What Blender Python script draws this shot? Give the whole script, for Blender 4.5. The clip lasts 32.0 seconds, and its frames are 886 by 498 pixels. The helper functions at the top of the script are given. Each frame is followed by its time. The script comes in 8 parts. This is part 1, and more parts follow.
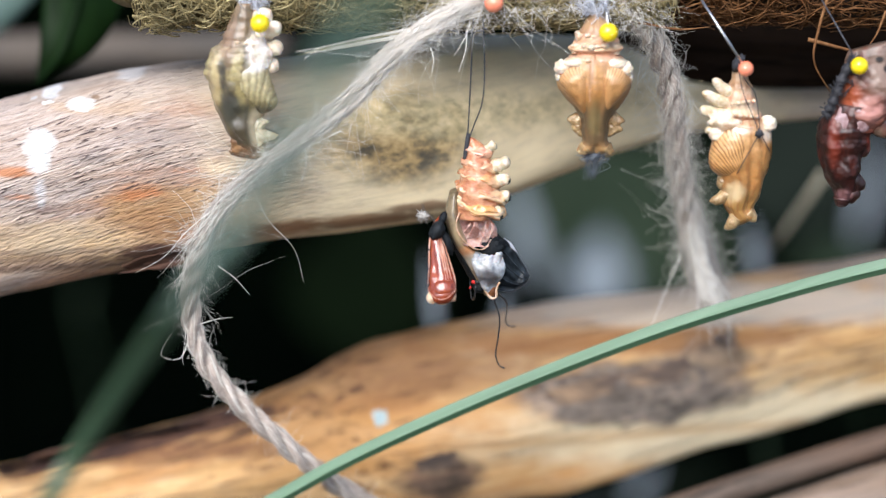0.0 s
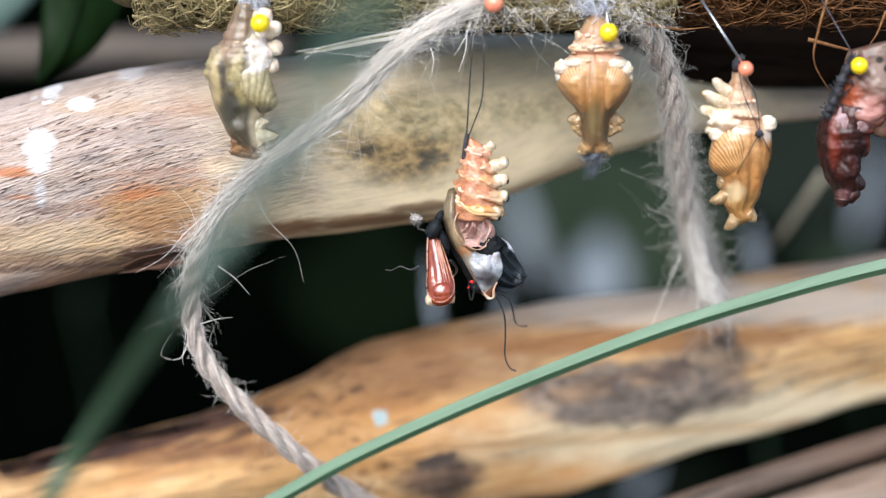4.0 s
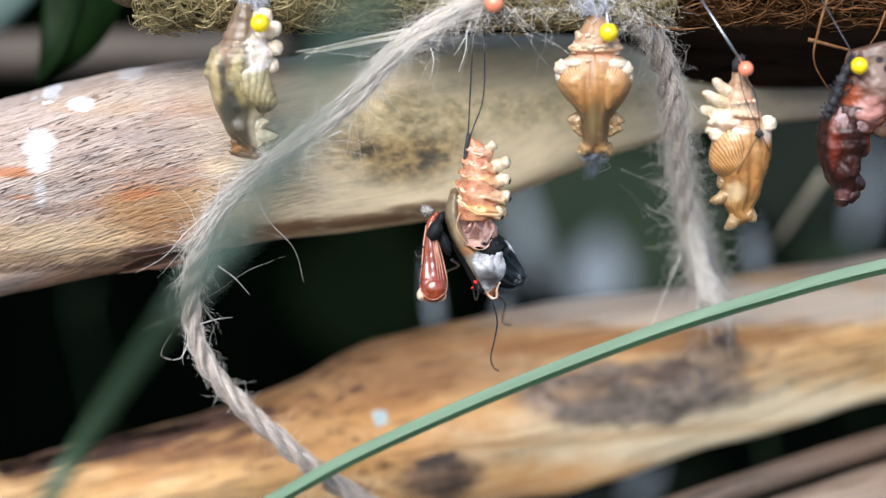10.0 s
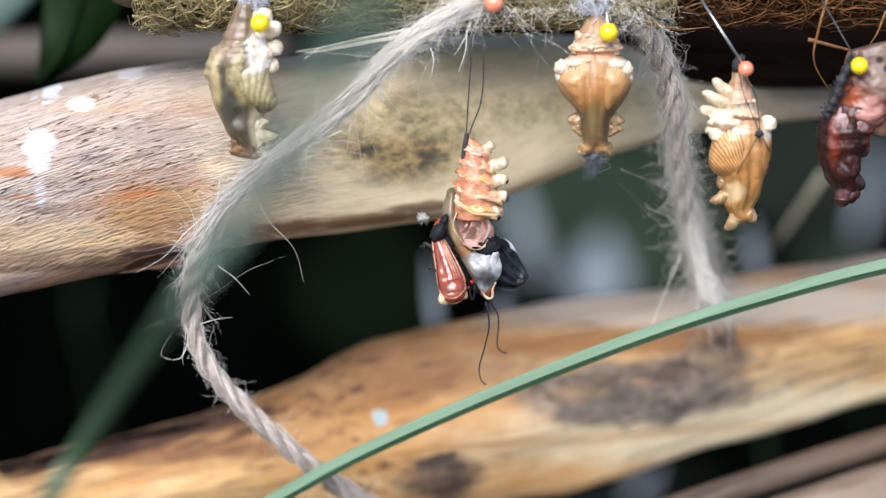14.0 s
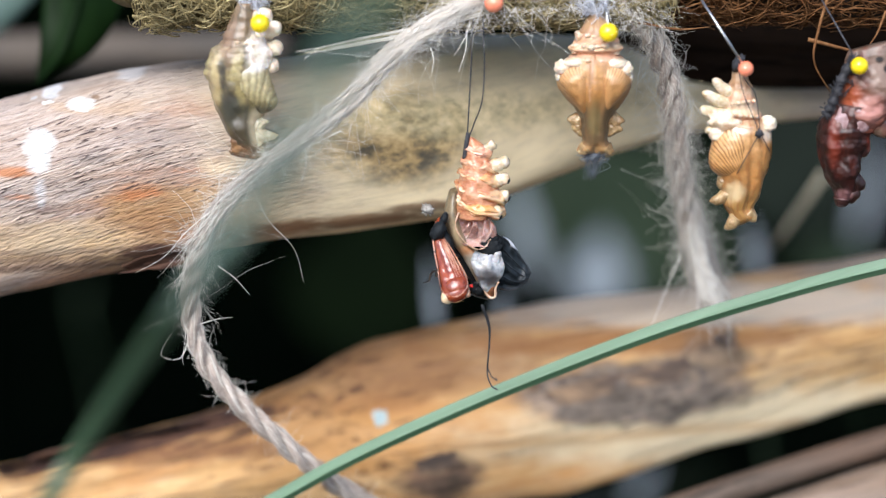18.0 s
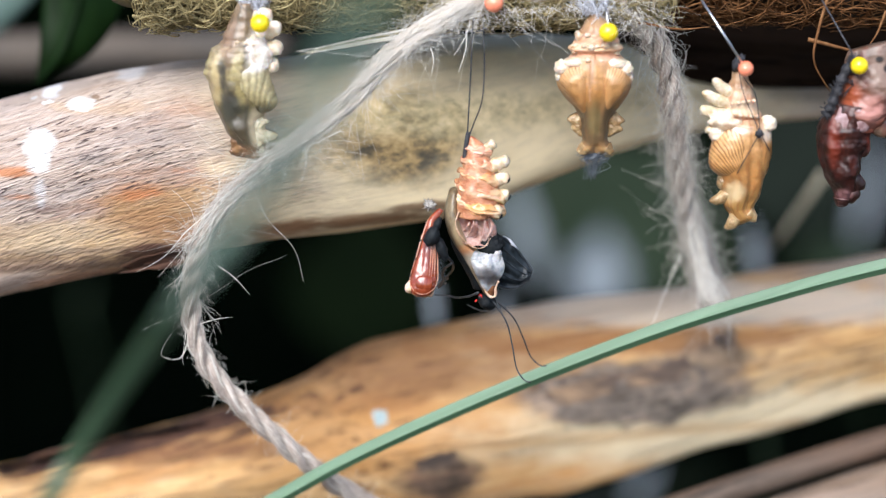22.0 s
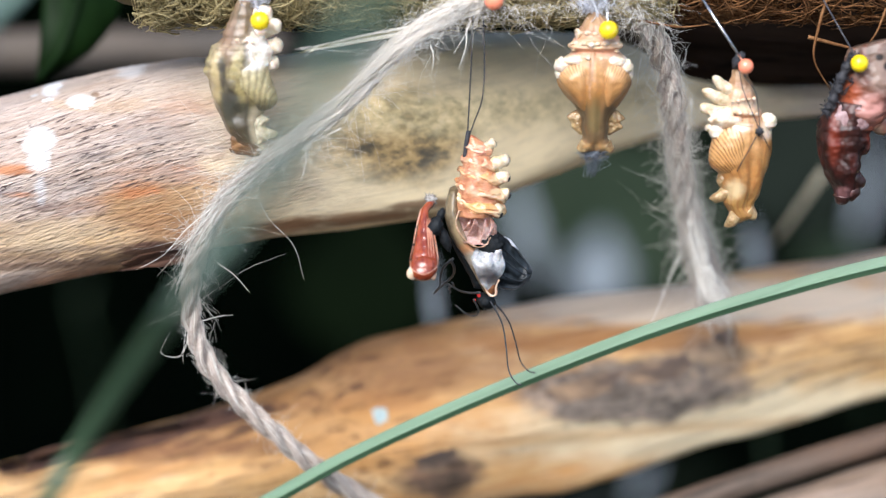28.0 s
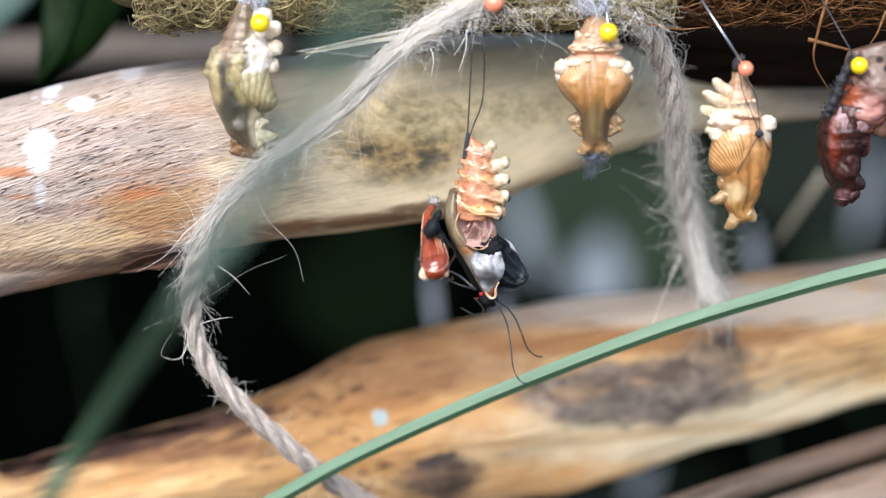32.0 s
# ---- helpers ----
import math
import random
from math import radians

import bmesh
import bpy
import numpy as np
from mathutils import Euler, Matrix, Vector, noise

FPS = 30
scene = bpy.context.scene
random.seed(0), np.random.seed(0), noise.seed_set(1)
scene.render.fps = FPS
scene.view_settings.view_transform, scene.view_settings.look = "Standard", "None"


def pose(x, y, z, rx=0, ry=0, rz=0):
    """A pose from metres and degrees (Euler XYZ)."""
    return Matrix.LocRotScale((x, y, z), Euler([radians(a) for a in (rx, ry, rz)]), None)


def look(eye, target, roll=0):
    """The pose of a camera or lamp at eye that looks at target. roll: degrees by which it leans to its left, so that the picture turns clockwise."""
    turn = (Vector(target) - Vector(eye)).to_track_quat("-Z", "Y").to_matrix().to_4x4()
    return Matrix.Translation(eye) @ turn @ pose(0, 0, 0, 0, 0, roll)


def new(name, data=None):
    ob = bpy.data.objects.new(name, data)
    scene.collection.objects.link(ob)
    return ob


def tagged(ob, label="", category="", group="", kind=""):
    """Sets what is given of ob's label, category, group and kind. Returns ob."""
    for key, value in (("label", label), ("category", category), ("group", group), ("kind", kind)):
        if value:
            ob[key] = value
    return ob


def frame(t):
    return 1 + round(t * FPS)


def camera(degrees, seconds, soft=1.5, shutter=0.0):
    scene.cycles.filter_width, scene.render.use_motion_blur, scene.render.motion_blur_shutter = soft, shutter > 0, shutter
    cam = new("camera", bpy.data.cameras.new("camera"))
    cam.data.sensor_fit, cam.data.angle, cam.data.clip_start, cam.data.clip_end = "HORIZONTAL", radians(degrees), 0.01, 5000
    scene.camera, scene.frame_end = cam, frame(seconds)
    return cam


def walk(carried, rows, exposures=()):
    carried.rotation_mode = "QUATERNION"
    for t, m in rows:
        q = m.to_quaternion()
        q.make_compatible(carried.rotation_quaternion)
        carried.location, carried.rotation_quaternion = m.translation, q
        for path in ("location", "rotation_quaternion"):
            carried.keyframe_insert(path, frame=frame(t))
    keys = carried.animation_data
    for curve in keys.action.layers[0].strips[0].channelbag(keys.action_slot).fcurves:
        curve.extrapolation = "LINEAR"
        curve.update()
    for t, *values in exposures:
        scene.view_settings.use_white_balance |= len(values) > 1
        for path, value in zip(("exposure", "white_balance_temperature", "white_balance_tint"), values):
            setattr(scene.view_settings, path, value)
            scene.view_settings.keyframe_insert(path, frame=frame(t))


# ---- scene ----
from mathutils.bvhtree import BVHTree

cam = camera(20, 32.0, soft=1.3, shutter=0.4)
cam.data.dof.use_dof = True
cam.data.dof.focus_distance = 0.534
cam.data.dof.aperture_fstop = 5.9
walk(cam, [
    (0, pose(0, -0.521895, 0.110932, 78, 0, 0)),
    (19.8, pose(0, -0.521895, 0.110932, 78, 0, 0)),
    (20.5, pose(0, -0.521895, 0.110932, 77.9923, 0, 0)),
    (21.5, pose(0, -0.521895, 0.110932, 77.9974, 0, 0)),
    (22.8, pose(0, -0.521895, 0.110932, 77.9963, 0, 0)),
    (23.5, pose(0, -0.521895, 0.110932, 77.9845, 0, 0)),
    (24.5, pose(0, -0.521895, 0.110932, 77.9845, 0, 0)),
    (25, pose(0, -0.521895, 0.110932, 77.9717, 0, 0)),
    (25.5, pose(0, -0.521895, 0.110932, 77.9717, 0, 0)),
    (27.5, pose(0, -0.521895, 0.110932, 77.9459, 0, 0)),
    (28, pose(0, -0.521895, 0.110932, 77.945, 0, 0)),
    (29, pose(0, -0.521895, 0.110932, 77.9433, 0, 0)),
    (29.5, pose(0, -0.521895, 0.110932, 77.9356, 0, 0)),
    (30, pose(0, -0.521895, 0.110932, 77.9433, 0, 0)),
    (30.5, pose(0, -0.521895, 0.110932, 77.9665, 0, 0)),
    (31, pose(0, -0.521895, 0.110932, 77.9974, 0, 0)),
    (31.5, pose(0, -0.521895, 0.110932, 77.9974, 0, 0)),
    (32, pose(0, -0.521895, 0.110932, 77.9974, 0, 0))], exposures=[(0.0, 0.58, 5950, 11), (6.0, 0.58, 5950, 11), (9.0, 0.47, 5950, 11), (12.0, 0.58, 5950, 11), (17.0, 0.55, 5950, 11), (20.0, 0.57, 5950, 11), (24.0, 0.65, 5950, 11), (29.0, 0.67, 5950, 11), (32.0, 0.64, 5950, 11)])

# ---------------------------------------------------------------- light
world = bpy.data.worlds.new("sky")
scene.world = world
world.use_nodes = True
wn = world.node_tree.nodes
sky = wn.new("ShaderNodeTexSky")
sky.sky_type = "NISHITA"
sky.sun_disc = False
sky.sun_elevation = radians(40.3)
sky.sun_rotation = radians(198)
world.node_tree.links.new(sky.outputs[0], wn["Background"].inputs[0])
wn["Background"].inputs[1].default_value = 0.13
sun_data = bpy.data.lights.new("sun", "SUN")
sun_data.energy, sun_data.angle, sun_data.color = 3.6, radians(45), (1.0, 0.93, 0.83)
sun = new("sun", sun_data)
sun.matrix_world = look((-0.3, -0.92, 0.82), (0, 0, 0))

# ---------------------------------------------------------------- mesh building, in millimetres
MM = 0.001


class Build:
    """Collects the faces of one mesh."""

    def __init__(self):
        self.v, self.f, self.lines, self.flow = [], [], {}, []

    def grid(self, rings, closed=True, caps=True):
        base, n = len(self.v), len(rings[0])
        for ring in rings:
            self.v.extend(tuple(p) for p in ring)
        for i in range(len(rings) - 1):
            for j in range(n if closed else n - 1):
                a, b = base + i * n + j, base + i * n + (j + 1) % n
                self.f.append((a, b, b + n, a + n))
        if caps and closed:
            self.f.append(tuple(base + j for j in reversed(range(n))))
            self.f.append(tuple(base + (len(rings) - 1) * n + j for j in range(n)))
        return self

    def tube(self, path, radius, sides=6, steps=0, flat=1.0, lean=None, mark=False):
        """A swept tube; radius is a number or a function of 0..1."""
        pts = spline(path, steps) if steps else [Vector(p) for p in path]
        side = lean or Vector((0, 1, 0))
        rings, n = [], len(pts)
        for i, p in enumerate(pts):
            d = (pts[min(i + 1, n - 1)] - pts[max(i - 1, 0)]).normalized()
            side = (side - d * side.dot(d))
            side = side.normalized() if side.length > 1e-6 else d.orthogonal().normalized()
            up = d.cross(side)
            r = radius(i / (n - 1)) if callable(radius) else radius
            rings.append([p + side * (r * flat * math.cos(a)) + up * (r * math.sin(a))
                          for a in (2 * math.pi * k / sides for k in range(sides))])
            for k in range(sides if mark else 0):
                self.lines[len(self.v) + i * sides + k] = (i / (n - 1), 0.5 - 0.5 * math.cos(2 * math.pi * k / sides))
        return self.grid(rings)

    def finger(self, base, tip, r0, r1, sides=10, bend=(0, 0, 0)):
        """A rounded tapering lobe."""
        a, b = Vector(base), Vector(tip)
        mid = (a + b) / 2 + Vector(bend)
        rad = lambda t: (r0 + (r1 - r0) * t) * (1.0 + 0.16 * noise.noise((a.x + t * 3, a.z, 2.0))) * (1.0 if t < 0.75 else math.sqrt(max(0.02, 1 - ((t - 0.75) / 0.25) ** 2)))
        first = len(self.v)
        self.tube([a, mid, b], rad, 14, 18)
        for i in range(first, len(self.v)):
            p = Vector(self.v[i])
            self.v[i] = tuple(p + Vector((noise.noise(p * 0.8), noise.noise(p * 0.8 + Vector((5, 0, 0))), noise.noise(p * 0.8 + Vector((0, 5, 0))))) * 0.28)
        return self

    def blob(self, c, r, turn=(0, 0, 0), rough=0.0, freq=0.4, nu=20, nv=14):
        m = Euler([radians(a) for a in turn]).to_matrix()
        c, rings = Vector(c), []
        for i in range(nv + 1):
            th = math.pi * (0.02 + 0.96 * i / nv)
            ring = []
            for k in range(nu):
                ph = 2 * math.pi * k / nu
                q = Vector((math.sin(th) * math.cos(ph), math.sin(th) * math.sin(ph), math.cos(th)))
                if rough:
                    q *= 1 + rough * noise.noise((q * 2 + c) * freq * 3)
                ring.append(c + m @ Vector((q.x * r[0], q.y * r[1], q.z * r[2])))
            rings.append(ring)
        return self.grid(rings)

    def shell(self, stations, steps=48, sides=40, ridge=0.0, ridges=8, span=(0.0, 1.0), rough=0.0, bumps=(), keel=0.0):
        """A closed body through (left point, right point, half depth) stations from top to bottom."""
        ls = spline([s[0] for s in stations], steps)
        rs = spline([s[1] for s in stations], steps)
        ds = spline([(s[2], 0, 0) for s in stations], steps)
        rings = []
        for i, (l, r, d) in enumerate(zip(ls, rs, ds)):
            t = i / (steps - 1)
            c, h = (l + r) / 2, (r - l) / 2
            k = 1.0
            if ridge and span[0] <= t <= span[1]:
                k = 1 + ridge * math.sin(2 * math.pi * ridges * (t - span[0]) / (span[1] - span[0]))
            ring = []
            for j in range(sides):
                a = 2 * math.pi * j / sides
                q = h * (math.cos(a) * k) + Vector((0, d.x * math.sin(a) * k, 0))
                if keel:
                    q.y -= keel * math.exp(-(math.cos(a) / 0.12) ** 2) if math.sin(a) < 0 else 0
                if rough:
                    q *= 1 + rough * noise.noise((c + q) * 0.45) + 0.5 * rough * noise.noise((c + q) * 1.3)
                p = c + q
                if bumps and math.sin(a) < 0.3:
                    out = q.normalized()
                    for at, rx, rz, lift in bumps:
                        p = p + out * (lift * math.exp(-((p.x - at[0]) / rx) ** 2 - ((p.z - at[2]) / rz) ** 2))
                ring.append(p)
            for j in range(sides):
                self.lines[len(self.v) + i * sides + j] = (abs(j / sides - 0.5) * 2, t)
            rings.append(ring)
        return self.grid(rings)

    def sheet(self, edge_a, edge_b, bulge, n=26, m=18, crumple=0.3, freq=0.5, thick=0.25):
        """A crumpled skin between two edges, bulging towards -y."""
        ea, eb = spline(edge_a, n), spline(edge_b, n)
        front = []
        for i in range(n):
            row = []
            for j in range(m):
                v = j / (m - 1)
                p = ea[i] * (1 - v) + eb[i] * v
                p.y -= bulge * (math.sin(math.pi * i / (n - 1)) * math.sin(math.pi * v)) ** 0.7 if 0 < i < n - 1 and 0 < j < m - 1 else 0
                k = abs(noise.noise(p * freq)) * 2 - 0.5 + 0.6 * noise.noise(p * freq * 2.7)
                row.append(p + Vector((0.35 * crumple * noise.noise(p * freq * 1.7 + Vector((9, 0, 0))), -crumple * k, 0.35 * crumple * noise.noise(p * freq * 1.5))))
            front.append(row)
        back = [[p + Vector((0, thick, 0)) for p in row] for row in front]
        loop = [front[i] + back[i][::-1] for i in range(n)]
        return self.grid(loop)

    def mesh(self, name, origin=(0, 0, 0), smooth=True):
        me = bpy.data.meshes.new(name)
        o = Vector(origin)
        me.from_pydata([(Vector(p) - o) * MM for p in self.v], [], self.f)
        if self.lines:
            for k, key in enumerate(("round", "along")):
                at = me.attributes.new(key, "FLOAT", "POINT")
                at.data.foreach_set("value", [self.lines.get(i, (0.5, 0.5))[k] for i in range(len(self.v))])
        if self.flow:
            at = me.attributes.new("flow", "FLOAT_VECTOR", "POINT")
            at.data.foreach_set("vector", [c * MM for p in self.flow for c in p])
        me.shade_smooth() if smooth else me.shade_flat()
        return me


def spline(path, steps):
    """A Catmull-Rom curve through the points, in so many steps."""
    p = [Vector(q) for q in path]
    p = [p[0] * 2 - p[1]] + p + [p[-1] * 2 - p[-2]]
    n, out = len(p) - 3, []
    for i in range(steps):
        u = i / (steps - 1) * n
        k = min(int(u), n - 1)
        t = u - k
        a, b, c, d = p[k:k + 4]
        out.append(0.5 * ((2 * b) + (c - a) * t + (2 * a - 5 * b + 4 * c - d) * t * t + (3 * b - a - 3 * c + d) * t ** 3))
    return out


PLACE = {}


def thing(name, at, label, category, group="", kind=""):
    ob = new(name)
    ob.empty_display_size = 0.002
    ob.location = Vector(at) * MM
    PLACE[ob] = Vector(at)
    return tagged(ob, label, category, group, kind)


def part(name, b, material, parent, label="", origin=None, smooth=True, kind=""):
    o = Vector(origin) if origin else PLACE[parent]
    ob = new(name, b.mesh(name, o, smooth))
    ob.data.materials.append(material)
    ob.parent = parent
    ob.location = (o - PLACE[parent]) * MM
    PLACE[ob] = o
    return tagged(ob, label, "", "", kind)


def single(name, b, material, at, label, category, group="", kind="", smooth=True):
    ob = new(name, b.mesh(name, at, smooth))
    ob.data.materials.append(material)
    ob.location = Vector(at) * MM
    PLACE[ob] = Vector(at)
    return tagged(ob, label, category, group, kind)


# ---------------------------------------------------------------- materials
def nodes(name):
    m = bpy.data.materials.new(name)
    m.use_nodes = True
    return m, m.node_tree, m.node_tree.nodes["Principled BSDF"]


def ramp(nt, fac, stops):
    r = nt.nodes.new("ShaderNodeValToRGB")
    while len(r.color_ramp.elements) < len(stops):
        r.color_ramp.elements.new(0.5)
    for e, (p, c) in zip(r.color_ramp.elements, stops):
        e.position, e.color = p, (*c, 1)
    nt.links.new(fac, r.inputs[0])
    return r.outputs[0]


def grain(nt, scale, size, detail=6, rough=0.6, turn=0.0, distort=0.0, flow=False):
    co = nt.nodes.new("ShaderNodeAttribute" if flow else "ShaderNodeTexCoord")
    if flow:
        co.attribute_name = "flow"
    mp = nt.nodes.new("ShaderNodeMapping")
    mp.inputs["Scale"].default_value = scale
    way = nt.nodes.new("ShaderNodeVectorRotate")
    way.rotation_type = "Y_AXIS"
    way.inputs["Angle"].default_value = radians(-turn)
    tx = nt.nodes.new("ShaderNodeTexNoise")
    tx.inputs["Scale"].default_value = size
    tx.inputs["Detail"].default_value = detail
    tx.inputs["Roughness"].default_value = rough
    tx.inputs["Distortion"].default_value = distort
    nt.links.new(co.outputs["Vector" if flow else "Object"], way.inputs["Vector"])
    nt.links.new(way.outputs[0], mp.inputs[0])
    nt.links.new(mp.outputs[0], tx.inputs["Vector"])
    return tx.outputs["Fac"]


def mixed(nt, fac, a, b, mode="MIX"):
    m = nt.nodes.new("ShaderNodeMix")
    m.data_type, m.blend_type = "RGBA", mode
    for socket, value in ((m.inputs[0], fac), (m.inputs[6], a), (m.inputs[7], b)):
        if isinstance(value, (float, int)):
            socket.default_value = value
        elif isinstance(value, tuple):
            socket.default_value = (*value, 1)
        else:
            nt.links.new(value, socket)
    return m.outputs[2]


def bumped(nt, bsdf, height, strength, distance):
    b = nt.nodes.new("ShaderNodeBump")
    b.inputs["Strength"].default_value = strength
    b.inputs["Distance"].default_value = distance
    nt.links.new(height, b.inputs["Height"])
    nt.links.new(b.outputs[0], bsdf.inputs["Normal"])


def plain(name, dark, mid, light, size=300, scale=(1, 1, 1), rough=0.5, bump=0.3, sss=0.0, spread=(0.3, 0.5, 0.7), gloss=0.5, turn=0.0, coat=0.0, island=0.0, stains=()):
    """A mottled surface at two scales."""
    m, nt, bsdf = nodes(name)
    g1 = grain(nt, scale, size, 5, 0.65, turn)
    g2 = grain(nt, scale, size * 4.3, 4, 0.6, turn)
    col = ramp(nt, g1, list(zip(spread, (dark, mid, light))))
    col = mixed(nt, 0.35, col, ramp(nt, g2, list(zip((0.35, 0.5, 0.65), (dark, mid, light)))))
    if island:
        geo = nt.nodes.new("ShaderNodeNewGeometry")
        shade = ramp(nt, (nt.nodes.new("ShaderNodeObjectInfo").outputs["Random"] if name == "jute" else geo.outputs["Random Per Island"]), [(0.0, (1 - island,) * 3), (1.0, (1 + island * 0.5, 1 + island * 0.45, 1 + island * 0.35))])
        col = mixed(nt, 1.0, col, shade, "MULTIPLY")
    for at, area, colour, strong in stains:
        col = mixed(nt, spot(nt, at, area, 0.3, 0.45, 330, strong), col, colour)
    nt.links.new(col, bsdf.inputs["Base Color"])
    bsdf.inputs["Roughness"].default_value = rough
    bsdf.inputs["Specular IOR Level"].default_value = gloss
    bsdf.inputs["Coat Weight"].default_value = coat
    bsdf.inputs["Coat Roughness"].default_value = 0.12
    if sss:
        bsdf.inputs["Subsurface Weight"].default_value = sss
        bsdf.inputs["Subsurface Radius"].default_value = (1.0, 0.6, 0.35)
        bsdf.inputs["Subsurface Scale"].default_value = 0.0004
    if bump:
        bumped(nt, bsdf, g2, bump, 0.0003)
    return m


def skin(name, stops, stripe, count=16, power=0.6, rough=0.4, sss=0.18, blotch=(0.12, 0.09, 0.05), blotches=0.35, coat=0.25, stains=(), fan=None, relief=0.5, wobble=0.22):
    """Pupal skin: colours that change along the body, fine lines that run along it, and blotches."""
    m, nt, bsdf = nodes(name)
    along, around = nt.nodes.new("ShaderNodeAttribute"), nt.nodes.new("ShaderNodeAttribute")
    along.attribute_name, around.attribute_name = "along", "round"
    wob = nt.nodes.new("ShaderNodeMath")
    wob.operation = "MULTIPLY_ADD"
    wob.inputs[1].default_value = wobble
    nt.links.new(grain(nt, (1, 1, 1), 330, 4, 0.6), wob.inputs[0])
    nt.links.new(along.outputs["Fac"], wob.inputs[2])
    col = ramp(nt, wob.outputs[0], [(min(1, p + 0.5 * wobble), c) for p, c in stops])
    fine = grain(nt, (1, 1, 1), 900, 5, 0.65)
    big = grain(nt, (1, 1, 1), 230, 6, 0.66)
    col = mixed(nt, ramp(nt, fine, [(0.4, (0.42,) * 3), (0.58, (0, 0, 0))]), col, blotch)
    col = mixed(nt, ramp(nt, big, [(0.5, (0, 0, 0)), (0.62, (blotches,) * 3)]), col, blotch)
    ph = nt.nodes.new("ShaderNodeMath")
    ph.operation = "MULTIPLY_ADD"
    ph.inputs[1].default_value = count * 6.283
    if fan:
        co, sub, sep, arc = (nt.nodes.new("ShaderNode" + k) for k in ("TexCoord", "VectorMath", "SeparateXYZ", "Math"))
        sub.operation, arc.operation = "SUBTRACT", "ARCTAN2"
        sub.inputs[1].default_value = Vector(fan) * MM
        nt.links.new(co.outputs["Object"], sub.inputs[0])
        nt.links.new(sub.outputs[0], sep.inputs[0])
        nt.links.new(sep.outputs["X"], arc.inputs[0])
        nt.links.new(sep.outputs["Z"], arc.inputs[1])
        nt.links.new(arc.outputs[0], ph.inputs[0])
    else:
        nt.links.new(around.outputs["Fac"], ph.inputs[0])
    wv = nt.nodes.new("ShaderNodeMath")
    wv.operation = "MULTIPLY_ADD"
    wv.inputs[1].default_value = 8.0
    nt.links.new(grain(nt, (1, 1, 1), 260, 3, 0.5), wv.inputs[0])
    nt.links.new(ph.outputs[0], wv.inputs[2])
    sn = nt.nodes.new("ShaderNodeMath")
    sn.operation = "SINE"
    nt.links.new(wv.outputs[0], sn.inputs[0])
    lines = mixed(nt, 1.0, scaled(nt, sn.outputs[0], -0.95, 0.1, power), ramp(nt, grain(nt, (1, 1, 1), 420, 4, 0.6), [(0.34, (0.3,) * 3), (0.52, (1, 1, 1))]), "MULTIPLY")
    col = mixed(nt, lines, col, stripe)
    for at, size, colour, strong in stains:
        col = mixed(nt, spot(nt, at, size, 0.3, 0.45, 330, strong), col, colour)
    nt.links.new(col, bsdf.inputs["Base Color"])
    bsdf.inputs["Roughness"].default_value = rough
    bsdf.inputs["Coat Weight"].default_value = coat
    bsdf.inputs["Coat Roughness"].default_value = 0.25
    bsdf.inputs["Subsurface Weight"].default_value = sss
    bsdf.inputs["Subsurface Radius"].default_value = (1.0, 0.6, 0.35)
    bsdf.inputs["Subsurface Scale"].default_value = 0.0003
    hgt = nt.nodes.new("ShaderNodeMath")
    hgt.operation = "MULTIPLY_ADD"
    hgt.inputs[1].default_value = 0.22
    nt.links.new(sn.outputs[0], hgt.inputs[0])
    nt.links.new(big, hgt.inputs[2])
    bumped(nt, bsdf, hgt.outputs[0], relief, 0.0004)
    return m


def spot(nt, at, size, wobble=0.35, soft=0.35, freq=90, power=1.0):
    """1 inside an irregular patch round a place on the thing, 0 outside; in millimetres."""
    co = nt.nodes.new("ShaderNodeTexCoord")
    sub = nt.nodes.new("ShaderNodeVectorMath")
    sub.operation = "SUBTRACT"
    sub.inputs[1].default_value = Vector(at) * MM
    div = nt.nodes.new("ShaderNodeVectorMath")
    div.operation = "DIVIDE"
    div.inputs[1].default_value = Vector(size) * MM
    ln = nt.nodes.new("ShaderNodeVectorMath")
    ln.operation = "LENGTH"
    nt.links.new(co.outputs["Object"], sub.inputs[0])
    nt.links.new(sub.outputs[0], div.inputs[0])
    nt.links.new(div.outputs[0], ln.inputs[0])
    add = nt.nodes.new("ShaderNodeMath")
    add.operation = "MULTIPLY_ADD"
    nt.links.new(grain(nt, (0.5, 1, 1), freq, 5, 0.65), add.inputs[0])
    add.inputs[1].default_value = wobble * 4
    nt.links.new(ln.outputs["Value"], add.inputs[2])
    mid = 1.0 + wobble * 2
    return scaled(nt, add.outputs[0], mid - soft, mid + soft, power)


def scaled(nt, value, lo, hi, power):
    """power below lo, 0 above hi, smooth between."""
    m = nt.nodes.new("ShaderNodeMapRange")
    m.interpolation_type = "SMOOTHSTEP"
    for k, v in ((1, lo), (2, hi), (3, power), (4, 0.0)):
        m.inputs[k].default_value = v
    nt.links.new(value, m.inputs[0])
    return m.outputs[0]


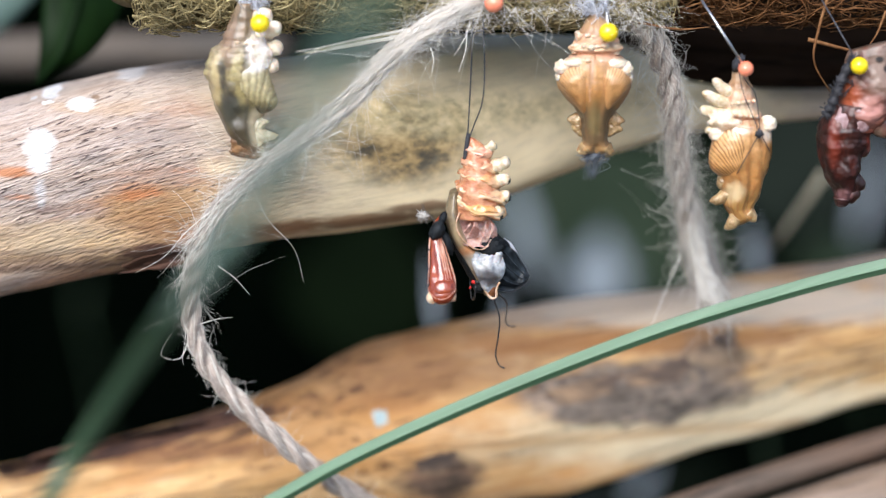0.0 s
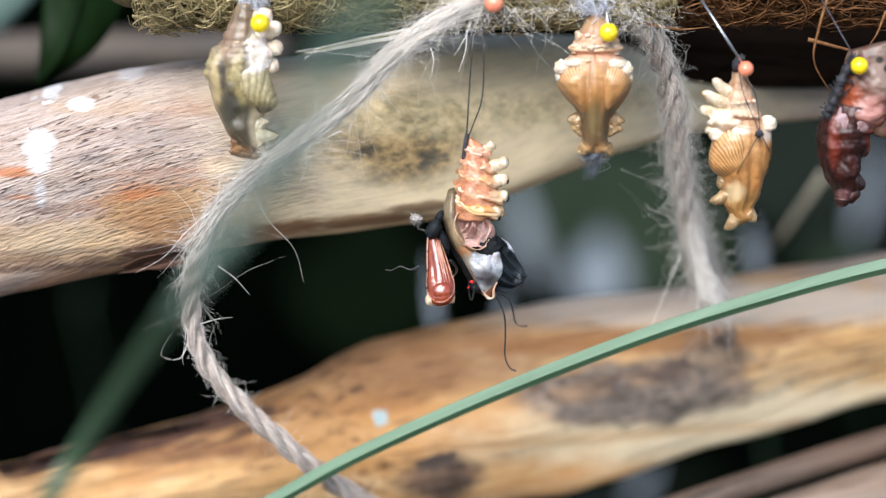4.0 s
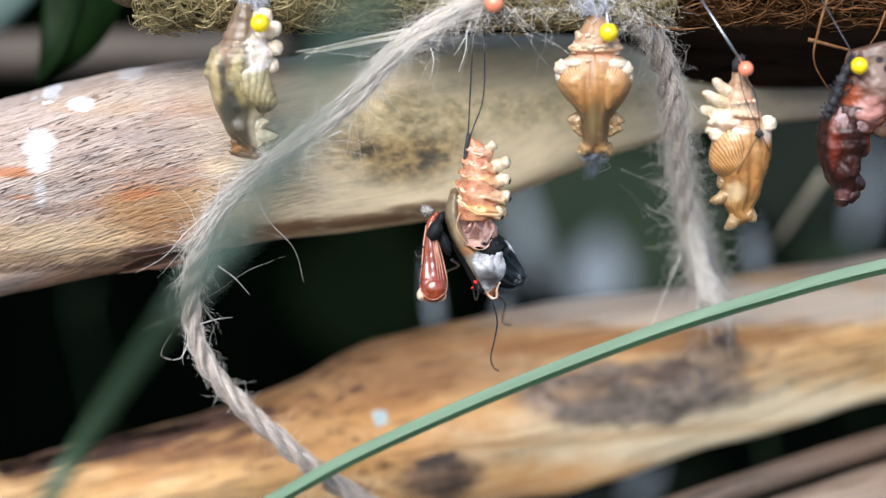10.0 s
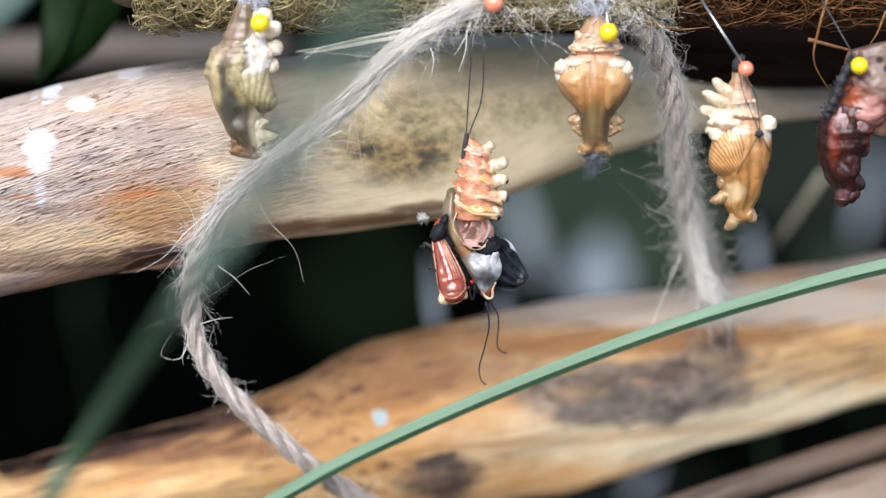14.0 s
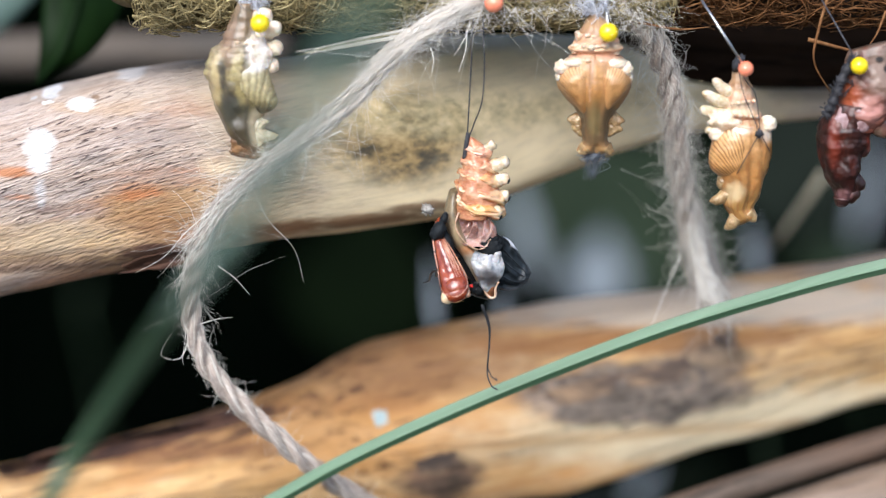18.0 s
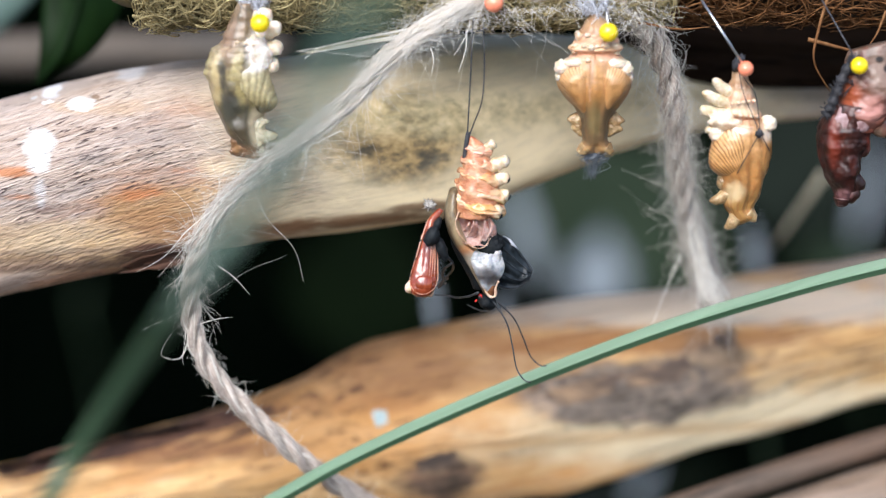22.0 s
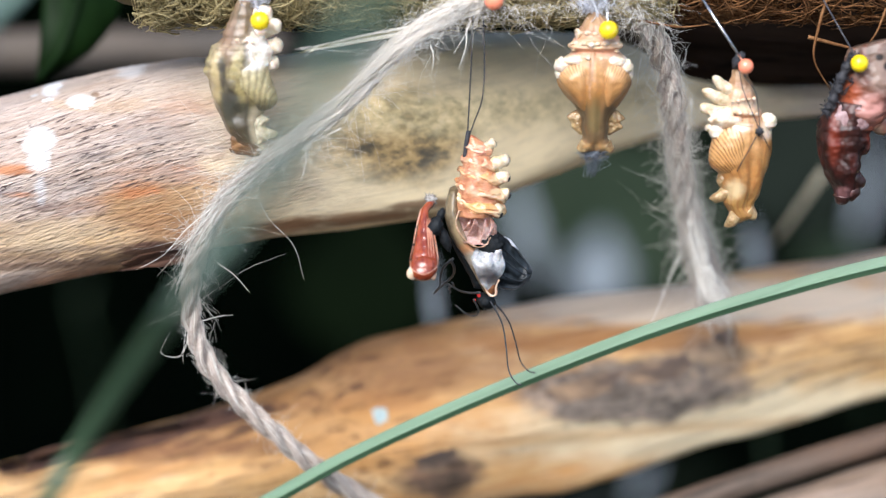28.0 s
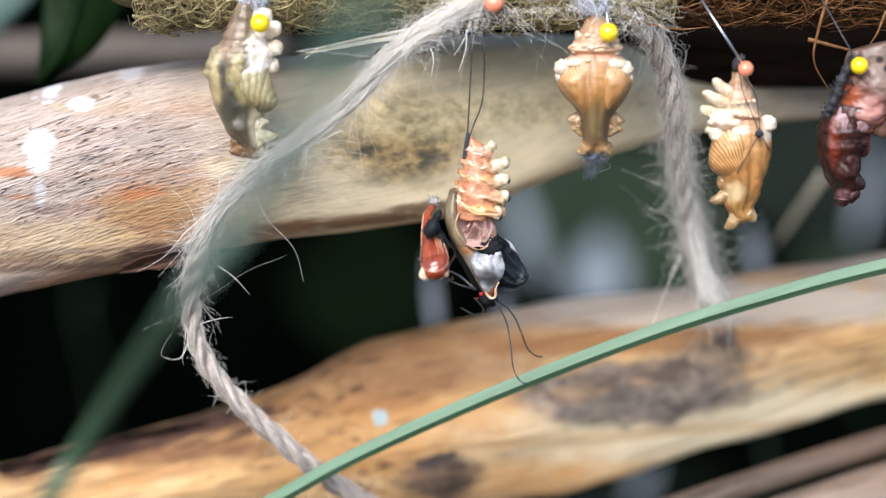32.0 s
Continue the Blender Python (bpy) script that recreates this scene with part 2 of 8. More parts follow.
def timber(name, pale, mid, dark, red, fine=1300, bump=0.6, weather=0.5, grey=(0.42, 0.38, 0.34), crack=(0.36, 0.44), stains=(), stretch=0.09, reds=0.6, over=(), knots=(), gloss=0.4, worn=None):
    """Peeled, weathered wood: long grain, short dark cracks, rusty and grey patches, and stains at their places."""
    m, nt, bsdf = nodes(name)
    long1 = grain(nt, (stretch, 1, 1), fine, 3, 0.55, 0.0, 0.45, True)
    hairline = grain(nt, (stretch * 0.6, 1, 1), fine * 0.42, 3, 0.5, 1.0, 0.3, True)
    fibre = grain(nt, (stretch * 0.5, 1, 1), fine * 1.7, 3, 0.5, 0.0, 0.1, True)
    long2 = grain(nt, (0.05, 1, 1), fine * 0.3, 6, 0.65, 0.0, 0.5, True)
    speck = grain(nt, (0.2, 1, 1), fine * 1.6, 4, 0.6, 0.0, 0.1, True)
    patch = grain(nt, (0.3, 1, 1), 62, 6, 0.62, 3.0, 0.5, True)
    patch2 = grain(nt, (0.25, 1, 1), 80, 6, 0.65, 9.0, 0.0, True)
    where = grain(nt, (0.4, 1, 1), 65, 5, 0.65, 0.0, 0.0, True)
    col = ramp(nt, long2, [(0.33, mid), (0.62, pale)])
    col = mixed(nt, ramp(nt, patch2, [(0.46, (0, 0, 0)), (0.6, (weather,) * 3)]), col, grey)
    col = mixed(nt, ramp(nt, patch, [(0.48, (0, 0, 0)), (0.62, (reds,) * 3)]), col, red)
    for at, size, colour, power, wobble, soft in stains:
        col = mixed(nt, spot(nt, at, size, wobble, soft, 90, power), col, colour)
    col = mixed(nt, ramp(nt, speck, [(0.36, (0.35,) * 3), (0.5, (0, 0, 0))]), col, mid)
    cracks = ramp(nt, long1, [(crack[0], (1, 1, 1)), (crack[1], (0, 0, 0))])
    some = ramp(nt, where, [(0.4, (0.06,) * 3), (0.53, (1, 1, 1))])
    col = mixed(nt, mixed(nt, 1.0, ramp(nt, fibre, [(0.36, (0.5,) * 3), (0.5, (0, 0, 0))]), ramp(nt, where, [(0.38, (0.15,) * 3), (0.54, (1, 1, 1))]), "MULTIPLY"), col, tuple(0.55 * c for c in mid))
    col = mixed(nt, mixed(nt, 1.0, cracks, some, "MULTIPLY"), col, dark)
    col = mixed(nt, mixed(nt, 1.0, ramp(nt, hairline, [(0.34, (0.95,) * 3), (0.38, (0, 0, 0))]), ramp(nt, patch2, [(0.42, (0.05,) * 3), (0.56, (1, 1, 1))]), "MULTIPLY"), col, dark)
    for at, size, colour, power, wobble, soft in over:
        col = mixed(nt, spot(nt, at, size, wobble, soft, 190, power), col, mixed(nt, ramp(nt, long2, [(0.38, (0.9,) * 3), (0.52, (0, 0, 0))]), colour, tuple(0.86 * c for c in colour)))
    for at, size, colours, scale, strong, wobble, soft in knots:
        mottle = mixed(nt, 0.4, grain(nt, (0.7, 1, 1), scale, 6, 0.68), grain(nt, (0.5, 1, 1), scale * 3.3, 4, 0.6))
        col = mixed(nt, spot(nt, at, size, wobble, soft, 120, strong), col, ramp(nt, mottle, list(zip((0.4, 0.47, 0.54, 0.62), colours))))
    nt.links.new(col, bsdf.inputs["Base Color"])
    bsdf.inputs["Roughness"].default_value = 0.72
    bsdf.inputs["Specular IOR Level"].default_value = gloss
    relief = mixed(nt, spot(nt, worn[0], worn[1], 0.2, 0.4, 90, 0.92), long1, (0.5, 0.5, 0.5)) if worn else long1
    bumped(nt, bsdf, relief, bump, 0.0012)
    return m


M_LOG = timber("peeled_log", (0.68, 0.56, 0.485), (0.47, 0.34, 0.265), (0.07, 0.045, 0.04), (0.46, 0.21, 0.09), 2300, 1.0, 0.85, (0.4, 0.345, 0.335), (0.36, 0.42),
               [((-22, 0, -15), (48, 40, 6.5), (0.56, 0.37, 0.18), 0.9, 0.5, 0.5), ((6, 0, -8.5), (17, 40, 6), (0.58, 0.37, 0.17), 0.9, 0.6, 0.6), ((-26, 0, -19.5), (24, 40, 1.5), (0.1, 0.05, 0.03), 0.85, 0.4, 0.4), ((-24, 0, -16), (24, 40, 1.0), (0.16, 0.1, 0.06), 0.8, 0.5, 0.4), ((2, 0, -16), (9, 40, 2.2), (0.1, 0.035, 0.02), 0.9, 0.5, 0.3), ((-3, 0, -11), (4, 40, 0.6), (0.12, 0.05, 0.03), 0.8, 0.6, 0.3),
                ((-5, 0, 19), (30, 40, 4.5), (0.55, 0.45, 0.36), 0.6, 0.7, 0.5), ((-4, 0, -2.2), (4.5, 40, 1.1), (0.5, 0.2, 0.08), 0.6, 0.9, 0.5), ((-34, 0, 2), (5, 40, 1.2), (0.56, 0.26, 0.12), 0.5, 0.9, 0.5), ((-14, 0, 16.5), (1.0, 40, 0.7), (0.22, 0.13, 0.07), 0.8, 0.5, 0.3), ((30, 0, -10), (24, 40, 5), (0.68, 0.5, 0.28), 0.6, 0.4, 0.5)], 0.12, reds=0.75,
               # Grey patch at (4, 0, 21.5) paints shade along the log top.
               over=[((4, 0, -9.5), (17, 40, 6), (0.36, 0.185, 0.08), 0.85, 0.6, 0.5), ((-26, 0, -13), (20, 40, 4.0), (0.56, 0.43, 0.29), 0.7, 0.5, 0.5), ((-28, 0, -17.6), (22, 40, 1.1), (0.14, 0.085, 0.055), 0.75, 0.5, 0.4), ((0, 0, -17.8), (10, 40, 2.6), (0.085, 0.035, 0.02), 0.92, 0.5, 0.3), ((-3, 0, -15.4), (3.5, 40, 0.7), (0.1, 0.045, 0.03), 0.85, 0.6, 0.3), ((15, 0, 2.5), (7, 40, 2.2), (0.74, 0.58, 0.42), 0.85, 0.6, 0.4), ((4, 0, 21.5), (14, 40, 3.0), (0.32, 0.27, 0.24), 0.75, 0.8, 0.6), ((-12, 0, 14.6), (13, 40, 1.4), (0.6, 0.43, 0.3), 0.7, 0.8, 0.5), ((-34, 0, -12.2), (9, 40, 0.7), (0.2, 0.12, 0.075), 0.6, 0.6, 0.4), ((4, 0, -10.4), (8, 40, 0.8), (0.3, 0.16, 0.08), 0.6, 0.6, 0.4), ((80, 20, 4), (66, 70, 50), (0.88, 0.73, 0.47), 0.96, 0.15, 0.4), ((40, 0, -12.6), (17, 40, 1.1), (0.24, 0.14, 0.07), 0.8, 0.5, 0.3), ((-29.5, 0, 1.8), (6, 40, 0.9), (0.56, 0.22, 0.09), 0.8, 0.7, 0.5), ((-30, 0, -3.6), (5, 40, 0.8), (0.54, 0.22, 0.1), 0.75, 0.7, 0.5), ((-3.6, 0, -3.6), (5, 40, 1.3), (0.55, 0.21, 0.08), 0.85, 0.7, 0.5), ((5, 0, 1.5), (4, 40, 1.0), (0.5, 0.22, 0.1), 0.6, 0.7, 0.5), ((-22, 0, -6.6), (6, 40, 1.4), (0.15, 0.085, 0.07), 0.75, 0.9, 0.5), ((-12, 0, 4.5), (9, 40, 1.2), (0.3, 0.25, 0.23), 0.55, 0.9, 0.6), ((2, 0, 8.5), (10, 40, 1.6), (0.33, 0.28, 0.26), 0.5, 0.9, 0.6), ((16, 0, -6), (7, 40, 3), (0.74, 0.56, 0.38), 0.7, 0.7, 0.5), ((10, 0, -13), (6, 40, 2.0), (0.34, 0.14, 0.06), 0.7, 0.8, 0.5), ((-25.6, 0, 7.4), (3.6, 40, 3.4), (0.9, 0.89, 0.88), 0.95, 0.35, 0.3), ((-25, 0, 3.4), (2.6, 40, 2.6), (0.88, 0.87, 0.86), 0.85, 0.5, 0.3), ((-25.2, 0, -2.2), (1.6, 40, 3.4), (0.8, 0.79, 0.82), 0.6, 0.7, 0.4), ((-16.8, 0, 15.3), (3.2, 40, 1.3), (0.9, 0.89, 0.88), 0.85, 0.4, 0.3), ((-24.8, 0, 16.8), (2.4, 40, 1.1), (0.88, 0.87, 0.88), 0.8, 0.5, 0.3), ((-8, 0, 20.5), (3.4, 40, 1.0), (0.85, 0.84, 0.84), 0.5, 0.6, 0.4), ((24, 0, -12.9), (10, 40, 1.7), (0.3, 0.15, 0.07), 0.8, 0.5, 0.4), ((42, 0, -11.7), (12, 40, 1.4), (0.3, 0.16, 0.08), 0.8, 0.5, 0.4), ((57, 0, -9.6), (9, 40, 1.2), (0.28, 0.15, 0.08), 0.8, 0.5, 0.4)],
               knots=[((51, 0, 6.5), (16, 40, 10), ((0.04, 0.038, 0.03), (0.16, 0.115, 0.055), (0.38, 0.26, 0.11), (0.56, 0.42, 0.21)), 190, 0.95, 0.3, 0.4), ((70, 0, 11), (40, 40, 5), ((0.32, 0.27, 0.15), (0.55, 0.46, 0.26), (0.75, 0.62, 0.36), (0.9, 0.76, 0.5)), 200, 0.7, 0.5, 0.6)], worn=((80, 20, 4), (66, 70, 50)))
M_SPLIT = timber("split_wood", (0.72, 0.47, 0.22), (0.52, 0.28, 0.095), (0.1, 0.045, 0.02), (0.46, 0.2, 0.05), 820, 0.8, 0.5, (0.6, 0.46, 0.31), (0.39, 0.46),
                 [((-20, 0, -2), (40, 60, 12), (0.46, 0.22, 0.065), 0.7, 0.35, 0.5), ((-75, 0, -7), (40, 60, 3.0), (0.12, 0.04, 0.02), 0.85, 0.4, 0.4), ((-14, 0, 11), (40, 60, 6.5), (0.25, 0.12, 0.05), 0.92, 0.5, 0.5), ((-30, 0, 3), (26, 60, 2), (0.34, 0.15, 0.05), 0.6, 0.5, 0.5)], 0.025,
                 over=[((66, 0, 23), (62, 60, 4.5), (0.5, 0.44, 0.37), 0.8, 0.3, 0.4), ((112, 0, 33), (32, 60, 7), (0.36, 0.29, 0.23), 0.85, 0.3, 0.4), ((45, 0, 16), (48, 60, 2.6), (0.28, 0.12, 0.04), 0.75, 0.4, 0.4), ((70, 0, -5), (58, 60, 9), (0.82, 0.69, 0.46), 0.9, 0.3, 0.5), ((40, 0, -6), (50, 60, 1.6), (0.46, 0.22, 0.06), 0.4, 0.4, 0.4)],
                 knots=[((45, 0, 4), (31, 60, 8), ((0.05, 0.042, 0.038), (0.115, 0.095, 0.082), (0.2, 0.16, 0.135), (0.4, 0.29, 0.2)), 130, 0.95, 0.3, 0.2), ((65, 0, 11), (11, 60, 5), ((0.04, 0.034, 0.03), (0.1, 0.08, 0.066), (0.18, 0.14, 0.11), (0.36, 0.26, 0.17)), 110, 0.8, 0.5, 0.35), ((-1, 0, -14), (11, 60, 6.5), ((0.02, 0.015, 0.013), (0.06, 0.042, 0.034), (0.13, 0.08, 0.055), (0.3, 0.17, 0.1)), 130, 0.95, 0.4, 0.3), ((-101, 0, -20), (12, 60, 2.5), ((0.03, 0.025, 0.024), (0.1, 0.085, 0.08), (0.2, 0.18, 0.17), (0.4, 0.38, 0.37)), 160, 0.85, 0.5, 0.5)])
# Wood darkened in its colour to look shaded, for the log behind.
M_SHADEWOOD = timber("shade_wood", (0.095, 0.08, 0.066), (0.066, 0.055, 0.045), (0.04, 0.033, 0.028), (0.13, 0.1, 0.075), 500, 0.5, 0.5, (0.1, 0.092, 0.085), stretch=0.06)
M_GREYWOOD = timber("grey_wood", (0.3, 0.23, 0.18), (0.2, 0.15, 0.11), (0.05, 0.038, 0.03), (0.16, 0.09, 0.05), 700, 0.5, 0.5, (0.22, 0.19, 0.165), stretch=0.06)
M_BROWNWOOD = timber("brown_wood", (0.14, 0.1, 0.075), (0.085, 0.06, 0.044), (0.03, 0.022, 0.017), (0.14, 0.08, 0.05), 700, 0.5, 0.4, (0.13, 0.1, 0.08), stretch=0.06)
# Near-black wood: the gap's shade is put into its colour.
M_SHADEGAP = timber("shade_gap_wood", (0.02, 0.012, 0.008), (0.012, 0.007, 0.004), (0.004, 0.003, 0.002), (0.026, 0.012, 0.006), 700, 0.6, 0.3, (0.045, 0.034, 0.026), gloss=0.05)
M_BARK = plain("bark", (0.025, 0.02, 0.017), (0.1, 0.07, 0.055), (0.4, 0.26, 0.15), 80, (0.5, 1, 1), 0.85, 0.6, spread=(0.38, 0.5, 0.66))
M_BARKRED = plain("inner_bark", (0.016, 0.007, 0.006), (0.06, 0.026, 0.016), (0.17, 0.08, 0.042), 160, (0.3, 1, 1), 0.8, 0.5, turn=-14)
M_DROPPING = plain("bird_lime", (0.6, 0.59, 0.58), (0.68, 0.67, 0.66), (0.74, 0.73, 0.72), 400, rough=0.85, bump=0.5)
M_LIME_BLUE = plain("pale_lichen", (0.28, 0.36, 0.37), (0.4, 0.5, 0.51), (0.52, 0.6, 0.61), 500, rough=0.8, bump=0.4)
M_TWINE = plain("jute", (0.36, 0.3, 0.265), (0.53, 0.45, 0.4), (0.7, 0.62, 0.565), 900, (1, 1, 1), 0.8, 0.3, island=0.22, gloss=0.25)
# Jute that turns paler over the upper part of the loop.
M_TWINELOOP = plain("jute_paler_top", (0.36, 0.3, 0.265), (0.53, 0.45, 0.4), (0.7, 0.62, 0.565), 900, (1, 1, 1), 0.8, 0.3, island=0.22, gloss=0.25, stains=[((-13, 0, -9), (34, 30, 24), (0.8, 0.735, 0.65), 0.85)])
M_HAIR = plain("jute_hair", (0.72, 0.68, 0.62), (0.84, 0.81, 0.76), (0.92, 0.9, 0.86), 500, rough=0.65, bump=0, island=0.3, gloss=0.3)
M_MOSS = plain("dry_moss", (0.22, 0.18, 0.08), (0.42, 0.35, 0.18), (0.6, 0.52, 0.3), 200, rough=0.85, bump=0.3, island=0.5, gloss=0.2)
# Core darker than its strands, painting the shade between them.
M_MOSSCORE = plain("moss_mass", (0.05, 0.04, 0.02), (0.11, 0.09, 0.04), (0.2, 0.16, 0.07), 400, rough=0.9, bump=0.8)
M_COIR = plain("coir", (0.07, 0.03, 0.01), (0.18, 0.08, 0.03), (0.34, 0.18, 0.08), 300, rough=0.8, bump=0.3, island=0.5, gloss=0.2)
# Near-black core: shade behind the loose coir, put into the colour.
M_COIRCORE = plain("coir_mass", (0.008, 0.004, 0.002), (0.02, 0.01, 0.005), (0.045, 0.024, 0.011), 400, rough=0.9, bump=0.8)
M_YELLOW = plain("yellow_enamel", (0.82, 0.55, 0.0), (0.9, 0.66, 0.0), (0.93, 0.74, 0.02), 90, rough=0.22, bump=0, coat=0.5)
M_CORAL = plain("coral_enamel", (0.85, 0.2, 0.1), (0.9, 0.26, 0.14), (0.92, 0.32, 0.2), 90, rough=0.22, bump=0, coat=0.5)
M_STEEL, _nt, _b = nodes("pin_steel")
_b.inputs["Base Color"].default_value, _b.inputs["Metallic"].default_value, _b.inputs["Roughness"].default_value = (0.7, 0.7, 0.72, 1), 1.0, 0.3
M_DULLSTEEL = plain("dull_steel", (0.03, 0.03, 0.035), (0.06, 0.06, 0.07), (0.12, 0.12, 0.13), 400, rough=0.5, bump=0)
M_THREAD = plain("black_thread", (0.01, 0.01, 0.012), (0.025, 0.025, 0.03), (0.06, 0.06, 0.07), 900, rough=0.7, bump=0)
M_SILK = plain("silk_pad", (0.45, 0.47, 0.55), (0.6, 0.62, 0.7), (0.8, 0.82, 0.86), 600, rough=0.7, bump=0.3, island=0.3)
M_MOULD = plain("grey_mould", (0.1, 0.12, 0.16), (0.2, 0.23, 0.28), (0.4, 0.43, 0.48), 600, rough=0.8, bump=0, island=0.3)
M_OLIVE = skin("olive_skin", [(0.0, (0.334, 0.229, 0.141)), (0.08, (0.211, 0.141, 0.088)), (0.15, (0.352, 0.255, 0.176)), (0.2, (0.246, 0.176, 0.114)), (0.28, (0.458, 0.387, 0.264)), (0.42, (0.44, 0.361, 0.176)), (0.6, (0.317, 0.255, 0.106)), (0.8, (0.229, 0.176, 0.0748)), (0.95, (0.176, 0.0836, 0.0396))], (0.13, 0.1, 0.06), 5, 0.8, blotch=(0.1, 0.08, 0.045), blotches=0.6, stains=[(Vector((-38, 0, 42.35)) - Vector((-40.47, 0, 50.63)), (2.6, 12, 5.0), (0.85, 0.8, 0.74), 0.9), (Vector((-44.7, 0, 44.13)) - Vector((-40.47, 0, 50.63)), (2.0, 12, 4.5), (0.3, 0.18, 0.12), 0.5), (Vector((-47.44, 0, 36.4)) - Vector((-40.47, 0, 50.63)), (1.6, 12, 6.0), (0.55, 0.42, 0.22), 0.6), (Vector((-45.84, 0, 39.74)) - Vector((-40.47, 0, 50.63)), (1.0, 12, 1.6), (0.055, 0.05, 0.045), 0.8), (Vector((-45.65, 0, 37)) - Vector((-40.47, 0, 50.63)), (0.8, 12, 2.2), (0.055, 0.05, 0.045), 0.75), (Vector((-45.11, 0, 34.02)) - Vector((-40.47, 0, 50.63)), (1.3, 12, 3.0), (0.055, 0.05, 0.045), 0.7), (Vector((-44.22, 0, 31.15)) - Vector((-40.47, 0, 50.63)), (1.9, 12, 3.0), (0.055, 0.05, 0.045), 0.85), (Vector((-43.19, 0, 28.99)) - Vector((-40.47, 0, 50.63)), (3.6, 12, 3.6), (0.06, 0.06, 0.045), 0.85), (Vector((-42.3, 0, 25.03)) - Vector((-40.47, 0, 50.63)), (2.6, 12, 4.4), (0.075, 0.06, 0.04), 0.85), (Vector((-38.96, 0, 26.23)) - Vector((-40.47, 0, 50.63)), (1.5, 12, 4.0), (0.66, 0.56, 0.38), 0.8), (Vector((-41.91, 0, 20.33)) - Vector((-40.47, 0, 50.63)), (4.6, 12, 2.4), (0.2, 0.1, 0.045), 0.85)])
M_OLIVEWING = skin("olive_wing_case", [(0.0, (0.669, 0.616, 0.528)), (0.3, (0.546, 0.475, 0.273)), (0.65, (0.396, 0.326, 0.15)), (1.0, (0.176, 0.141, 0.0792))], (0.19, 0.15, 0.075), 9.5, 0.65, blotch=(0.22, 0.18, 0.1), blotches=0.3, fan=Vector((-40.21, 0, 22.01)) - Vector((-40.47, 0, 50.63)), stains=[(Vector((-39.69, 0, 40.21)) - Vector((-40.47, 0, 50.63)), (4.0, 12, 1.6), (0.7, 0.68, 0.68), 0.7), (Vector((-40.79, 0, 30.19)) - Vector((-40.47, 0, 50.63)), (5.0, 12, 1.2), (0.09, 0.075, 0.05), 0.7)])
M_PALE = plain("pale_tubercle", (0.5, 0.32, 0.18), (0.74, 0.58, 0.42), (0.86, 0.78, 0.66), 520, rough=0.34, bump=0.45, sss=0.35, spread=(0.4, 0.5, 0.62), coat=0.2)
M_KNOB = plain("cream_knob", (0.6, 0.43, 0.27), (0.77, 0.64, 0.48), (0.89, 0.82, 0.71), 420, rough=0.34, bump=0.3, sss=0.35, spread=(0.36, 0.48, 0.6), coat=0.2)
M_WAX = plain("white_wax", (0.5, 0.4, 0.28), (0.72, 0.66, 0.58), (0.86, 0.83, 0.79), 420, rough=0.4, bump=0.4, sss=0.3, spread=(0.36, 0.48, 0.62), coat=0.15)
M_TAN = skin("tan_skin", [(0.0, (0.611, 0.36, 0.207)), (0.12, (0.594, 0.346, 0.152)), (0.35, (0.509, 0.238, 0.0653)), (0.55, (0.17, 0.11, 0.046)), (0.75, (0.11, 0.08, 0.04)), (0.95, (0.424, 0.202, 0.0598))], (0.3, 0.15, 0.06), 7, 0.5, blotch=(0.26, 0.14, 0.06), blotches=0.6, coat=0.15, stains=[(Vector((25.53, 0, 39.02)) - Vector((31.53, 0, 50.04)), (2.2, 12, 1.6), (0.88, 0.8, 0.68), 0.9), (Vector((37.81, 0, 39.26)) - Vector((31.53, 0, 50.04)), (2.2, 12, 1.6), (0.88, 0.8, 0.68), 0.9), (Vector((28.73, 0, 27.79)) - Vector((31.53, 0, 50.04)), (1.5, 12, 4.8), (0.1, 0.068, 0.038), 0.9), (Vector((34.66, 0, 27.79)) - Vector((31.53, 0, 50.04)), (1.5, 12, 4.8), (0.1, 0.07, 0.04), 0.9), (Vector((31.57, 0, 28.27)) - Vector((31.53, 0, 50.04)), (1.2, 12, 4.5), (0.2, 0.15, 0.065), 0.75), (Vector((31.62, 0, 24.06)) - Vector((31.53, 0, 50.04)), (2.6, 12, 1.2), (0.16, 0.105, 0.055), 0.75), (Vector((31.65, 0, 21.53)) - Vector((31.53, 0, 50.04)), (3.5, 12, 0.9), (0.56, 0.34, 0.15), 0.7)], relief=0.28)
M_TANWING = skin("tan_wing_case", [(0.0, (0.765, 0.56, 0.36)), (0.2, (0.68, 0.4, 0.18)), (0.45, (0.6, 0.3, 0.1)), (0.75, (0.5, 0.24, 0.075)), (1.0, (0.3, 0.16, 0.06))], (0.2, 0.08, 0.022), 15, 0.9, blotch=(0.54, 0.3, 0.13), blotches=0.45, coat=0.35, relief=0.22, fan=Vector((31.19, 0, 30.19)) - Vector((31.53, 0, 50.04)))
M_TANWING_B = skin("tan_wing_case_far", [(0.0, (0.765, 0.56, 0.36)), (0.2, (0.68, 0.4, 0.18)), (0.45, (0.6, 0.3, 0.1)), (0.75, (0.5, 0.24, 0.075)), (1.0, (0.3, 0.16, 0.06))], (0.2, 0.08, 0.022), 15, 0.9, blotch=(0.54, 0.3, 0.13), blotches=0.45, coat=0.35, relief=0.22, fan=Vector((32.14, 0, 30.19)) - Vector((31.53, 0, 50.04)))
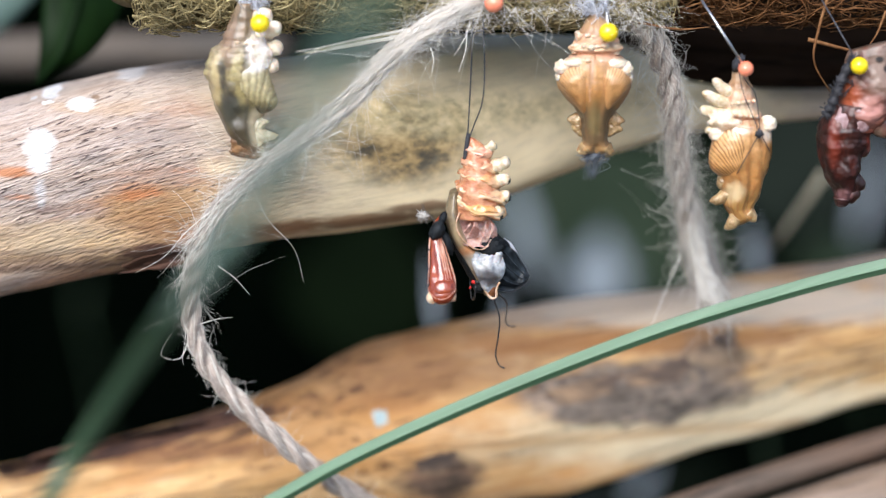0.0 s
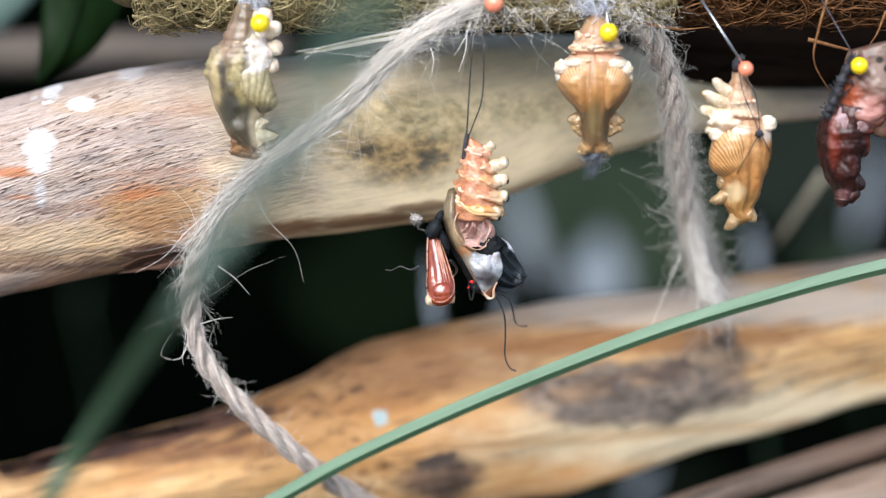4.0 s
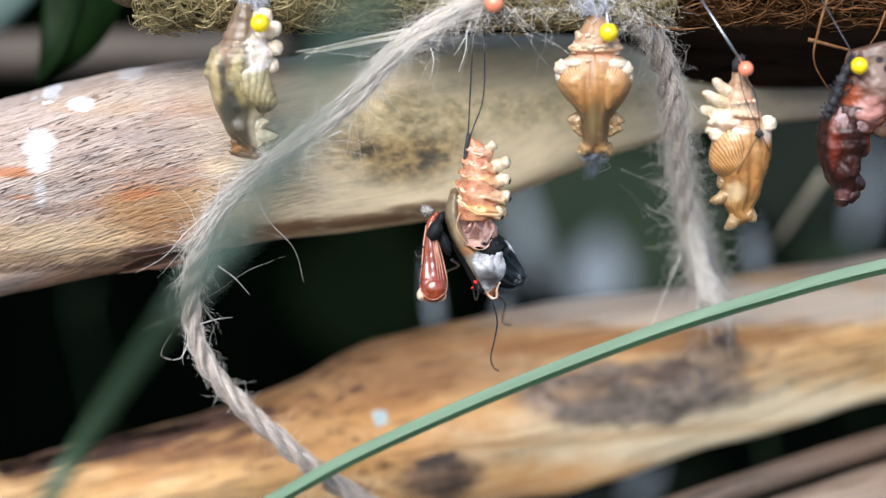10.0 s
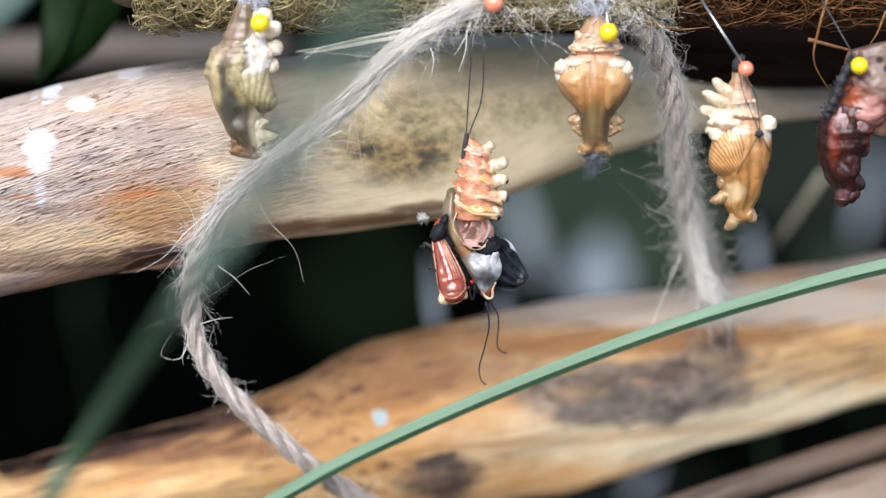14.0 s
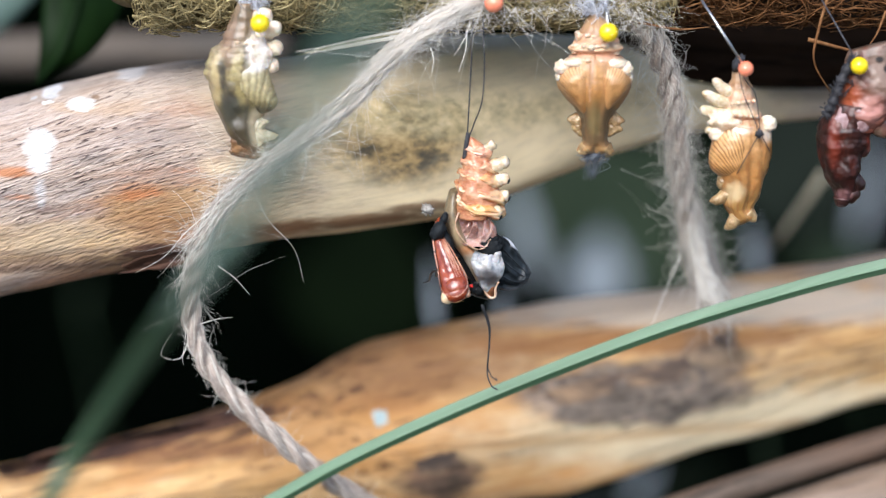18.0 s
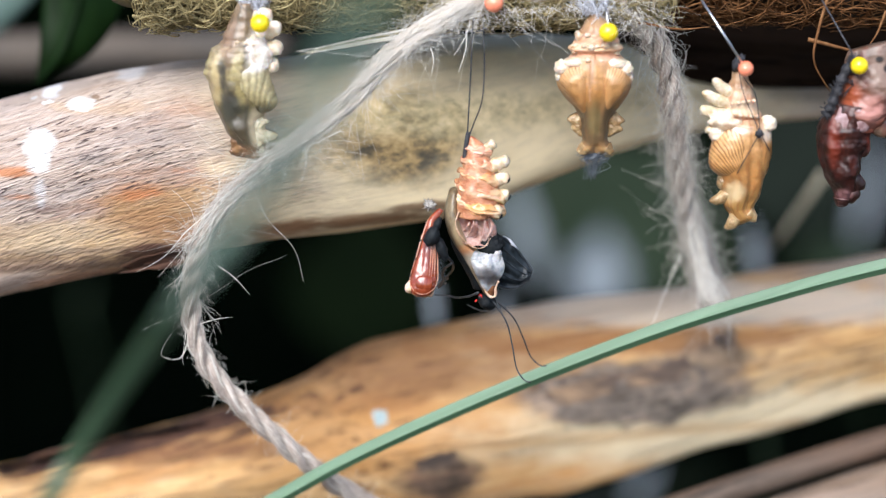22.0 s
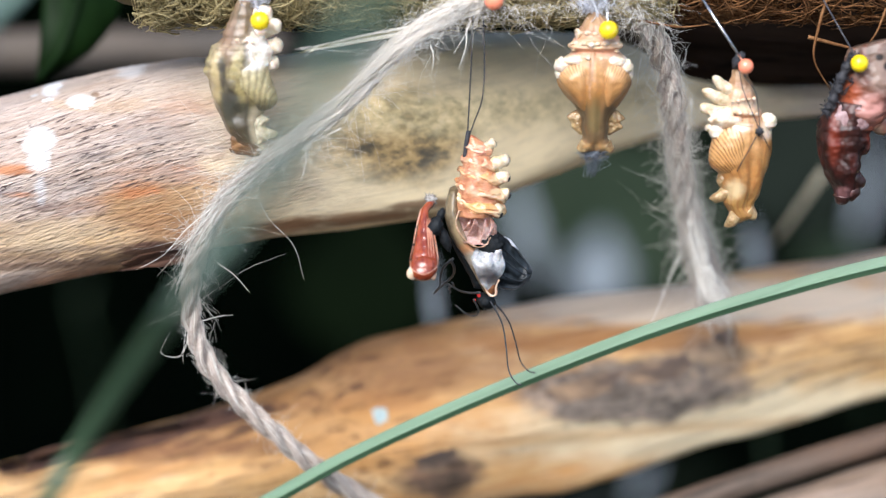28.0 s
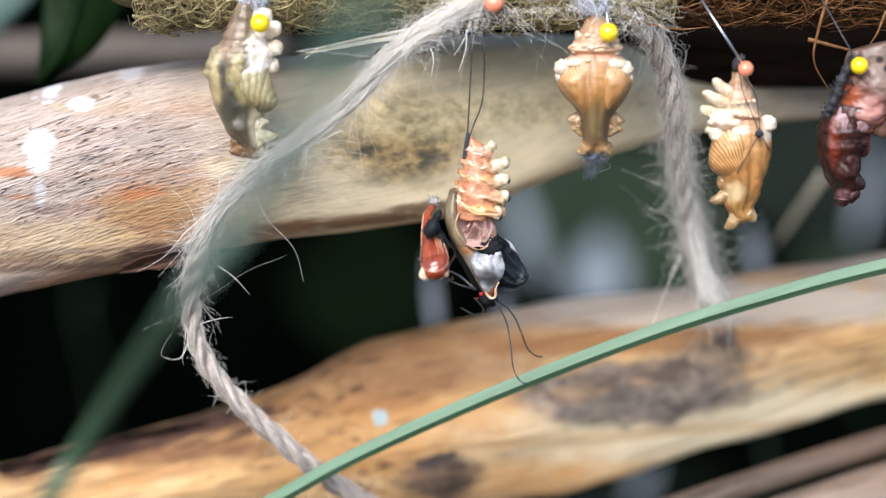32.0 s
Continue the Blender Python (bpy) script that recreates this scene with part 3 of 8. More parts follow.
M_GOLD = skin("golden_skin", [(0.0, (0.656, 0.387, 0.222)), (0.12, (0.656, 0.387, 0.175)), (0.35, (0.53, 0.25, 0.075)), (0.55, (0.43, 0.195, 0.06)), (0.7, (0.474, 0.256, 0.0762)), (0.85, (0.438, 0.217, 0.0585)), (0.95, (0.456, 0.217, 0.0585))], (0.3, 0.12, 0.035), 9, 0.6, blotch=(0.3, 0.16, 0.06), blotches=0.6, coat=0.15, stains=[(Vector((60.1, 0, 26.23)) - Vector((62.43, 0, 37.83)), (3.5, 12, 1.2), (0.88, 0.8, 0.7), 0.85), (Vector((68.19, 0, 25.87)) - Vector((62.43, 0, 37.83)), (1.8, 12, 2.2), (0.86, 0.74, 0.6), 0.85), (Vector((67.67, 0, 18.39)) - Vector((62.43, 0, 37.83)), (1.0, 12, 6.0), (0.52, 0.26, 0.09), 0.5), (Vector((61.13, 0, 12.94)) - Vector((62.43, 0, 37.83)), (2.2, 12, 2.2), (0.66, 0.52, 0.3), 0.7), (Vector((62.95, 0, 6.85)) - Vector((62.43, 0, 37.83)), (3.0, 12, 1.4), (0.4, 0.22, 0.08), 0.6)], relief=0.3)
M_GOLDWING = skin("golden_wing_case", [(0.0, (0.783, 0.56, 0.34)), (0.25, (0.69, 0.4, 0.16)), (0.6, (0.62, 0.31, 0.1)), (0.85, (0.56, 0.29, 0.1)), (1.0, (0.392, 0.19, 0.06))], (0.2, 0.08, 0.022), 17, 0.9, blotch=(0.54, 0.3, 0.13), blotches=0.45, coat=0.35, relief=0.22, fan=Vector((65.22, 0, 11.72)) - Vector((62.43, 0, 37.83)))
M_LOBEDULL = plain("honey_lobe", (0.2, 0.125, 0.055), (0.38, 0.25, 0.12), (0.6, 0.46, 0.26), 420, rough=0.3, bump=0.4, sss=0.3, spread=(0.4, 0.5, 0.62), coat=0.2)
M_LOBEOLIVE = plain("olive_lobe", (0.3, 0.25, 0.15), (0.52, 0.47, 0.32), (0.74, 0.7, 0.56), 420, rough=0.3, bump=0.4, sss=0.3, spread=(0.4, 0.5, 0.62), coat=0.2)
M_BANDED = skin("banded_abdomen", [(0.0, (0.2, 0.11, 0.0432)), (0.14, (0.42, 0.258, 0.122)), (0.24, (0.26, 0.129, 0.0576)), (0.32, (0.76, 0.56, 0.39)), (0.42, (0.5, 0.23, 0.12)), (0.5, (0.84, 0.68, 0.5)), (0.6, (0.8, 0.57, 0.36)), (0.68, (0.38, 0.129, 0.0504)), (0.76, (0.56, 0.258, 0.144)), (0.84, (0.72, 0.46, 0.331)), (0.95, (0.78, 0.552, 0.346))], (0.46, 0.27, 0.17), 7, 0.4, blotch=(0.52, 0.33, 0.2), blotches=0.4, wobble=0.07)
M_ROSE = skin("dark_red_skin", [(0.0, (0.105, 0.0375, 0.0285)), (0.2, (0.09, 0.018, 0.00975)), (0.45, (0.0638, 0.0128, 0.0075)), (0.8, (0.0413, 0.0105, 0.00825)), (0.95, (0.0825, 0.021, 0.015))], (0.015, 0.006, 0.005), 4, 0.7, 0.42, 0.02, (0.014, 0.006, 0.005), 0.9, 0.12, stains=[(Vector((81.54, 0, 24.42)) - Vector((85.98, 0, 40.57)), (1.2, 12, 5.0), (0.22, 0.035, 0.016), 0.6), (Vector((86.29, 0, 24.42)) - Vector((85.98, 0, 40.57)), (2.0, 12, 2.6), (0.02, 0.008, 0.007), 0.8), (Vector((89.4, 0, 23.82)) - Vector((85.98, 0, 40.57)), (0.8, 12, 2.2), (0.26, 0.04, 0.02), 0.7), (Vector((84.31, 0, 12.33)) - Vector((85.98, 0, 40.57)), (1.5, 12, 1.2), (0.25, 0.12, 0.12), 0.6)], relief=0.9)
M_ROSEPALE = skin("pink_red_skin", [(0.0, (0.2, 0.13, 0.09)), (0.4, (0.2, 0.09, 0.055)), (0.8, (0.2, 0.06, 0.035))], (0.14, 0.035, 0.02), 5, 0.5, 0.4, 0.03, (0.03, 0.01, 0.008), 0.6, 0.1, stains=[(Vector((85.04, 0, 33.42)) - Vector((85.98, 0, 40.57)), (1.8, 12, 3.0), (0.32, 0.07, 0.025), 0.8), (Vector((91.95, 0, 38.79)) - Vector((85.98, 0, 40.57)), (3.5, 12, 5.0), (0.3, 0.22, 0.175), 0.75), (Vector((90.69, 0, 40.93)) - Vector((85.98, 0, 40.57)), (0.9, 12, 0.7), (0.01, 0.008, 0.008), 0.95), (Vector((92.41, 0, 39.02)) - Vector((85.98, 0, 40.57)), (0.7, 12, 0.9), (0.01, 0.008, 0.008), 0.95), (Vector((89.06, 0, 30.19)) - Vector((85.98, 0, 40.57)), (3.0, 12, 3.0), (0.5, 0.24, 0.2), 0.8)])
M_ROSEWAX = plain("pink_wax", (0.12, 0.05, 0.045), (0.36, 0.24, 0.24), (0.52, 0.41, 0.42), 200, rough=0.5, bump=0.4, gloss=0.2, spread=(0.36, 0.5, 0.62))
# Dark end stops paint crease shade at fold edges, beside the skin's orange.
M_HUSK = skin("empty_husk", [(0.0, (0.324, 0.092, 0.039)), (0.2, (0.540, 0.210, 0.094)), (0.36, (0.720, 0.428, 0.257)), (0.5, (0.774, 0.571, 0.382)), (0.64, (0.693, 0.361, 0.195)), (0.8, (0.522, 0.193, 0.086)), (0.95, (0.342, 0.101, 0.043))], (0.72, 0.38, 0.2), 6, 0.3, 0.25, 0.35, (0.72, 0.42, 0.24), 0.5, 0.6, stains=[(Vector((12.2, 0, 13.5)) - Vector((8.46, 0, 52.75)), (2.2, 12, 9.0), (0.78, 0.6, 0.37), 0.6), (Vector((7.5, 0, 9.6)) - Vector((8.46, 0, 52.75)), (4.0, 12, 1.6), (0.8, 0.42, 0.13), 0.6), (Vector((7.6, 0, 15.6)) - Vector((8.46, 0, 52.75)), (2.6, 12, 1.6), (0.84, 0.44, 0.17), 0.55), (Vector((7.4, 0, 21.4)) - Vector((8.46, 0, 52.75)), (2.6, 12, 2.0), (0.74, 0.34, 0.26), 0.7), (Vector((6.43, 0, 20.81)) - Vector((8.46, 0, 52.75)), (4.0, 12, 3.6), (0.76, 0.42, 0.28), 0.6), (Vector((5.94, 0, 23.7)) - Vector((8.46, 0, 52.75)), (1.6, 12, 1.6), (0.85, 0.66, 0.6), 0.7), (Vector((2.63, 0, 8.68)) - Vector((8.46, 0, 52.75)), (2.0, 12, 4.0), (0.86, 0.72, 0.5), 0.7)], relief=0.7)
M_HUSKIN = plain("husk_lining", (0.3, 0.13, 0.1), (0.55, 0.33, 0.28), (0.78, 0.6, 0.55), 330, rough=0.3, bump=0.5, sss=0.3, spread=(0.38, 0.5, 0.62))
M_HUSKCORE = plain("husk_crease", (0.36, 0.12, 0.055), (0.55, 0.25, 0.13), (0.7, 0.42, 0.26), 420, (0.4, 1, 1), 0.3, 0.6, sss=0.3, coat=0.3, spread=(0.38, 0.5, 0.62))
M_HUSKSIDE = plain("husk_side", (0.06, 0.045, 0.028), (0.16, 0.12, 0.072), (0.33, 0.26, 0.16), 330, (1, 1, 0.5), 0.3, 0.4, sss=0.2, coat=0.3, spread=(0.38, 0.5, 0.62), stains=[(Vector((3.35, 0, 4.41)) - Vector((8.46, 0, 52.75)), (1.6, 12, 4.0), (0.46, 0.34, 0.2), 0.6), (Vector((5.76, 0, 0.12)) - Vector((8.46, 0, 52.75)), (2.6, 12, 1.4), (0.62, 0.28, 0.12), 0.7), (Vector((7.45, 0, -2.33)) - Vector((8.46, 0, 52.75)), (3.0, 12, 2.0), (0.5, 0.46, 0.4), 0.7)])
M_CAP = plain("papery_cap", (0.17, 0.175, 0.19), (0.4, 0.41, 0.43), (0.68, 0.68, 0.69), 230, rough=0.42, bump=0.3, sss=0.35, spread=(0.4, 0.5, 0.6), coat=0.08, stains=[(Vector((9.38, 0, -5.53)) - Vector((8.46, 0, 52.75)), (2.8, 12, 1.9), (0.06, 0.055, 0.06), 0.95), (Vector((7.46, 0, -5.78)) - Vector((8.46, 0, 52.75)), (0.9, 12, 1.8), (0.2, 0.19, 0.2), 0.7), (Vector((10.81, 0, -1.35)) - Vector((8.46, 0, 52.75)), (1.8, 12, 0.8), (0.3, 0.3, 0.33), 0.5)])
M_DARKHOLE = plain("brown_cavity", (0.07, 0.02, 0.01), (0.16, 0.06, 0.02), (0.3, 0.12, 0.05), 300, rough=0.4, bump=0.2)
M_RUST = plain("rusty_tip", (0.08, 0.038, 0.016), (0.19, 0.1, 0.045), (0.36, 0.2, 0.09), 520, rough=0.35, bump=0.5, sss=0.1, spread=(0.4, 0.5, 0.62))
M_ABDOMEN = plain("red_abdomen", (0.12, 0.018, 0.008), (0.24, 0.042, 0.015), (0.38, 0.09, 0.035), 330, (1, 1, 0.4), 0.16, 0.45, sss=0.1, coat=1.0, spread=(0.38, 0.5, 0.64))
M_RIM = plain("pink_rim", (0.42, 0.14, 0.08), (0.58, 0.27, 0.17), (0.76, 0.48, 0.36), 300, rough=0.3, bump=0.2, sss=0.2, coat=0.4, spread=(0.36, 0.5, 0.64))
M_LOBECREAM = plain("cream_lobe", (0.46, 0.34, 0.2), (0.64, 0.52, 0.36), (0.82, 0.74, 0.6), 420, rough=0.25, bump=0.25, sss=0.45, coat=0.5, spread=(0.38, 0.5, 0.64))
M_CLASP = plain("cream_clasper", (0.56, 0.33, 0.17), (0.74, 0.53, 0.34), (0.88, 0.74, 0.56), 420, rough=0.28, bump=0.3, sss=0.4, coat=0.4, spread=(0.38, 0.5, 0.64))
M_LIP = plain("torn_lip", (0.3, 0.15, 0.09), (0.55, 0.34, 0.22), (0.8, 0.64, 0.5), 500, rough=0.35, bump=0.4, sss=0.25, coat=0.2, spread=(0.38, 0.5, 0.64))
M_BLACK = plain("black_scales", (0.003, 0.004, 0.005), (0.007, 0.009, 0.011), (0.02, 0.025, 0.03), 420, rough=0.65, bump=0.6, gloss=0.25)
M_WING = plain("black_wing", (0.004, 0.006, 0.008), (0.012, 0.016, 0.02), (0.032, 0.042, 0.05), 260, (1, 1, 0.5), 0.38, 0.45, gloss=0.4)
M_VEIN = plain("wing_vein", (0.012, 0.014, 0.018), (0.028, 0.032, 0.04), (0.07, 0.08, 0.09), 400, rough=0.3, bump=0.1)
M_LEG = plain("dark_leg", (0.012, 0.012, 0.014), (0.032, 0.033, 0.038), (0.09, 0.094, 0.105), 500, rough=0.4, bump=0)
M_RED = plain("scarlet_scales", (0.6, 0.012, 0.012), (0.78, 0.03, 0.025), (0.85, 0.08, 0.06), 600, rough=0.5, bump=0.3)
M_TUFT = plain("white_fluff", (0.12, 0.1, 0.085), (0.32, 0.3, 0.28), (0.66, 0.64, 0.62), 600, rough=0.8, bump=0, island=0.4)
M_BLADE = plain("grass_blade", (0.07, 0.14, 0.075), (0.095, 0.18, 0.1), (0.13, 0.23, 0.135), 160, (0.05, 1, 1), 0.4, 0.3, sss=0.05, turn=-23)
# The stain is painted light: a paler upper stretch for the bright haze.
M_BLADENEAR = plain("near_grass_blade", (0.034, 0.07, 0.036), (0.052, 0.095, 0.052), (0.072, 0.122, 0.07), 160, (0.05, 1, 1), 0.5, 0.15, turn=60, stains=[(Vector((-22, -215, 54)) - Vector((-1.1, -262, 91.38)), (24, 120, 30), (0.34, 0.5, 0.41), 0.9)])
# Darker copy of the blade green: shade painted on the lower half.
M_BLADESHADE = plain("grass_blade_shaded", (0.035, 0.08, 0.04), (0.05, 0.105, 0.055), (0.075, 0.14, 0.078), 160, (0.05, 1, 1), 0.45, 0.3, turn=-23)
# Leaf green lowered almost to black, so the colour holds its shadow.
M_LEAF = plain("shadowed_leaf", (0.002, 0.006, 0.0012), (0.004, 0.012, 0.0024), (0.01, 0.026, 0.006), 40, (1, 1, 0.3), 0.4, 0.2, gloss=0.06)
# Pale colour that imitates sky reflected in the water.
M_GLINT = plain("pond_glint", (0.09, 0.105, 0.117), (0.15, 0.172, 0.192), (0.21, 0.236, 0.262), 14, rough=0.35, bump=0.1, gloss=0.06)
M_SHADELEAF = plain("shade_leaf", (0.06, 0.1, 0.088), (0.09, 0.14, 0.122), (0.13, 0.18, 0.16), 30, rough=0.4, bump=0.1, gloss=0.2)
M_GREENLEAF = plain("green_far_leaf", (0.01, 0.017, 0.009), (0.018, 0.028, 0.016), (0.028, 0.042, 0.025), 14, rough=0.5, bump=0.1, gloss=0.06)
# Background shade is put into these near-black leaf colours.
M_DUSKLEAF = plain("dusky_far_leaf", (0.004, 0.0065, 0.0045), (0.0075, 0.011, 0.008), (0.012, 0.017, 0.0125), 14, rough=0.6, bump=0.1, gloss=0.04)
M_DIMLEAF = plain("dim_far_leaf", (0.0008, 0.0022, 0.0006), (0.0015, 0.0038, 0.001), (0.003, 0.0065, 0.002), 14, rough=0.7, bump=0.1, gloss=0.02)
M_HEDGE = plain("shaded_hedge", (0.0003, 0.0008, 0.0003), (0.0007, 0.0018, 0.0006), (0.0025, 0.005, 0.002), 6, rough=0.8, bump=0.3, island=0.5, gloss=0.0)
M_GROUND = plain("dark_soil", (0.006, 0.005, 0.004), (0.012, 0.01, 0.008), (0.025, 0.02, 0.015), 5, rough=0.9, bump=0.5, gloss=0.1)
M_WATER, _nt, _b = nodes("pond_water")
_b.inputs["Base Color"].default_value, _b.inputs["Roughness"].default_value, _b.inputs["IOR"].default_value = (0.0005, 0.001, 0.0007, 1), 0.04, 1.33
bumped(_nt, _b, grain(_nt, (1, 1, 1), 9, 3, 0.5), 0.1, 0.01)
M_STRAW = plain("dry_straw", (0.22, 0.19, 0.13), (0.31, 0.27, 0.19), (0.42, 0.37, 0.27), 200, rough=0.7, bump=0.2)


# ---------------------------------------------------------------- setting: ground, pond, hedge
ground = Build()
ground.grid([[(-60000, -60000, -460), (60000, -60000, -460)], [(-60000, 60000, -460), (60000, 60000, -460)]], False, False)
single("ground", ground, M_GROUND, (0, 0, -460), "dark moist soil under the pond", "ground", kind="structure")
pond = Build()
rings = [[(3400 * k * math.cos(a) + 0, 2300 + 2300 * k * math.sin(a), -360 - (0 if k < 1 else 120)) for a in (2 * math.pi * i / 60 for i in range(60))] for k in (0.0005, 0.5, 0.98, 1.0)]
pond.grid(rings, True, False)
single("water", pond, M_WATER, (0, 2300, -360), "still dark pond water reflecting the bank", "water", kind="structure")

rnd = random.Random(5)


def leaf(b, at, along, across, up, fold=0.15, n=8):
    """A pointed leaf blade with a midrib fold."""
    at, along, across, up = Vector(at), Vector(along), Vector(across), Vector(up)
    rows = []
    for i in range(n + 1):
        t = i / n
        w = math.sin(math.pi * min(0.995, 0.04 + 0.96 * t) ** 0.8)
        c = at + along * t + up * (-0.4 * t * t + 0.3 * t)
        rows.append([c - across * w + up * fold * w, c, c + across * w + up * fold * w])
    b.grid(rows, False, False)


# Out-of-view hedge, added to block the sky from the pond's reflection.
hedge = Build()
for i in range(5200):
    x, z = rnd.uniform(-6500, 6500), rnd.uniform(-460, 9000)
    y = 5200 + rnd.uniform(-350, 350) + 0.00003 * x * x
    a, e = rnd.uniform(0, 6.28), rnd.uniform(-0.9, 0.2)
    s = rnd.uniform(160, 330)
    d = Vector((math.cos(a) * math.cos(e), -abs(math.sin(a)) * 0.6, math.sin(e)))
    leaf(hedge, (x, y, z), d * s, Vector((-d.z, 0.2, d.x)).normalized() * s * 0.3, Vector((0, -s * 0.3, s * 0.2)), n=3)
bank = [[(x, 5700, z) for x in range(-9000, 9001, 1500)] for z in (-460, 1000, 9500)]
hedge.grid(bank, False, False)
single("backdrop", hedge, M_HEDGE, (0, 5400, -460), "unseen tall hedge added so the pond reflects dark green", "hedge", kind="structure", smooth=False)


# ---------------------------------------------------------------- logs
def log(stations, sides, steps, bumpy, shape=None, seed=0.0, twist=0.0):
    """A log along x through (axis point, radius) stations."""
    axis = spline([s[0] for s in stations], steps)
    rad = spline([(s[1], s[2] if len(s) > 2 else s[1], 0) for s in stations], steps)
    b, rings, gone = Build(), [], 0.0
    for i, (c, r) in enumerate(zip(axis, rad)):
        gone += (c - axis[i - 1]).length if i else 0.0
        d = (axis[min(i + 1, steps - 1)] - axis[max(i - 1, 0)]).normalized()
        up = (Vector((0, 0, 1)) - d * d.z).normalized()
        back = up.cross(d)
        ring = []
        for j in range(sides):
            a = 2 * math.pi * j / sides
            k = shape(a, i / (steps - 1)) if shape else 1.0
            n = Vector((c.x * 0.035, math.cos(a) * 1.6, math.sin(a) * 1.6 + seed))
            k *= 1 + bumpy * noise.noise(n) + bumpy * 0.35 * noise.noise(n * 3.1) + bumpy * 0.16 * noise.noise(Vector((c.x * 0.05, math.cos(a) * 14, math.sin(a) * 14 + seed)))
            ring.append(c + up * (r.x * k * math.sin(a)) - back * (r.y * k * math.cos(a)))
            b.flow.append((gone, r.y * math.cos(a + twist * gone), r.x * math.sin(a + twist * gone)))
        rings.append(ring)
    return b.grid(rings)


def faced(faces, power):
    """A rounded many-sided cross-section from (direction of a face, its distance)."""
    def section(a, t):
        soft = 0.0
        for n, d in faces:
            c = math.cos(a - radians(n)) / d
            if c > 0:
                soft += c ** power
        return soft ** (-1 / power)
    return section


upper = thing("driftwood_log", (-60.96, 30, 13.71), "pale weathered peeled log with grey and rusty grain", "log")
trunk_upper = part("trunk", log([((-159.9, 20, -2.2), 20.4), ((-122.79, 22, 1.9), 20.9), ((-97.99, 24, 6.9), 21.0), ((-60.74, 28, 14.4), 21.3), ((-38.39, 32, 16.6), 19.5), ((-23.38, 36, 17.5), 19.8), ((-5.78, 42, 18.89), 20.0), ((15.21, 50, 21.86), 17.2), ((37.98, 57, 24.29), 13.2), ((59.31, 64, 23.38), 8.2), ((90.36, 74, 21.54), 4.9), ((138.31, 90, 20.05), 3.4)], 96, 220, 0.05, faced(((85, 0.98), (38, 0.95), (-5, 0.89), (-50, 1.1), (-90, 1.0), (180, 1.0), (130, 1.0), (-135, 1.0)), 20), twist=-0.006), M_LOG, upper)


def drape(trunk, centre, r, turn, seed, thick, jag=0.5, rough=0.0, rings=(1.0, 0.94, 0.8, 0.6, 0.4, 0.2, 0.03), n=40):
    """An irregular flat patch laid on the front of a trunk, with a thickness of its own."""
    me, at = trunk.data, PLACE[trunk]
    tree = BVHTree.FromPolygons([v.co / MM + at for v in me.vertices], [p.vertices for p in me.polygons])
    c, t, b = Vector(centre), radians(turn), Build()
    loops = []
    for i, q in enumerate(rings):
        loop = []
        for k in range(n):
            a = 2 * math.pi * k / n
            e = q * (1 + jag * (noise.noise((math.cos(a) * 1.4, math.sin(a) * 1.4, seed)) + 0.6 * noise.noise((math.cos(a) * 4, math.sin(a) * 4, seed + 3))))
            x, z = r[0] * e * math.cos(a), r[1] * e * math.sin(a)
            way = Vector((0, 0.978, -0.208))
            o = Vector((c.x + x * math.cos(t) - z * math.sin(t), c.y, c.z + x * math.sin(t) + z * math.cos(t))) - way * 120
            hit = tree.ray_cast(o, way)[0] or o + way * 124
            up = thick * (0 if i == 0 else 1 + rough * noise.noise(hit * 0.5))
            loop.append(hit - Vector((0, up - (0.3 if i == 0 else 0), 0)))
        loops.append(loop)
    return b.grid(loops)


for c, r, turn, s in (((-61.7, 10, -4.75), (9, 1.8), 12, 33.0),):
    part("bark_strip", drape(trunk_upper, c, r, turn, s, 0.35, 0.4, 0.6), M_BARKRED, upper, "dark strip of inner bark along the underside")
for c, r, s in (((-86.6, 3, 21.4), (1.9, 2.0), 1.0), ((-85.9, 3, 18.2), (1.5, 1.6), 2.0), ((-77.6, 8.5, 29.12), (1.9, 0.7), 3.0), ((-85.6, 9, 30.5), (1.3, 0.5), 4.0), ((-89.38, 11, 31.42), (1.0, 0.4), 5.0)):
    part("bird_dropping", drape(trunk_upper, c, r, 8, s, 0.05, 0.65, 0.0, (1.0, 0.94, 0.8, 0.6, 0.4, 0.2, 0.03), 70), M_DROPPING, upper, "dried white bird dropping")


def wedge(a, t):
    """Cross-section of a split billet: a pale top, two riven front faces that meet in a ridge, a flat back."""
    soft = 0.0
    for n, d in ((78, 1.05), (30, 0.84 + 0.05 * math.sin(9 * t)), (-15, 0.93), (-85, 1.08), (180, 0.9), (-140, 0.98), (130, 1.0)):
        c = math.cos(a - radians(n)) / d
        if c > 0:
            soft += c ** 18
    return soft ** (-1 / 18)


lower = thing("split_log", (0, 75, -52.74), "orange-brown split log with dark bark remnants", "log")
trunk_lower = part("trunk", log([((-160.05, 50, -89.26), 13), ((-106.46, 55, -78.88), 12.5), ((-72.67, 58, -71.32), 12.2), ((-48.33, 61, -66.14), 13.5), ((-30.67, 64, -61.2), 14.9), ((-14.32, 68, -58.4), 19.0), ((16.05, 72, -54.49), 20.5),
                   ((58.16, 80, -47.3), 18.7), ((110.6, 88, -37.2), 15.9), ((158.75, 95, -29.5), 17.0)], 64, 160, 0.06, wedge, 3.0), M_SPLIT, lower)
part("bird_dropping", drape(trunk_lower, (-14.94, 50, -51.54), (1.8, 2.2), 0, 7.0, 0.3, 0.4), M_LIME_BLUE, lower, "pale bluish dried dropping")
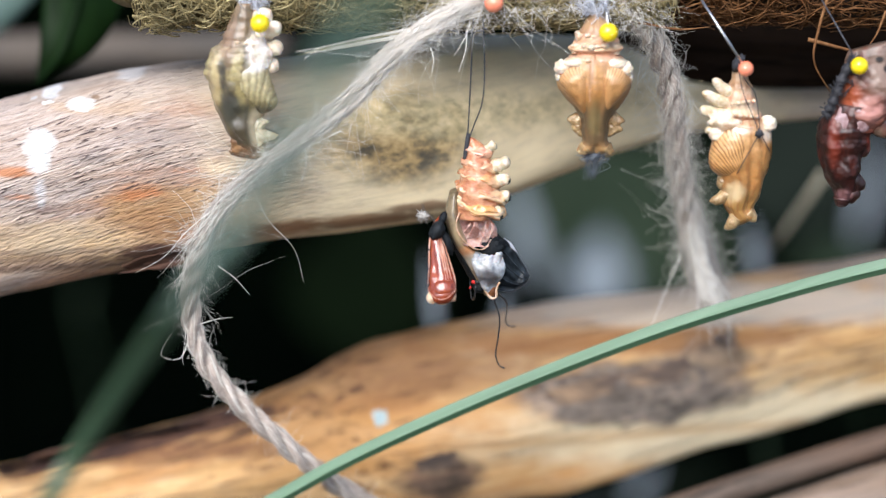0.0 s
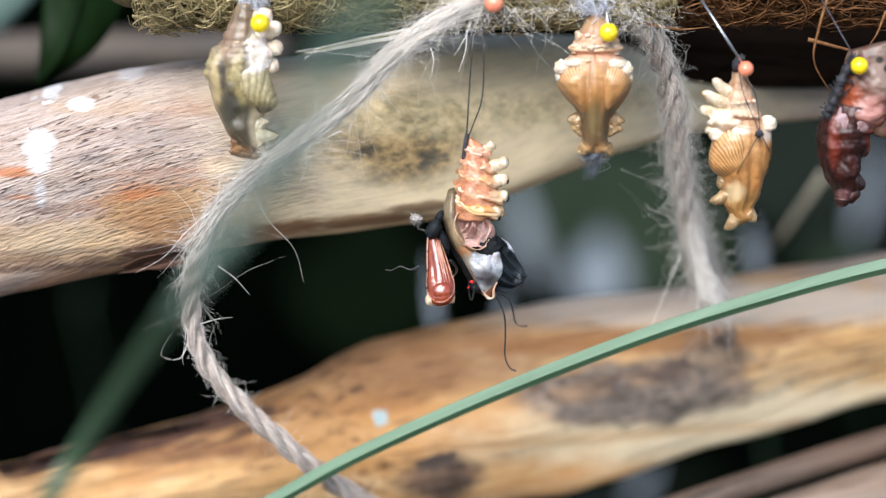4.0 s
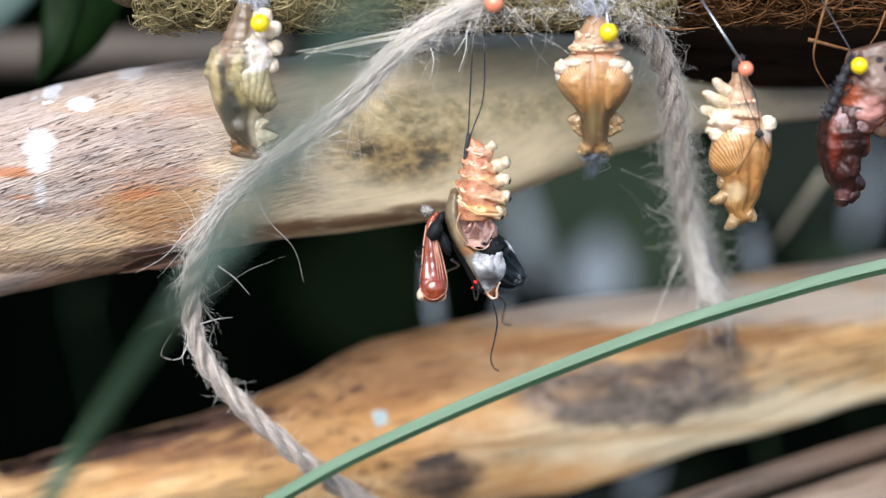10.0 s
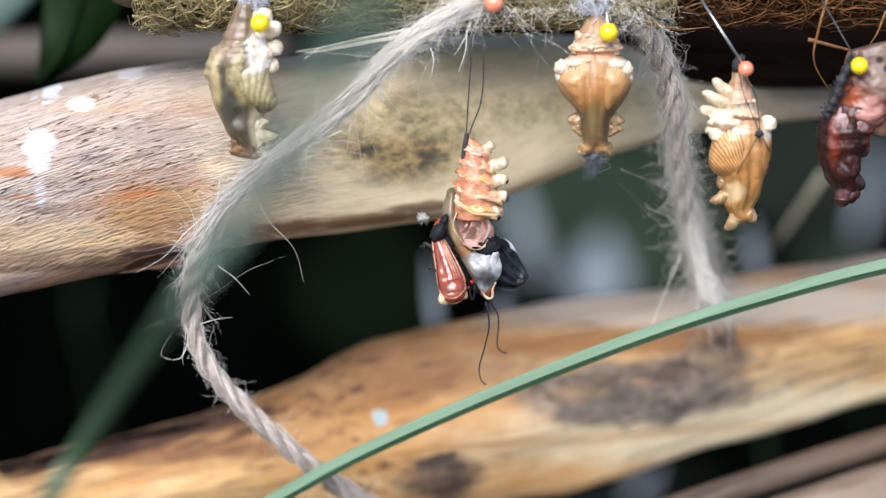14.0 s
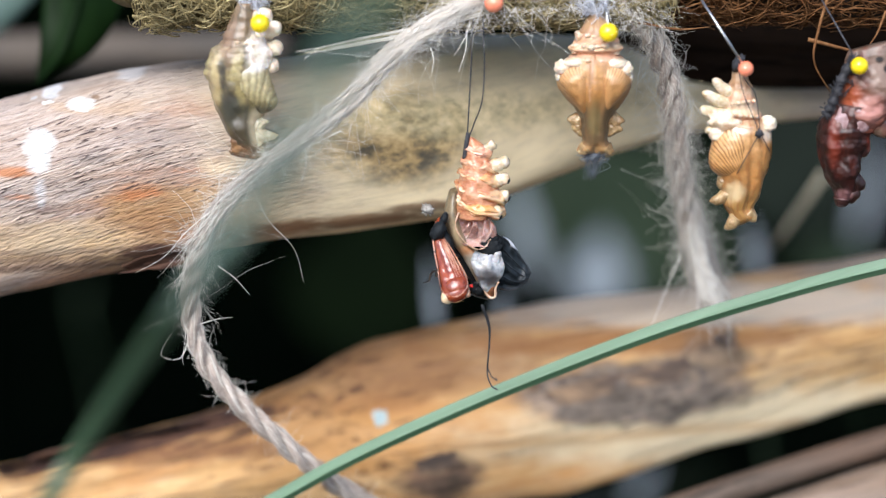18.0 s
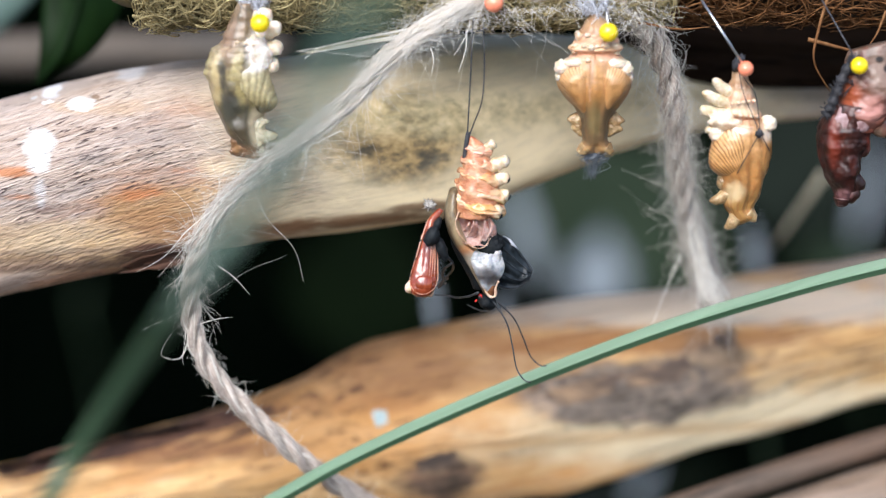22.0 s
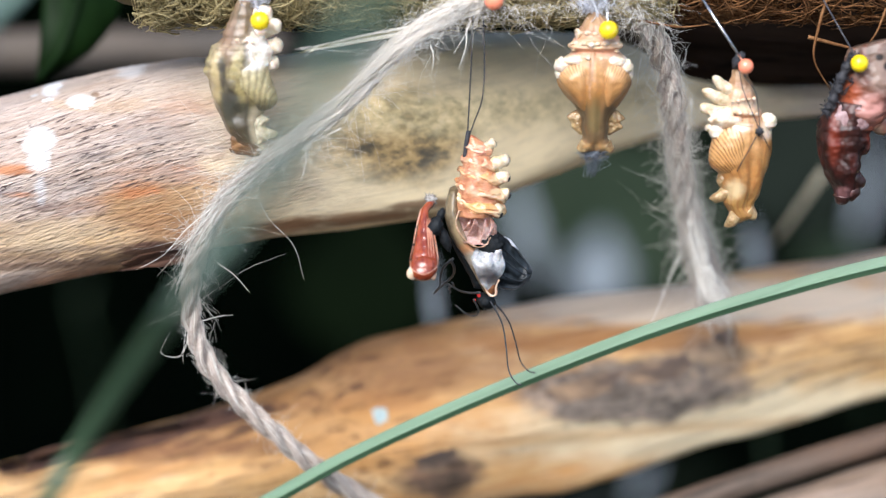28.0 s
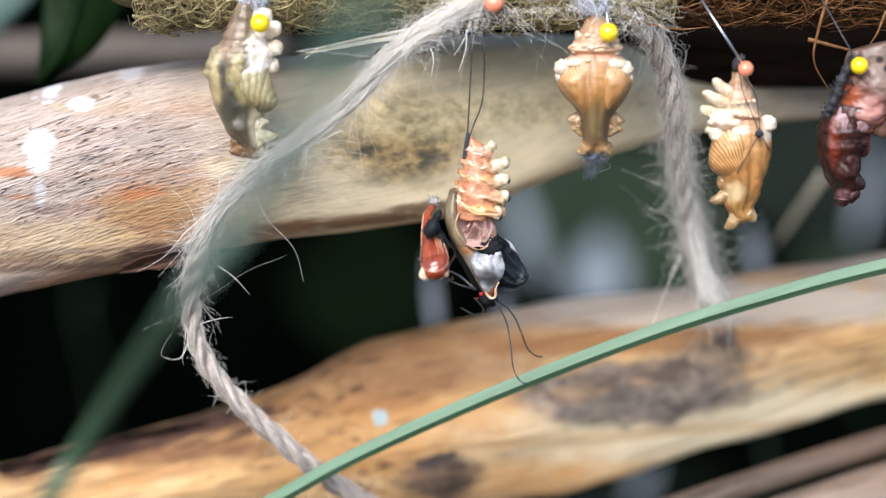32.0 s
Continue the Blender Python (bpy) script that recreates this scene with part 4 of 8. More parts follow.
for c, r, turn, s in (((33.31, 60, -47.22), (9, 3.0), 14, 11.0), ((52.19, 60, -43.03), (8, 3.0), 16, 16.0), ((-1.62, 55, -63.75), (5, 2.6), 18, 12.0), ((68.45, 62, -35.17), (3.5, 2.2), 10, 13.0)):
    part("bark_patch", drape(trunk_lower, c, r, turn, s, 0.12, 0.55, 0.6, (1.0, 0.96, 0.88, 0.75, 0.6, 0.45, 0.3, 0.15, 0.03), 60), M_BARK, lower, "dark grey-brown bark remnant")
for c, r, turn, s in (((-77.83, 48, -58.03), (26, 2.2), 13, 21.0), ((-54.59, 50, -52.79), (14, 2.0), 14, 22.0), ((-94.96, 46, -61.58), (14, 2.0), 12, 23.0)):
    part("bark_patch", drape(trunk_lower, c, r, turn, s, 0.4, 0.5, 0.5), M_BARKRED, lower, "reddish dark inner bark")

low_right = thing("weathered_pole", (77.24, 60, -69.81), "weathered brown pole below the split log", "log")
part("trunk", log([((15.69, 50, -88.6), 3.2), ((56.46, 55, -75.3), 3.3), ((83.77, 58, -66.9), 3.4), ((111.4, 62, -59.3), 3.4), ((152.75, 66, -48.0), 3.4)], 40, 90, 0.07, None, 8.0), M_BROWNWOOD, low_right)
low_pole = thing("weathered_pole", (82.9, 50, -76.53), "pale weathered pole under the others", "log")
part("trunk", log([((29.05, 45, -95.3), 7.5), ((69.42, 48, -81.9), 7.5), ((105.76, 52, -70.6), 7.5), ((143.94, 55, -58.9), 7.5)], 40, 80, 0.07, None, 11.0), M_GREYWOOD, low_pole)
far_log = thing("grey_log", (-94.44, 260, 7.29), "greyish log behind, shade painted into its wood", "log")
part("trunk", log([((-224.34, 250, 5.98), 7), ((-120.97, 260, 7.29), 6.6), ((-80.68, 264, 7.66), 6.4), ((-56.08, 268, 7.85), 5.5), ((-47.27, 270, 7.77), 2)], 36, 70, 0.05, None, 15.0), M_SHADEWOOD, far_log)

# ---------------------------------------------------------------- fibre roll from which the pupae hang
roll = thing("moss_roll", (-10.11, 14, 58.66), "roll of dry olive moss and coir fibre", "moss roll")


def fuzzy_roll(x0, x1, z, y, r, count, seed, thick, curl):
    """Loose strands wound over a roll that runs along x."""
    q, b = random.Random(seed), Build()
    for i in range(count):
        x, a = q.uniform(x0, x1), q.uniform(0, 2 * math.pi)
        if q.random() < 0.65:
            a = q.uniform(math.pi * 1.0, math.pi * 1.75)
        length, turn, low, high = q.uniform(5, 20), q.uniform(-curl, curl), x0 - q.uniform(-2.5, 3.5), x1 + q.uniform(-9, 4)
        heading, rr = q.uniform(0, 6.28), r * q.uniform(0.93, 1.1)
        path = []
        for k in range(7):
            path.append((x, y + rr * math.cos(a), z + rr * math.sin(a)))
            step = length / 6
            x += step * math.cos(heading)
            a += step * math.sin(heading) / r
            heading += turn + q.uniform(-0.35, 0.35)
            rr += q.uniform(-0.6, 0.75)
            x = min(max(x, low), high)
        b.tube(path, q.uniform(*thick), 4, 11)
    return b


RZ = (1.93, 14, 51.43)[2]
LX = (-62.99, 14, 51.43)[0]
MX = (48.99, 14, 51.43)[0]
RX = (134.67, 14, 51.43)[0]
# Core runs further back than the roll, unseen, to shade the log.
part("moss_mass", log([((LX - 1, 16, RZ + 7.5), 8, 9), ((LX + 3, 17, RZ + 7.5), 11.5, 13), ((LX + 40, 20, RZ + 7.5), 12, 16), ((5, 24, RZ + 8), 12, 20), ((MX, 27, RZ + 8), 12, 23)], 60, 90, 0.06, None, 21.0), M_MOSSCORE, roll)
part("moss", fuzzy_roll(LX, MX, RZ + 7.5, 14, 12.2, 3200, 31, (0.06, 0.17), 0.9), M_MOSS, roll, "tangled dry olive moss strands", kind="stuff")
coir_bar = thing("coir_roll", (87.13, 20, 58.07), "dark brown coir fibre bundle", "coir roll")
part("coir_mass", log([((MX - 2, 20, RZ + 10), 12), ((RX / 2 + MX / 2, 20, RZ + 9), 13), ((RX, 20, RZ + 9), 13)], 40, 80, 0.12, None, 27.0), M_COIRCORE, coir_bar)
part("coir", fuzzy_roll(MX, RX, RZ + 9, 20, 13.2, 1400, 37, (0.06, 0.2), 0.4), M_COIR, coir_bar, "loose brown coir strands", kind="stuff")
# Added beam, dark where only the roll's shade lies behind the coir.
beam = thing("shade_beam", (81.1, 60, 33.14), "made-up dark beam filling the shaded gap behind the coir", "beam")
part("plank", log([((36.5, 58, 41.5), 5, 4), ((44, 58, 39.2), 8, 5), ((58, 58, 37.6), 9.4, 5), ((84, 58, 36.8), 9.8, 5), ((146.38, 58, 36.2), 9.8, 5)], 40, 60, 0.08, wedge, 33.0), M_SHADEGAP, beam)


def strand(name, path, r, material, label, category, steps=24, flat=1.0, group="loose fibres"):
    rad = lambda t: r * (1 - 0.75 * t)
    return single(name, Build().tube(path, rad, 6, steps, flat), material, path[0], label, category, group)


strand("coir_fibre", [(81.01, 3, 55.02), (78.54, 2, 46.25), (77.91, 2, 39.7), ((82.03, 5, 32.68))], 0.42, M_COIR, "curved brown coir fibre hanging free", "fibre")
strand("coir_fibre", [(92.93, 4, 50.17), (91.03, 3, 45.53), (89.12, 3, 42.55)], 0.32, M_COIR, "short grey-brown coir fibre", "fibre")
strand("coir_fibre", [(77.04, 6, 43.96), (85.3, 5, 41.93), (97.33, 5, 39.05)], 0.5, M_COIR, "brown coir fibre lying across the dark pupa", "fibre")
strand("coir_fibre", [(41.21, 6, 47.55), (49.48, 5, 46.24), (55.9, 4, 46.84)], 0.35, M_COIR, "short stiff brown coir fibre", "fibre")
qs = random.Random(77)
for k in range(9):
    e = qs.uniform(-9, 9)
    tip = Vector((-31.52, -2, 41.79)) + Vector((abs(qs.gauss(0, 5)), 0, qs.gauss(0.3, 0.9)))
    strand("coir_fibre", [Vector((7.76, 0, 50.63)) + Vector((0, 0, e * 0.1)), Vector((-5.17, -1, 46.97)) + Vector((0, 0, e * 0.11)), Vector((-19.29, -1.5, 44.2)) + Vector((0, 0, e * 0.09)), Vector((-26.33, -2, 42.85)) + Vector((0, 0, e * 0.05)), tip], 0.17, qs.choice((M_HAIR, M_MOSS)), "thin pale fibre standing off the twine", "fibre")
strand("straw", [(110.26, 190, -17.77), (103.73, 190, -27.71), (96.21, 190, -38.88)], 1.35, M_STRAW, "pale dry straw out in the shade", "straw", 12)


# ---------------------------------------------------------------- twine
def twine(owner, path, radius, wind, seed, material, steps=170, fray=None, mess=None):
    """Three strands of many yarns; every yarn is a thin tube of its own."""
    q = random.Random(seed)
    axis = spline(path, steps)
    side = Vector((0, 1, 0))
    bases = []
    for i, p in enumerate(axis):
        d = (axis[min(i + 1, steps - 1)] - axis[max(i - 1, 0)]).normalized()
        side = (side - d * side.dot(d)).normalized()
        bases.append((p, side, d.cross(side)))
    for s in range(3):
        strand_core = [p + (u * math.cos(2 * math.pi * (wind(i / (steps - 1)) + s / 3)) + v * math.sin(2 * math.pi * (wind(i / (steps - 1)) + s / 3))) * radius * 0.48 for i, (p, u, v) in enumerate(bases)]
        part("strand_core", Build().tube(strand_core[:int(steps * 0.8) if fray else steps], radius * 0.36, 8), material, owner)
        for k in range(54):
            ph, rr = q.uniform(0, 6.28), q.uniform(0.3, 1.0)
            wob, sp = q.uniform(0, 50), q.uniform(0.2, 1.0)
            b, out = Build(), []
            for i, (p, u, v) in enumerate(bases):
                t = i / (steps - 1)
                a = 2 * math.pi * (wind(t) + s / 3)
                rag = mess(t) if mess else 1.0
                loose = fray(t) if fray else 0.0
                c = radius * 0.48 * (1 + 0.12 * noise.noise((t * 9, wob, 0)) + 0.2 * loose)
                e = radius * 0.54 * rr * (1 + 0.55 * rag * (1 - 0.6 * min(1, loose)) * noise.noise((t * 22, wob, 5)) + sp * loose * 1.6)
                a2 = -0.35 * a + 1.8 * rag * (1 - 0.8 * min(1, loose)) * noise.noise((t * 13, wob, 9)) + ph
                out.append(p + u * (c * math.cos(a) + e * math.cos(a2)) + v * (c * math.sin(a) + e * math.sin(a2)))
            cut = steps if not fray else int(steps * q.uniform(0.9, 1.0))
            b.tube(out[:cut], radius * 0.035 * q.uniform(0.5, 1.5), 5)
            part("yarn", b, M_HAIR if k % 4 == 0 else material, owner)


def fuzz(path, radius, count, seed, reach=(2, 9), span=(0.0, 1.0), thin=(0.04, 0.1), leans=(0.5, 3.5)):
    """Stray hairs that leave the twine."""
    q, b = random.Random(seed), Build()
    axis = spline(path, 200)
    for i in range(count):
        k = int(q.uniform(*span) * 196) + 1
        p, d = axis[k], (axis[k + 1] - axis[k - 1]).normalized()
        out = Vector((q.gauss(0, 1), q.gauss(0, 0.8), q.gauss(0, 1)))
        out = (out - d * out.dot(d)).normalized()
        length, lean = q.uniform(*reach) * (1.6 if q.random() < 0.1 else 0.7), q.choice((-1, 1)) * q.uniform(*leans)
        curl = Vector((q.gauss(0, 0.5), q.gauss(0, 0.4), q.gauss(-0.15, 0.5)))
        pts = [p + out * radius * 0.8]
        step = (out + d * lean).normalized()
        for j in range(6):
            pts.append(pts[-1] + step * (length / 6))
            step = (step + curl * 0.3 + Vector((q.gauss(0, 0.22), q.gauss(0, 0.2), q.gauss(0, 0.22)))).normalized()
        r = q.uniform(*thin)
        b.tube(pts, lambda t: r * (1 - 0.6 * t), 4, 14)
    return b


T1 = [(10.36, 2, 57.48), (5.99, 0, 52.75), (-2.82, -1.5, 47.51), (-11.05, -2.5, 41.26), (-20.51, -3, 31.49), (-30.63, -3, 23.13), (-40.88, -2, 15.37), (-48.35, 0, 6.85), (-52.67, 3, -2.98), (-54.64, 6, -13.62), (-52.61, 8, -24.82), (-46.31, 10, -34.91), (-37.98, 13, -44.14),
      (-28.34, 18, -54.39), (-18.47, 24, -63.31), (-7.02, 30, -72.01)]
rope1 = thing("jute_twine", (5.99, 0, 52.75), "hairy grey-beige jute twine hanging in a loop", "twine", "jute twine")
twine(rope1, T1, 2.3, lambda t: 2.4 * t if t < 0.5 else 1.2 + 9.5 * (t - 0.5), 3, M_TWINELOOP, 190, None, lambda t: 1.1 if t < 0.45 else max(0.45, 1.1 - 4 * (t - 0.45)))
part("fuzz", fuzz(T1, 2.1, 130, 5, (2, 7), (0.6, 1.0), (0.025, 0.06)), M_HAIR, rope1, "pale stray hairs", kind="stuff")
part("fuzz", fuzz(T1, 2.1, 520, 4, (2, 9), (0.0, 0.6), (0.022, 0.055)), M_HAIR, rope1, "pale stray hairs", kind="stuff")
part("fuzz", fuzz(T1, 2.1, 1500, 46, (6, 18), (0.0, 0.56), (0.022, 0.045), (7, 26)), M_HAIR, rope1, "loose pale fibres along the twine", kind="stuff")
part("fuzz", fuzz(T1, 2.2, 600, 43, (3, 8), (0.0, 1.0), (0.025, 0.055), (2.5, 6)), M_HAIR, rope1, "fine fibres lying along the twine", kind="stuff")
part("fuzz", fuzz(T1, 2.3, 170, 44, (7, 17), (0.08, 0.62), (0.02, 0.04)), M_HAIR, rope1, "long pale stray hairs", kind="stuff")
T2 = [(32.62, 4, 57.27), (38.76, 6, 51.72), (44.28, 11, 44.53), (48.35, 17, 35.21), (50.7, 23, 23.75), (53, 29, 10.69), (56.23, 35, -2.08), (60.06, 40, -13.66), (63.5, 43, -25.7)]
rope2 = thing("jute_twine", (39.2, 12, 51.05), "unravelling jute twine with a frayed pale end", "twine", "jute twine")
twine(rope2, T2, 2.7, lambda t: 5.2 * min(t, 0.74), 9, M_TWINE, 150, lambda t: max(0.0, (t - 0.66)) * 4.2, lambda t: 1.5)
part("fuzz", fuzz(T2, 2.4, 300, 15, (3, 9), thin=(0.03, 0.07), leans=(2.5, 6)), M_HAIR, rope2, "fine fibres lying along the twine", kind="stuff")
part("fuzz", fuzz(T2, 2.5, 850, 14, (3, 10), thin=(0.02, 0.045), leans=(1.5, 6)), M_HAIR, rope2, "pale stray hairs", kind="stuff")
part("fuzz", fuzz(T2, 2.7, 1500, 47, (4, 11), (0.45, 1.0), (0.022, 0.05), (2, 8)), M_HAIR, rope2, "loose wool of fibres at the frayed end", kind="stuff")
part("fuzz", fuzz(T2, 2.6, 460, 45, (7, 16), (0.05, 0.95), (0.02, 0.045)), M_HAIR, rope2, "long pale stray hairs", kind="stuff")
for a, bb in ((((-28.81, -4, 22.46)), (((-29.67, -5, 15.08)))), (((-21.22, -4, 26.04)), (((-28.76, -5, 22.27)))), (((5.76, -1, 48.39)), (((2.23, -2, 41.43)))), (((4.94, -1, 46.62)), (((3.3, -2, 38.11)))), (((-2.59, -1, 43.07)), (((-2.47, -2, 37.28))))):
    mid = (Vector(a) + Vector(bb)) / 2 + Vector((0.6, 0, 0.4))
    strand("jute_fibre", [a, mid, bb], 0.16, M_HAIR, "pale stray jute fibre", "fibre")
TOP = [(6.6, 2, 53.71), (13.64, 0, 52.51), (23.62, 0, 52.75), (32.5, 1, 53.11), (40.92, 3, 51.47), (45.39, 6, 46.95)]
part("fuzz", fuzz(TOP, 2.0, 420, 71, (4, 12), (0.0, 1.0), (0.02, 0.05), (0.0, 1.5)), M_HAIR, rope2, "pale hairs matted over the moss", kind="stuff")
qe = random.Random(21)
for k in range(44):
    o, e = Vector((qe.gauss(0, 0.8), qe.gauss(0, 0.8), 0)), Vector((qe.choice((-1.2, 0.4, 3.0)) + qe.gauss(0, 0.8), qe.gauss(0, 1.0), qe.gauss(0, 1.6)))
    part("frayed_yarn", Build().tube([Vector((56.07, 31, -0.62)) + o, Vector((57.41, 33, -6.88)) + o * 1.1, Vector((59.45, 34, -13.64)) + o + e * 0.4, Vector((61.39, 34, -20.23)) + o + e], lambda t: 0.22 * min(1, 0.1 + 3 * t) - 0.08 * t, 5, 18), M_HAIR, rope2, "pale untwisted fibres at the cut end")
strand("jute_fibre", [(-49.19, -1, 8.27), (-54.19, -2, 4.21), (-58.98, -3, -1.07), (-65.04, -3, -4.5)], 0.1, M_HAIR, "long pale fibre standing off the twine", "fibre")
strand("jute_fibre", [(-40.39, -1, 13.73), (-36.99, 0, 6.24), (-31.8, 2, -0.3), (-29.83, 4, -8.16)], 0.08, M_HAIR, "thin drooping pale fibre", "fibre")
strand("jute_fibre", [(-48.22, 3, -4.22), (-44.56, 2, -6.72), (-41.36, 2, -10.44)], 0.1, M_HAIR, "short pale fibre off the twine", "fibre")
strand("jute_fibre", [(-53.02, 6, -18.01), (-48.63, 5, -16.51), (-45.33, 5, -16.14)], 0.1, M_HAIR, "short pale fibre off the twine", "fibre")
strand("jute_fibre", [(-55.02, 7, -21.41), (-57.09, 6, -25.57), (-61.11, 6, -24.69), (-58.92, 6, -19.9)], 0.1, M_HAIR, "curled pale fibre off the twine", "fibre")
strand("jute_fibre", [(53.93, 35, -8.62), (50.6, 32, -15.82), (46.19, 26, -24.85)], 0.16, M_HAIR, "straight pale fibre from the frayed end", "fibre")

# ---------------------------------------------------------------- pins
PINS = "dressmaker pins in the fibre roll"


def pin(head, up_to, material, colour, r=2.0, shaft=0.2, metal=None):
    p = thing("dressmaker_pin", head, colour + " ball-headed pin holding a pupa thread", "pin", PINS)
    part("head", Build().blob(head, (r, r, r), nu=28, nv=20), material, p)
    part("shaft", Build().tube([head, up_to], shaft, 8), metal or M_STEEL, p, "thin steel shaft")
    return p


pin((-37.68, -6.5, 48.82), (-39.26, 4, 56.09), M_YELLOW, "yellow")
pin((34.13, -6, 46.89), (33.82, 4, 56.09), M_YELLOW, "yellow")
pin((10.52, -3, 52.62), (9.96, 6, 59.44), M_CORAL, "coral red")
pin((62.75, -5, 39.24), (53.1, 0, 53.93), M_CORAL, "coral red", 1.62, 0.26)
pin((86.09, -6, 39.97), (78.54, 2, 53.71), M_YELLOW, "yellow", 1.85, 0.15, M_DULLSTEEL)

# ---------------------------------------------------------------- pupae
PUPAE = "hanging pupae"


def lobes(owner, pairs, r0, r1, material, name="tubercle"):
    for base, tip in pairs:
        part(name, Build().finger(base, tip, r0, r1, bend=(0, 0, -0.25)), material, owner)


def silk(owner, top, bottom, width, count, seed, material, name="silk_pad", thick=(0.04, 0.1)):
    q, b = random.Random(seed), Build()
    for i in range(count):
        a = Vector(top) + Vector((q.gauss(0, width), q.gauss(0, width), q.gauss(0, 0.6)))
        c = Vector(bottom) + Vector((q.gauss(0, width * 0.8), q.gauss(0, width * 0.8), q.gauss(0, 0.6)))
        m = (a + c) / 2 + Vector((q.gauss(0, width), q.gauss(0, width), 0))
        b.tube([a, m, c], q.uniform(*thick), 4, 7)
    part(name, b, material, owner, "wad of fine fibres")


olive = thing("pupa", (-40.47, 0, 50.63), "olive-grey pupa with pale side lobes", "pupa", PUPAE)
part("body", Build().shell([((-42.79, 0, 52.28), (-39.73, 0, 52.28), 1.8), ((-44.13, 0, 49.45), (-39.07, 0, 49.45), 2.8), ((-45.36, 0, 46.5), (-38.53, 0, 46.5), 3.8), ((-46.35, 0, 44.13), (-37.86, 0, 44.13), 4.4), ((-48.5, 0, 42.59), (-37.29, 0, 42.59), 5.2), ((-49.14, 0, 39.97), (-36.74, 0, 39.97), 5.8), ((-49.2, 0, 37.0), (-36.19, 0, 37.0), 6.0), ((-48.44, 0, 33.42), (-36.0, 0, 33.42), 5.7), ((-47.32, 0, 29.83), (-37.72, 0, 29.83), 5.0), ((-45.97, 0, 26.23), (-38.72, 0, 26.23), 4.3), ((-44.36, 0, 23.22), (-38.29, 0, 23.22), 3.4), ((-44.62, 0, 21.53), (-38.08, 0, 21.53), 2.6), ((-43.58, 0, 19.96), (-38.58, 0, 19.96), 1.3)], 90, 80, 0.028, 6, (0.0, 0.36), 0.075,
                           [((-48.2, 0, 39.74), 1.4, 0.9, 0.8), ((-49.18, 0, 37.83), 1.2, 0.8, 0.7), ((-45.8, 0, 35.21), 0.8, 6.0, -0.45), ((-47.22, 0, 35.21), 1.2, 6.5, 0.3), ((-37.5, 0, 28.63), 1.0, 1.0, 0.9), ((-38.25, 0, 26.23), 1.0, 0.8, -0.6), ((-42.71, 0, 29.23), 1.6, 1.6, -0.8), ((-41.57, 0, 26.23), 1.2, 3.0, 0.5), ((-43.55, 0, 21.77), 3.0, 0.8, -0.6), ((-40.95, 0, 20.57), 1.4, 1.4, 0.5)]), M_OLIVE, olive)
part("wing_case", Build().shell([((-43.71, -2.15, 41.51), (-37.6, -2.15, 41.27), 1.6), ((-45.13, -2.55, 38.96), (-36.4, -2.35, 38.96), 3.2), ((-44.72, -2.55, 35.65), (-35.4, -2.15, 35.2), 3.7), ((-43.39, -2.15, 32.73), (-34.75, -1.75, 31.6), 3.0), ((-41.9, -1.55, 30.74), (-36.3, -1.35, 29.7), 1.6), ((-41.0, -1.15, 29.3), (-39.4, -1.15, 29.0), 0.6)], 70, 64, 0.0, 8, (0, 1), 0.035,
                                [((-42.9, 0, 36.4), 0.5, 5.0, 0.14), ((-41.6, 0, 36.0), 0.5, 5.0, 0.14), ((-40.2, 0, 35.6), 0.5, 5.0, 0.14), ((-38.8, 0, 35.4), 0.5, 5.0, 0.14), ((-36.25, 0, 32.4), 1.6, 1.4, 0.45)]), M_OLIVEWING, olive)
lobes(olive, [((-39.08, 0, 48.74), (-35.98, -2, 50.63)), ((-38.78, 0, 45.67), (-33.76, -2.5, 47.98)), ((-38.83, 0, 42.35), (-33.46, -2.5, 43.62)), ((-38.51, 0, 39.74), (-34.3, -2, 39.54))], 1.9, 1.6, M_KNOB)
part("frill", Build().sheet([(-40.21, -1.5, 30.18), (-39.97, -2, 27.75), (-39.77, -2, 25.35), (-39.38, -1.5, 22.87), (-39.09, -1, 20.74)], [(-37.17, -1, 29.86), (-37.99, -1.4, 28.61), (-36.36, -1.2, 27.62), (-37.44, -1.4, 26.22), (-34.86, -1.2, 24.86), (-35.23, -1.2, 23.66), (-37.5, -1.2, 22.82), (-37.78, -1, 20.98)], 0.9, 40, 16, 0.35, 0.6, 1.1), M_LOBEOLIVE, olive, "pale frilled edge of the abdomen")
lobes(olive, [((-42.27, -1, 22.43), (-45.02, -1, 21.1)), ((-41.32, -1, 22.18), (-38.63, -1, 19.65)), ((-42.04, -1, 21.94), (-41.8, -1.4, 20.33)), ((-42.6, -1.2, 24.4), (-44.2, -1.4, 21.6)), ((-41.4, -1.6, 23.6), (-39.6, -1.6, 21.2))], 1.9, 0.6, M_RUST, "beak")
part("pale_saddle", Build().blob((-39.0, -3.0, 42.2), (3.3, 1.75, 3.7), (0, -32, 0), 0.22, 0.5, 34, 26), M_WAX, olive, "whitish waxy patch on the back")
for p in ((-42.57, -4.4, 44.57), (-40.9, -4.8, 44.39), (-39.38, -4.9, 44.17)):
    part("white_tubercle", Build().blob(p, (0.5, 0.45, 0.4), nu=12, nv=8), M_PALE, olive)
silk(olive, (-39.14, 2, 54.18), (-39.75, 0, 51.1), 1.6, 70, 61, M_SILK)

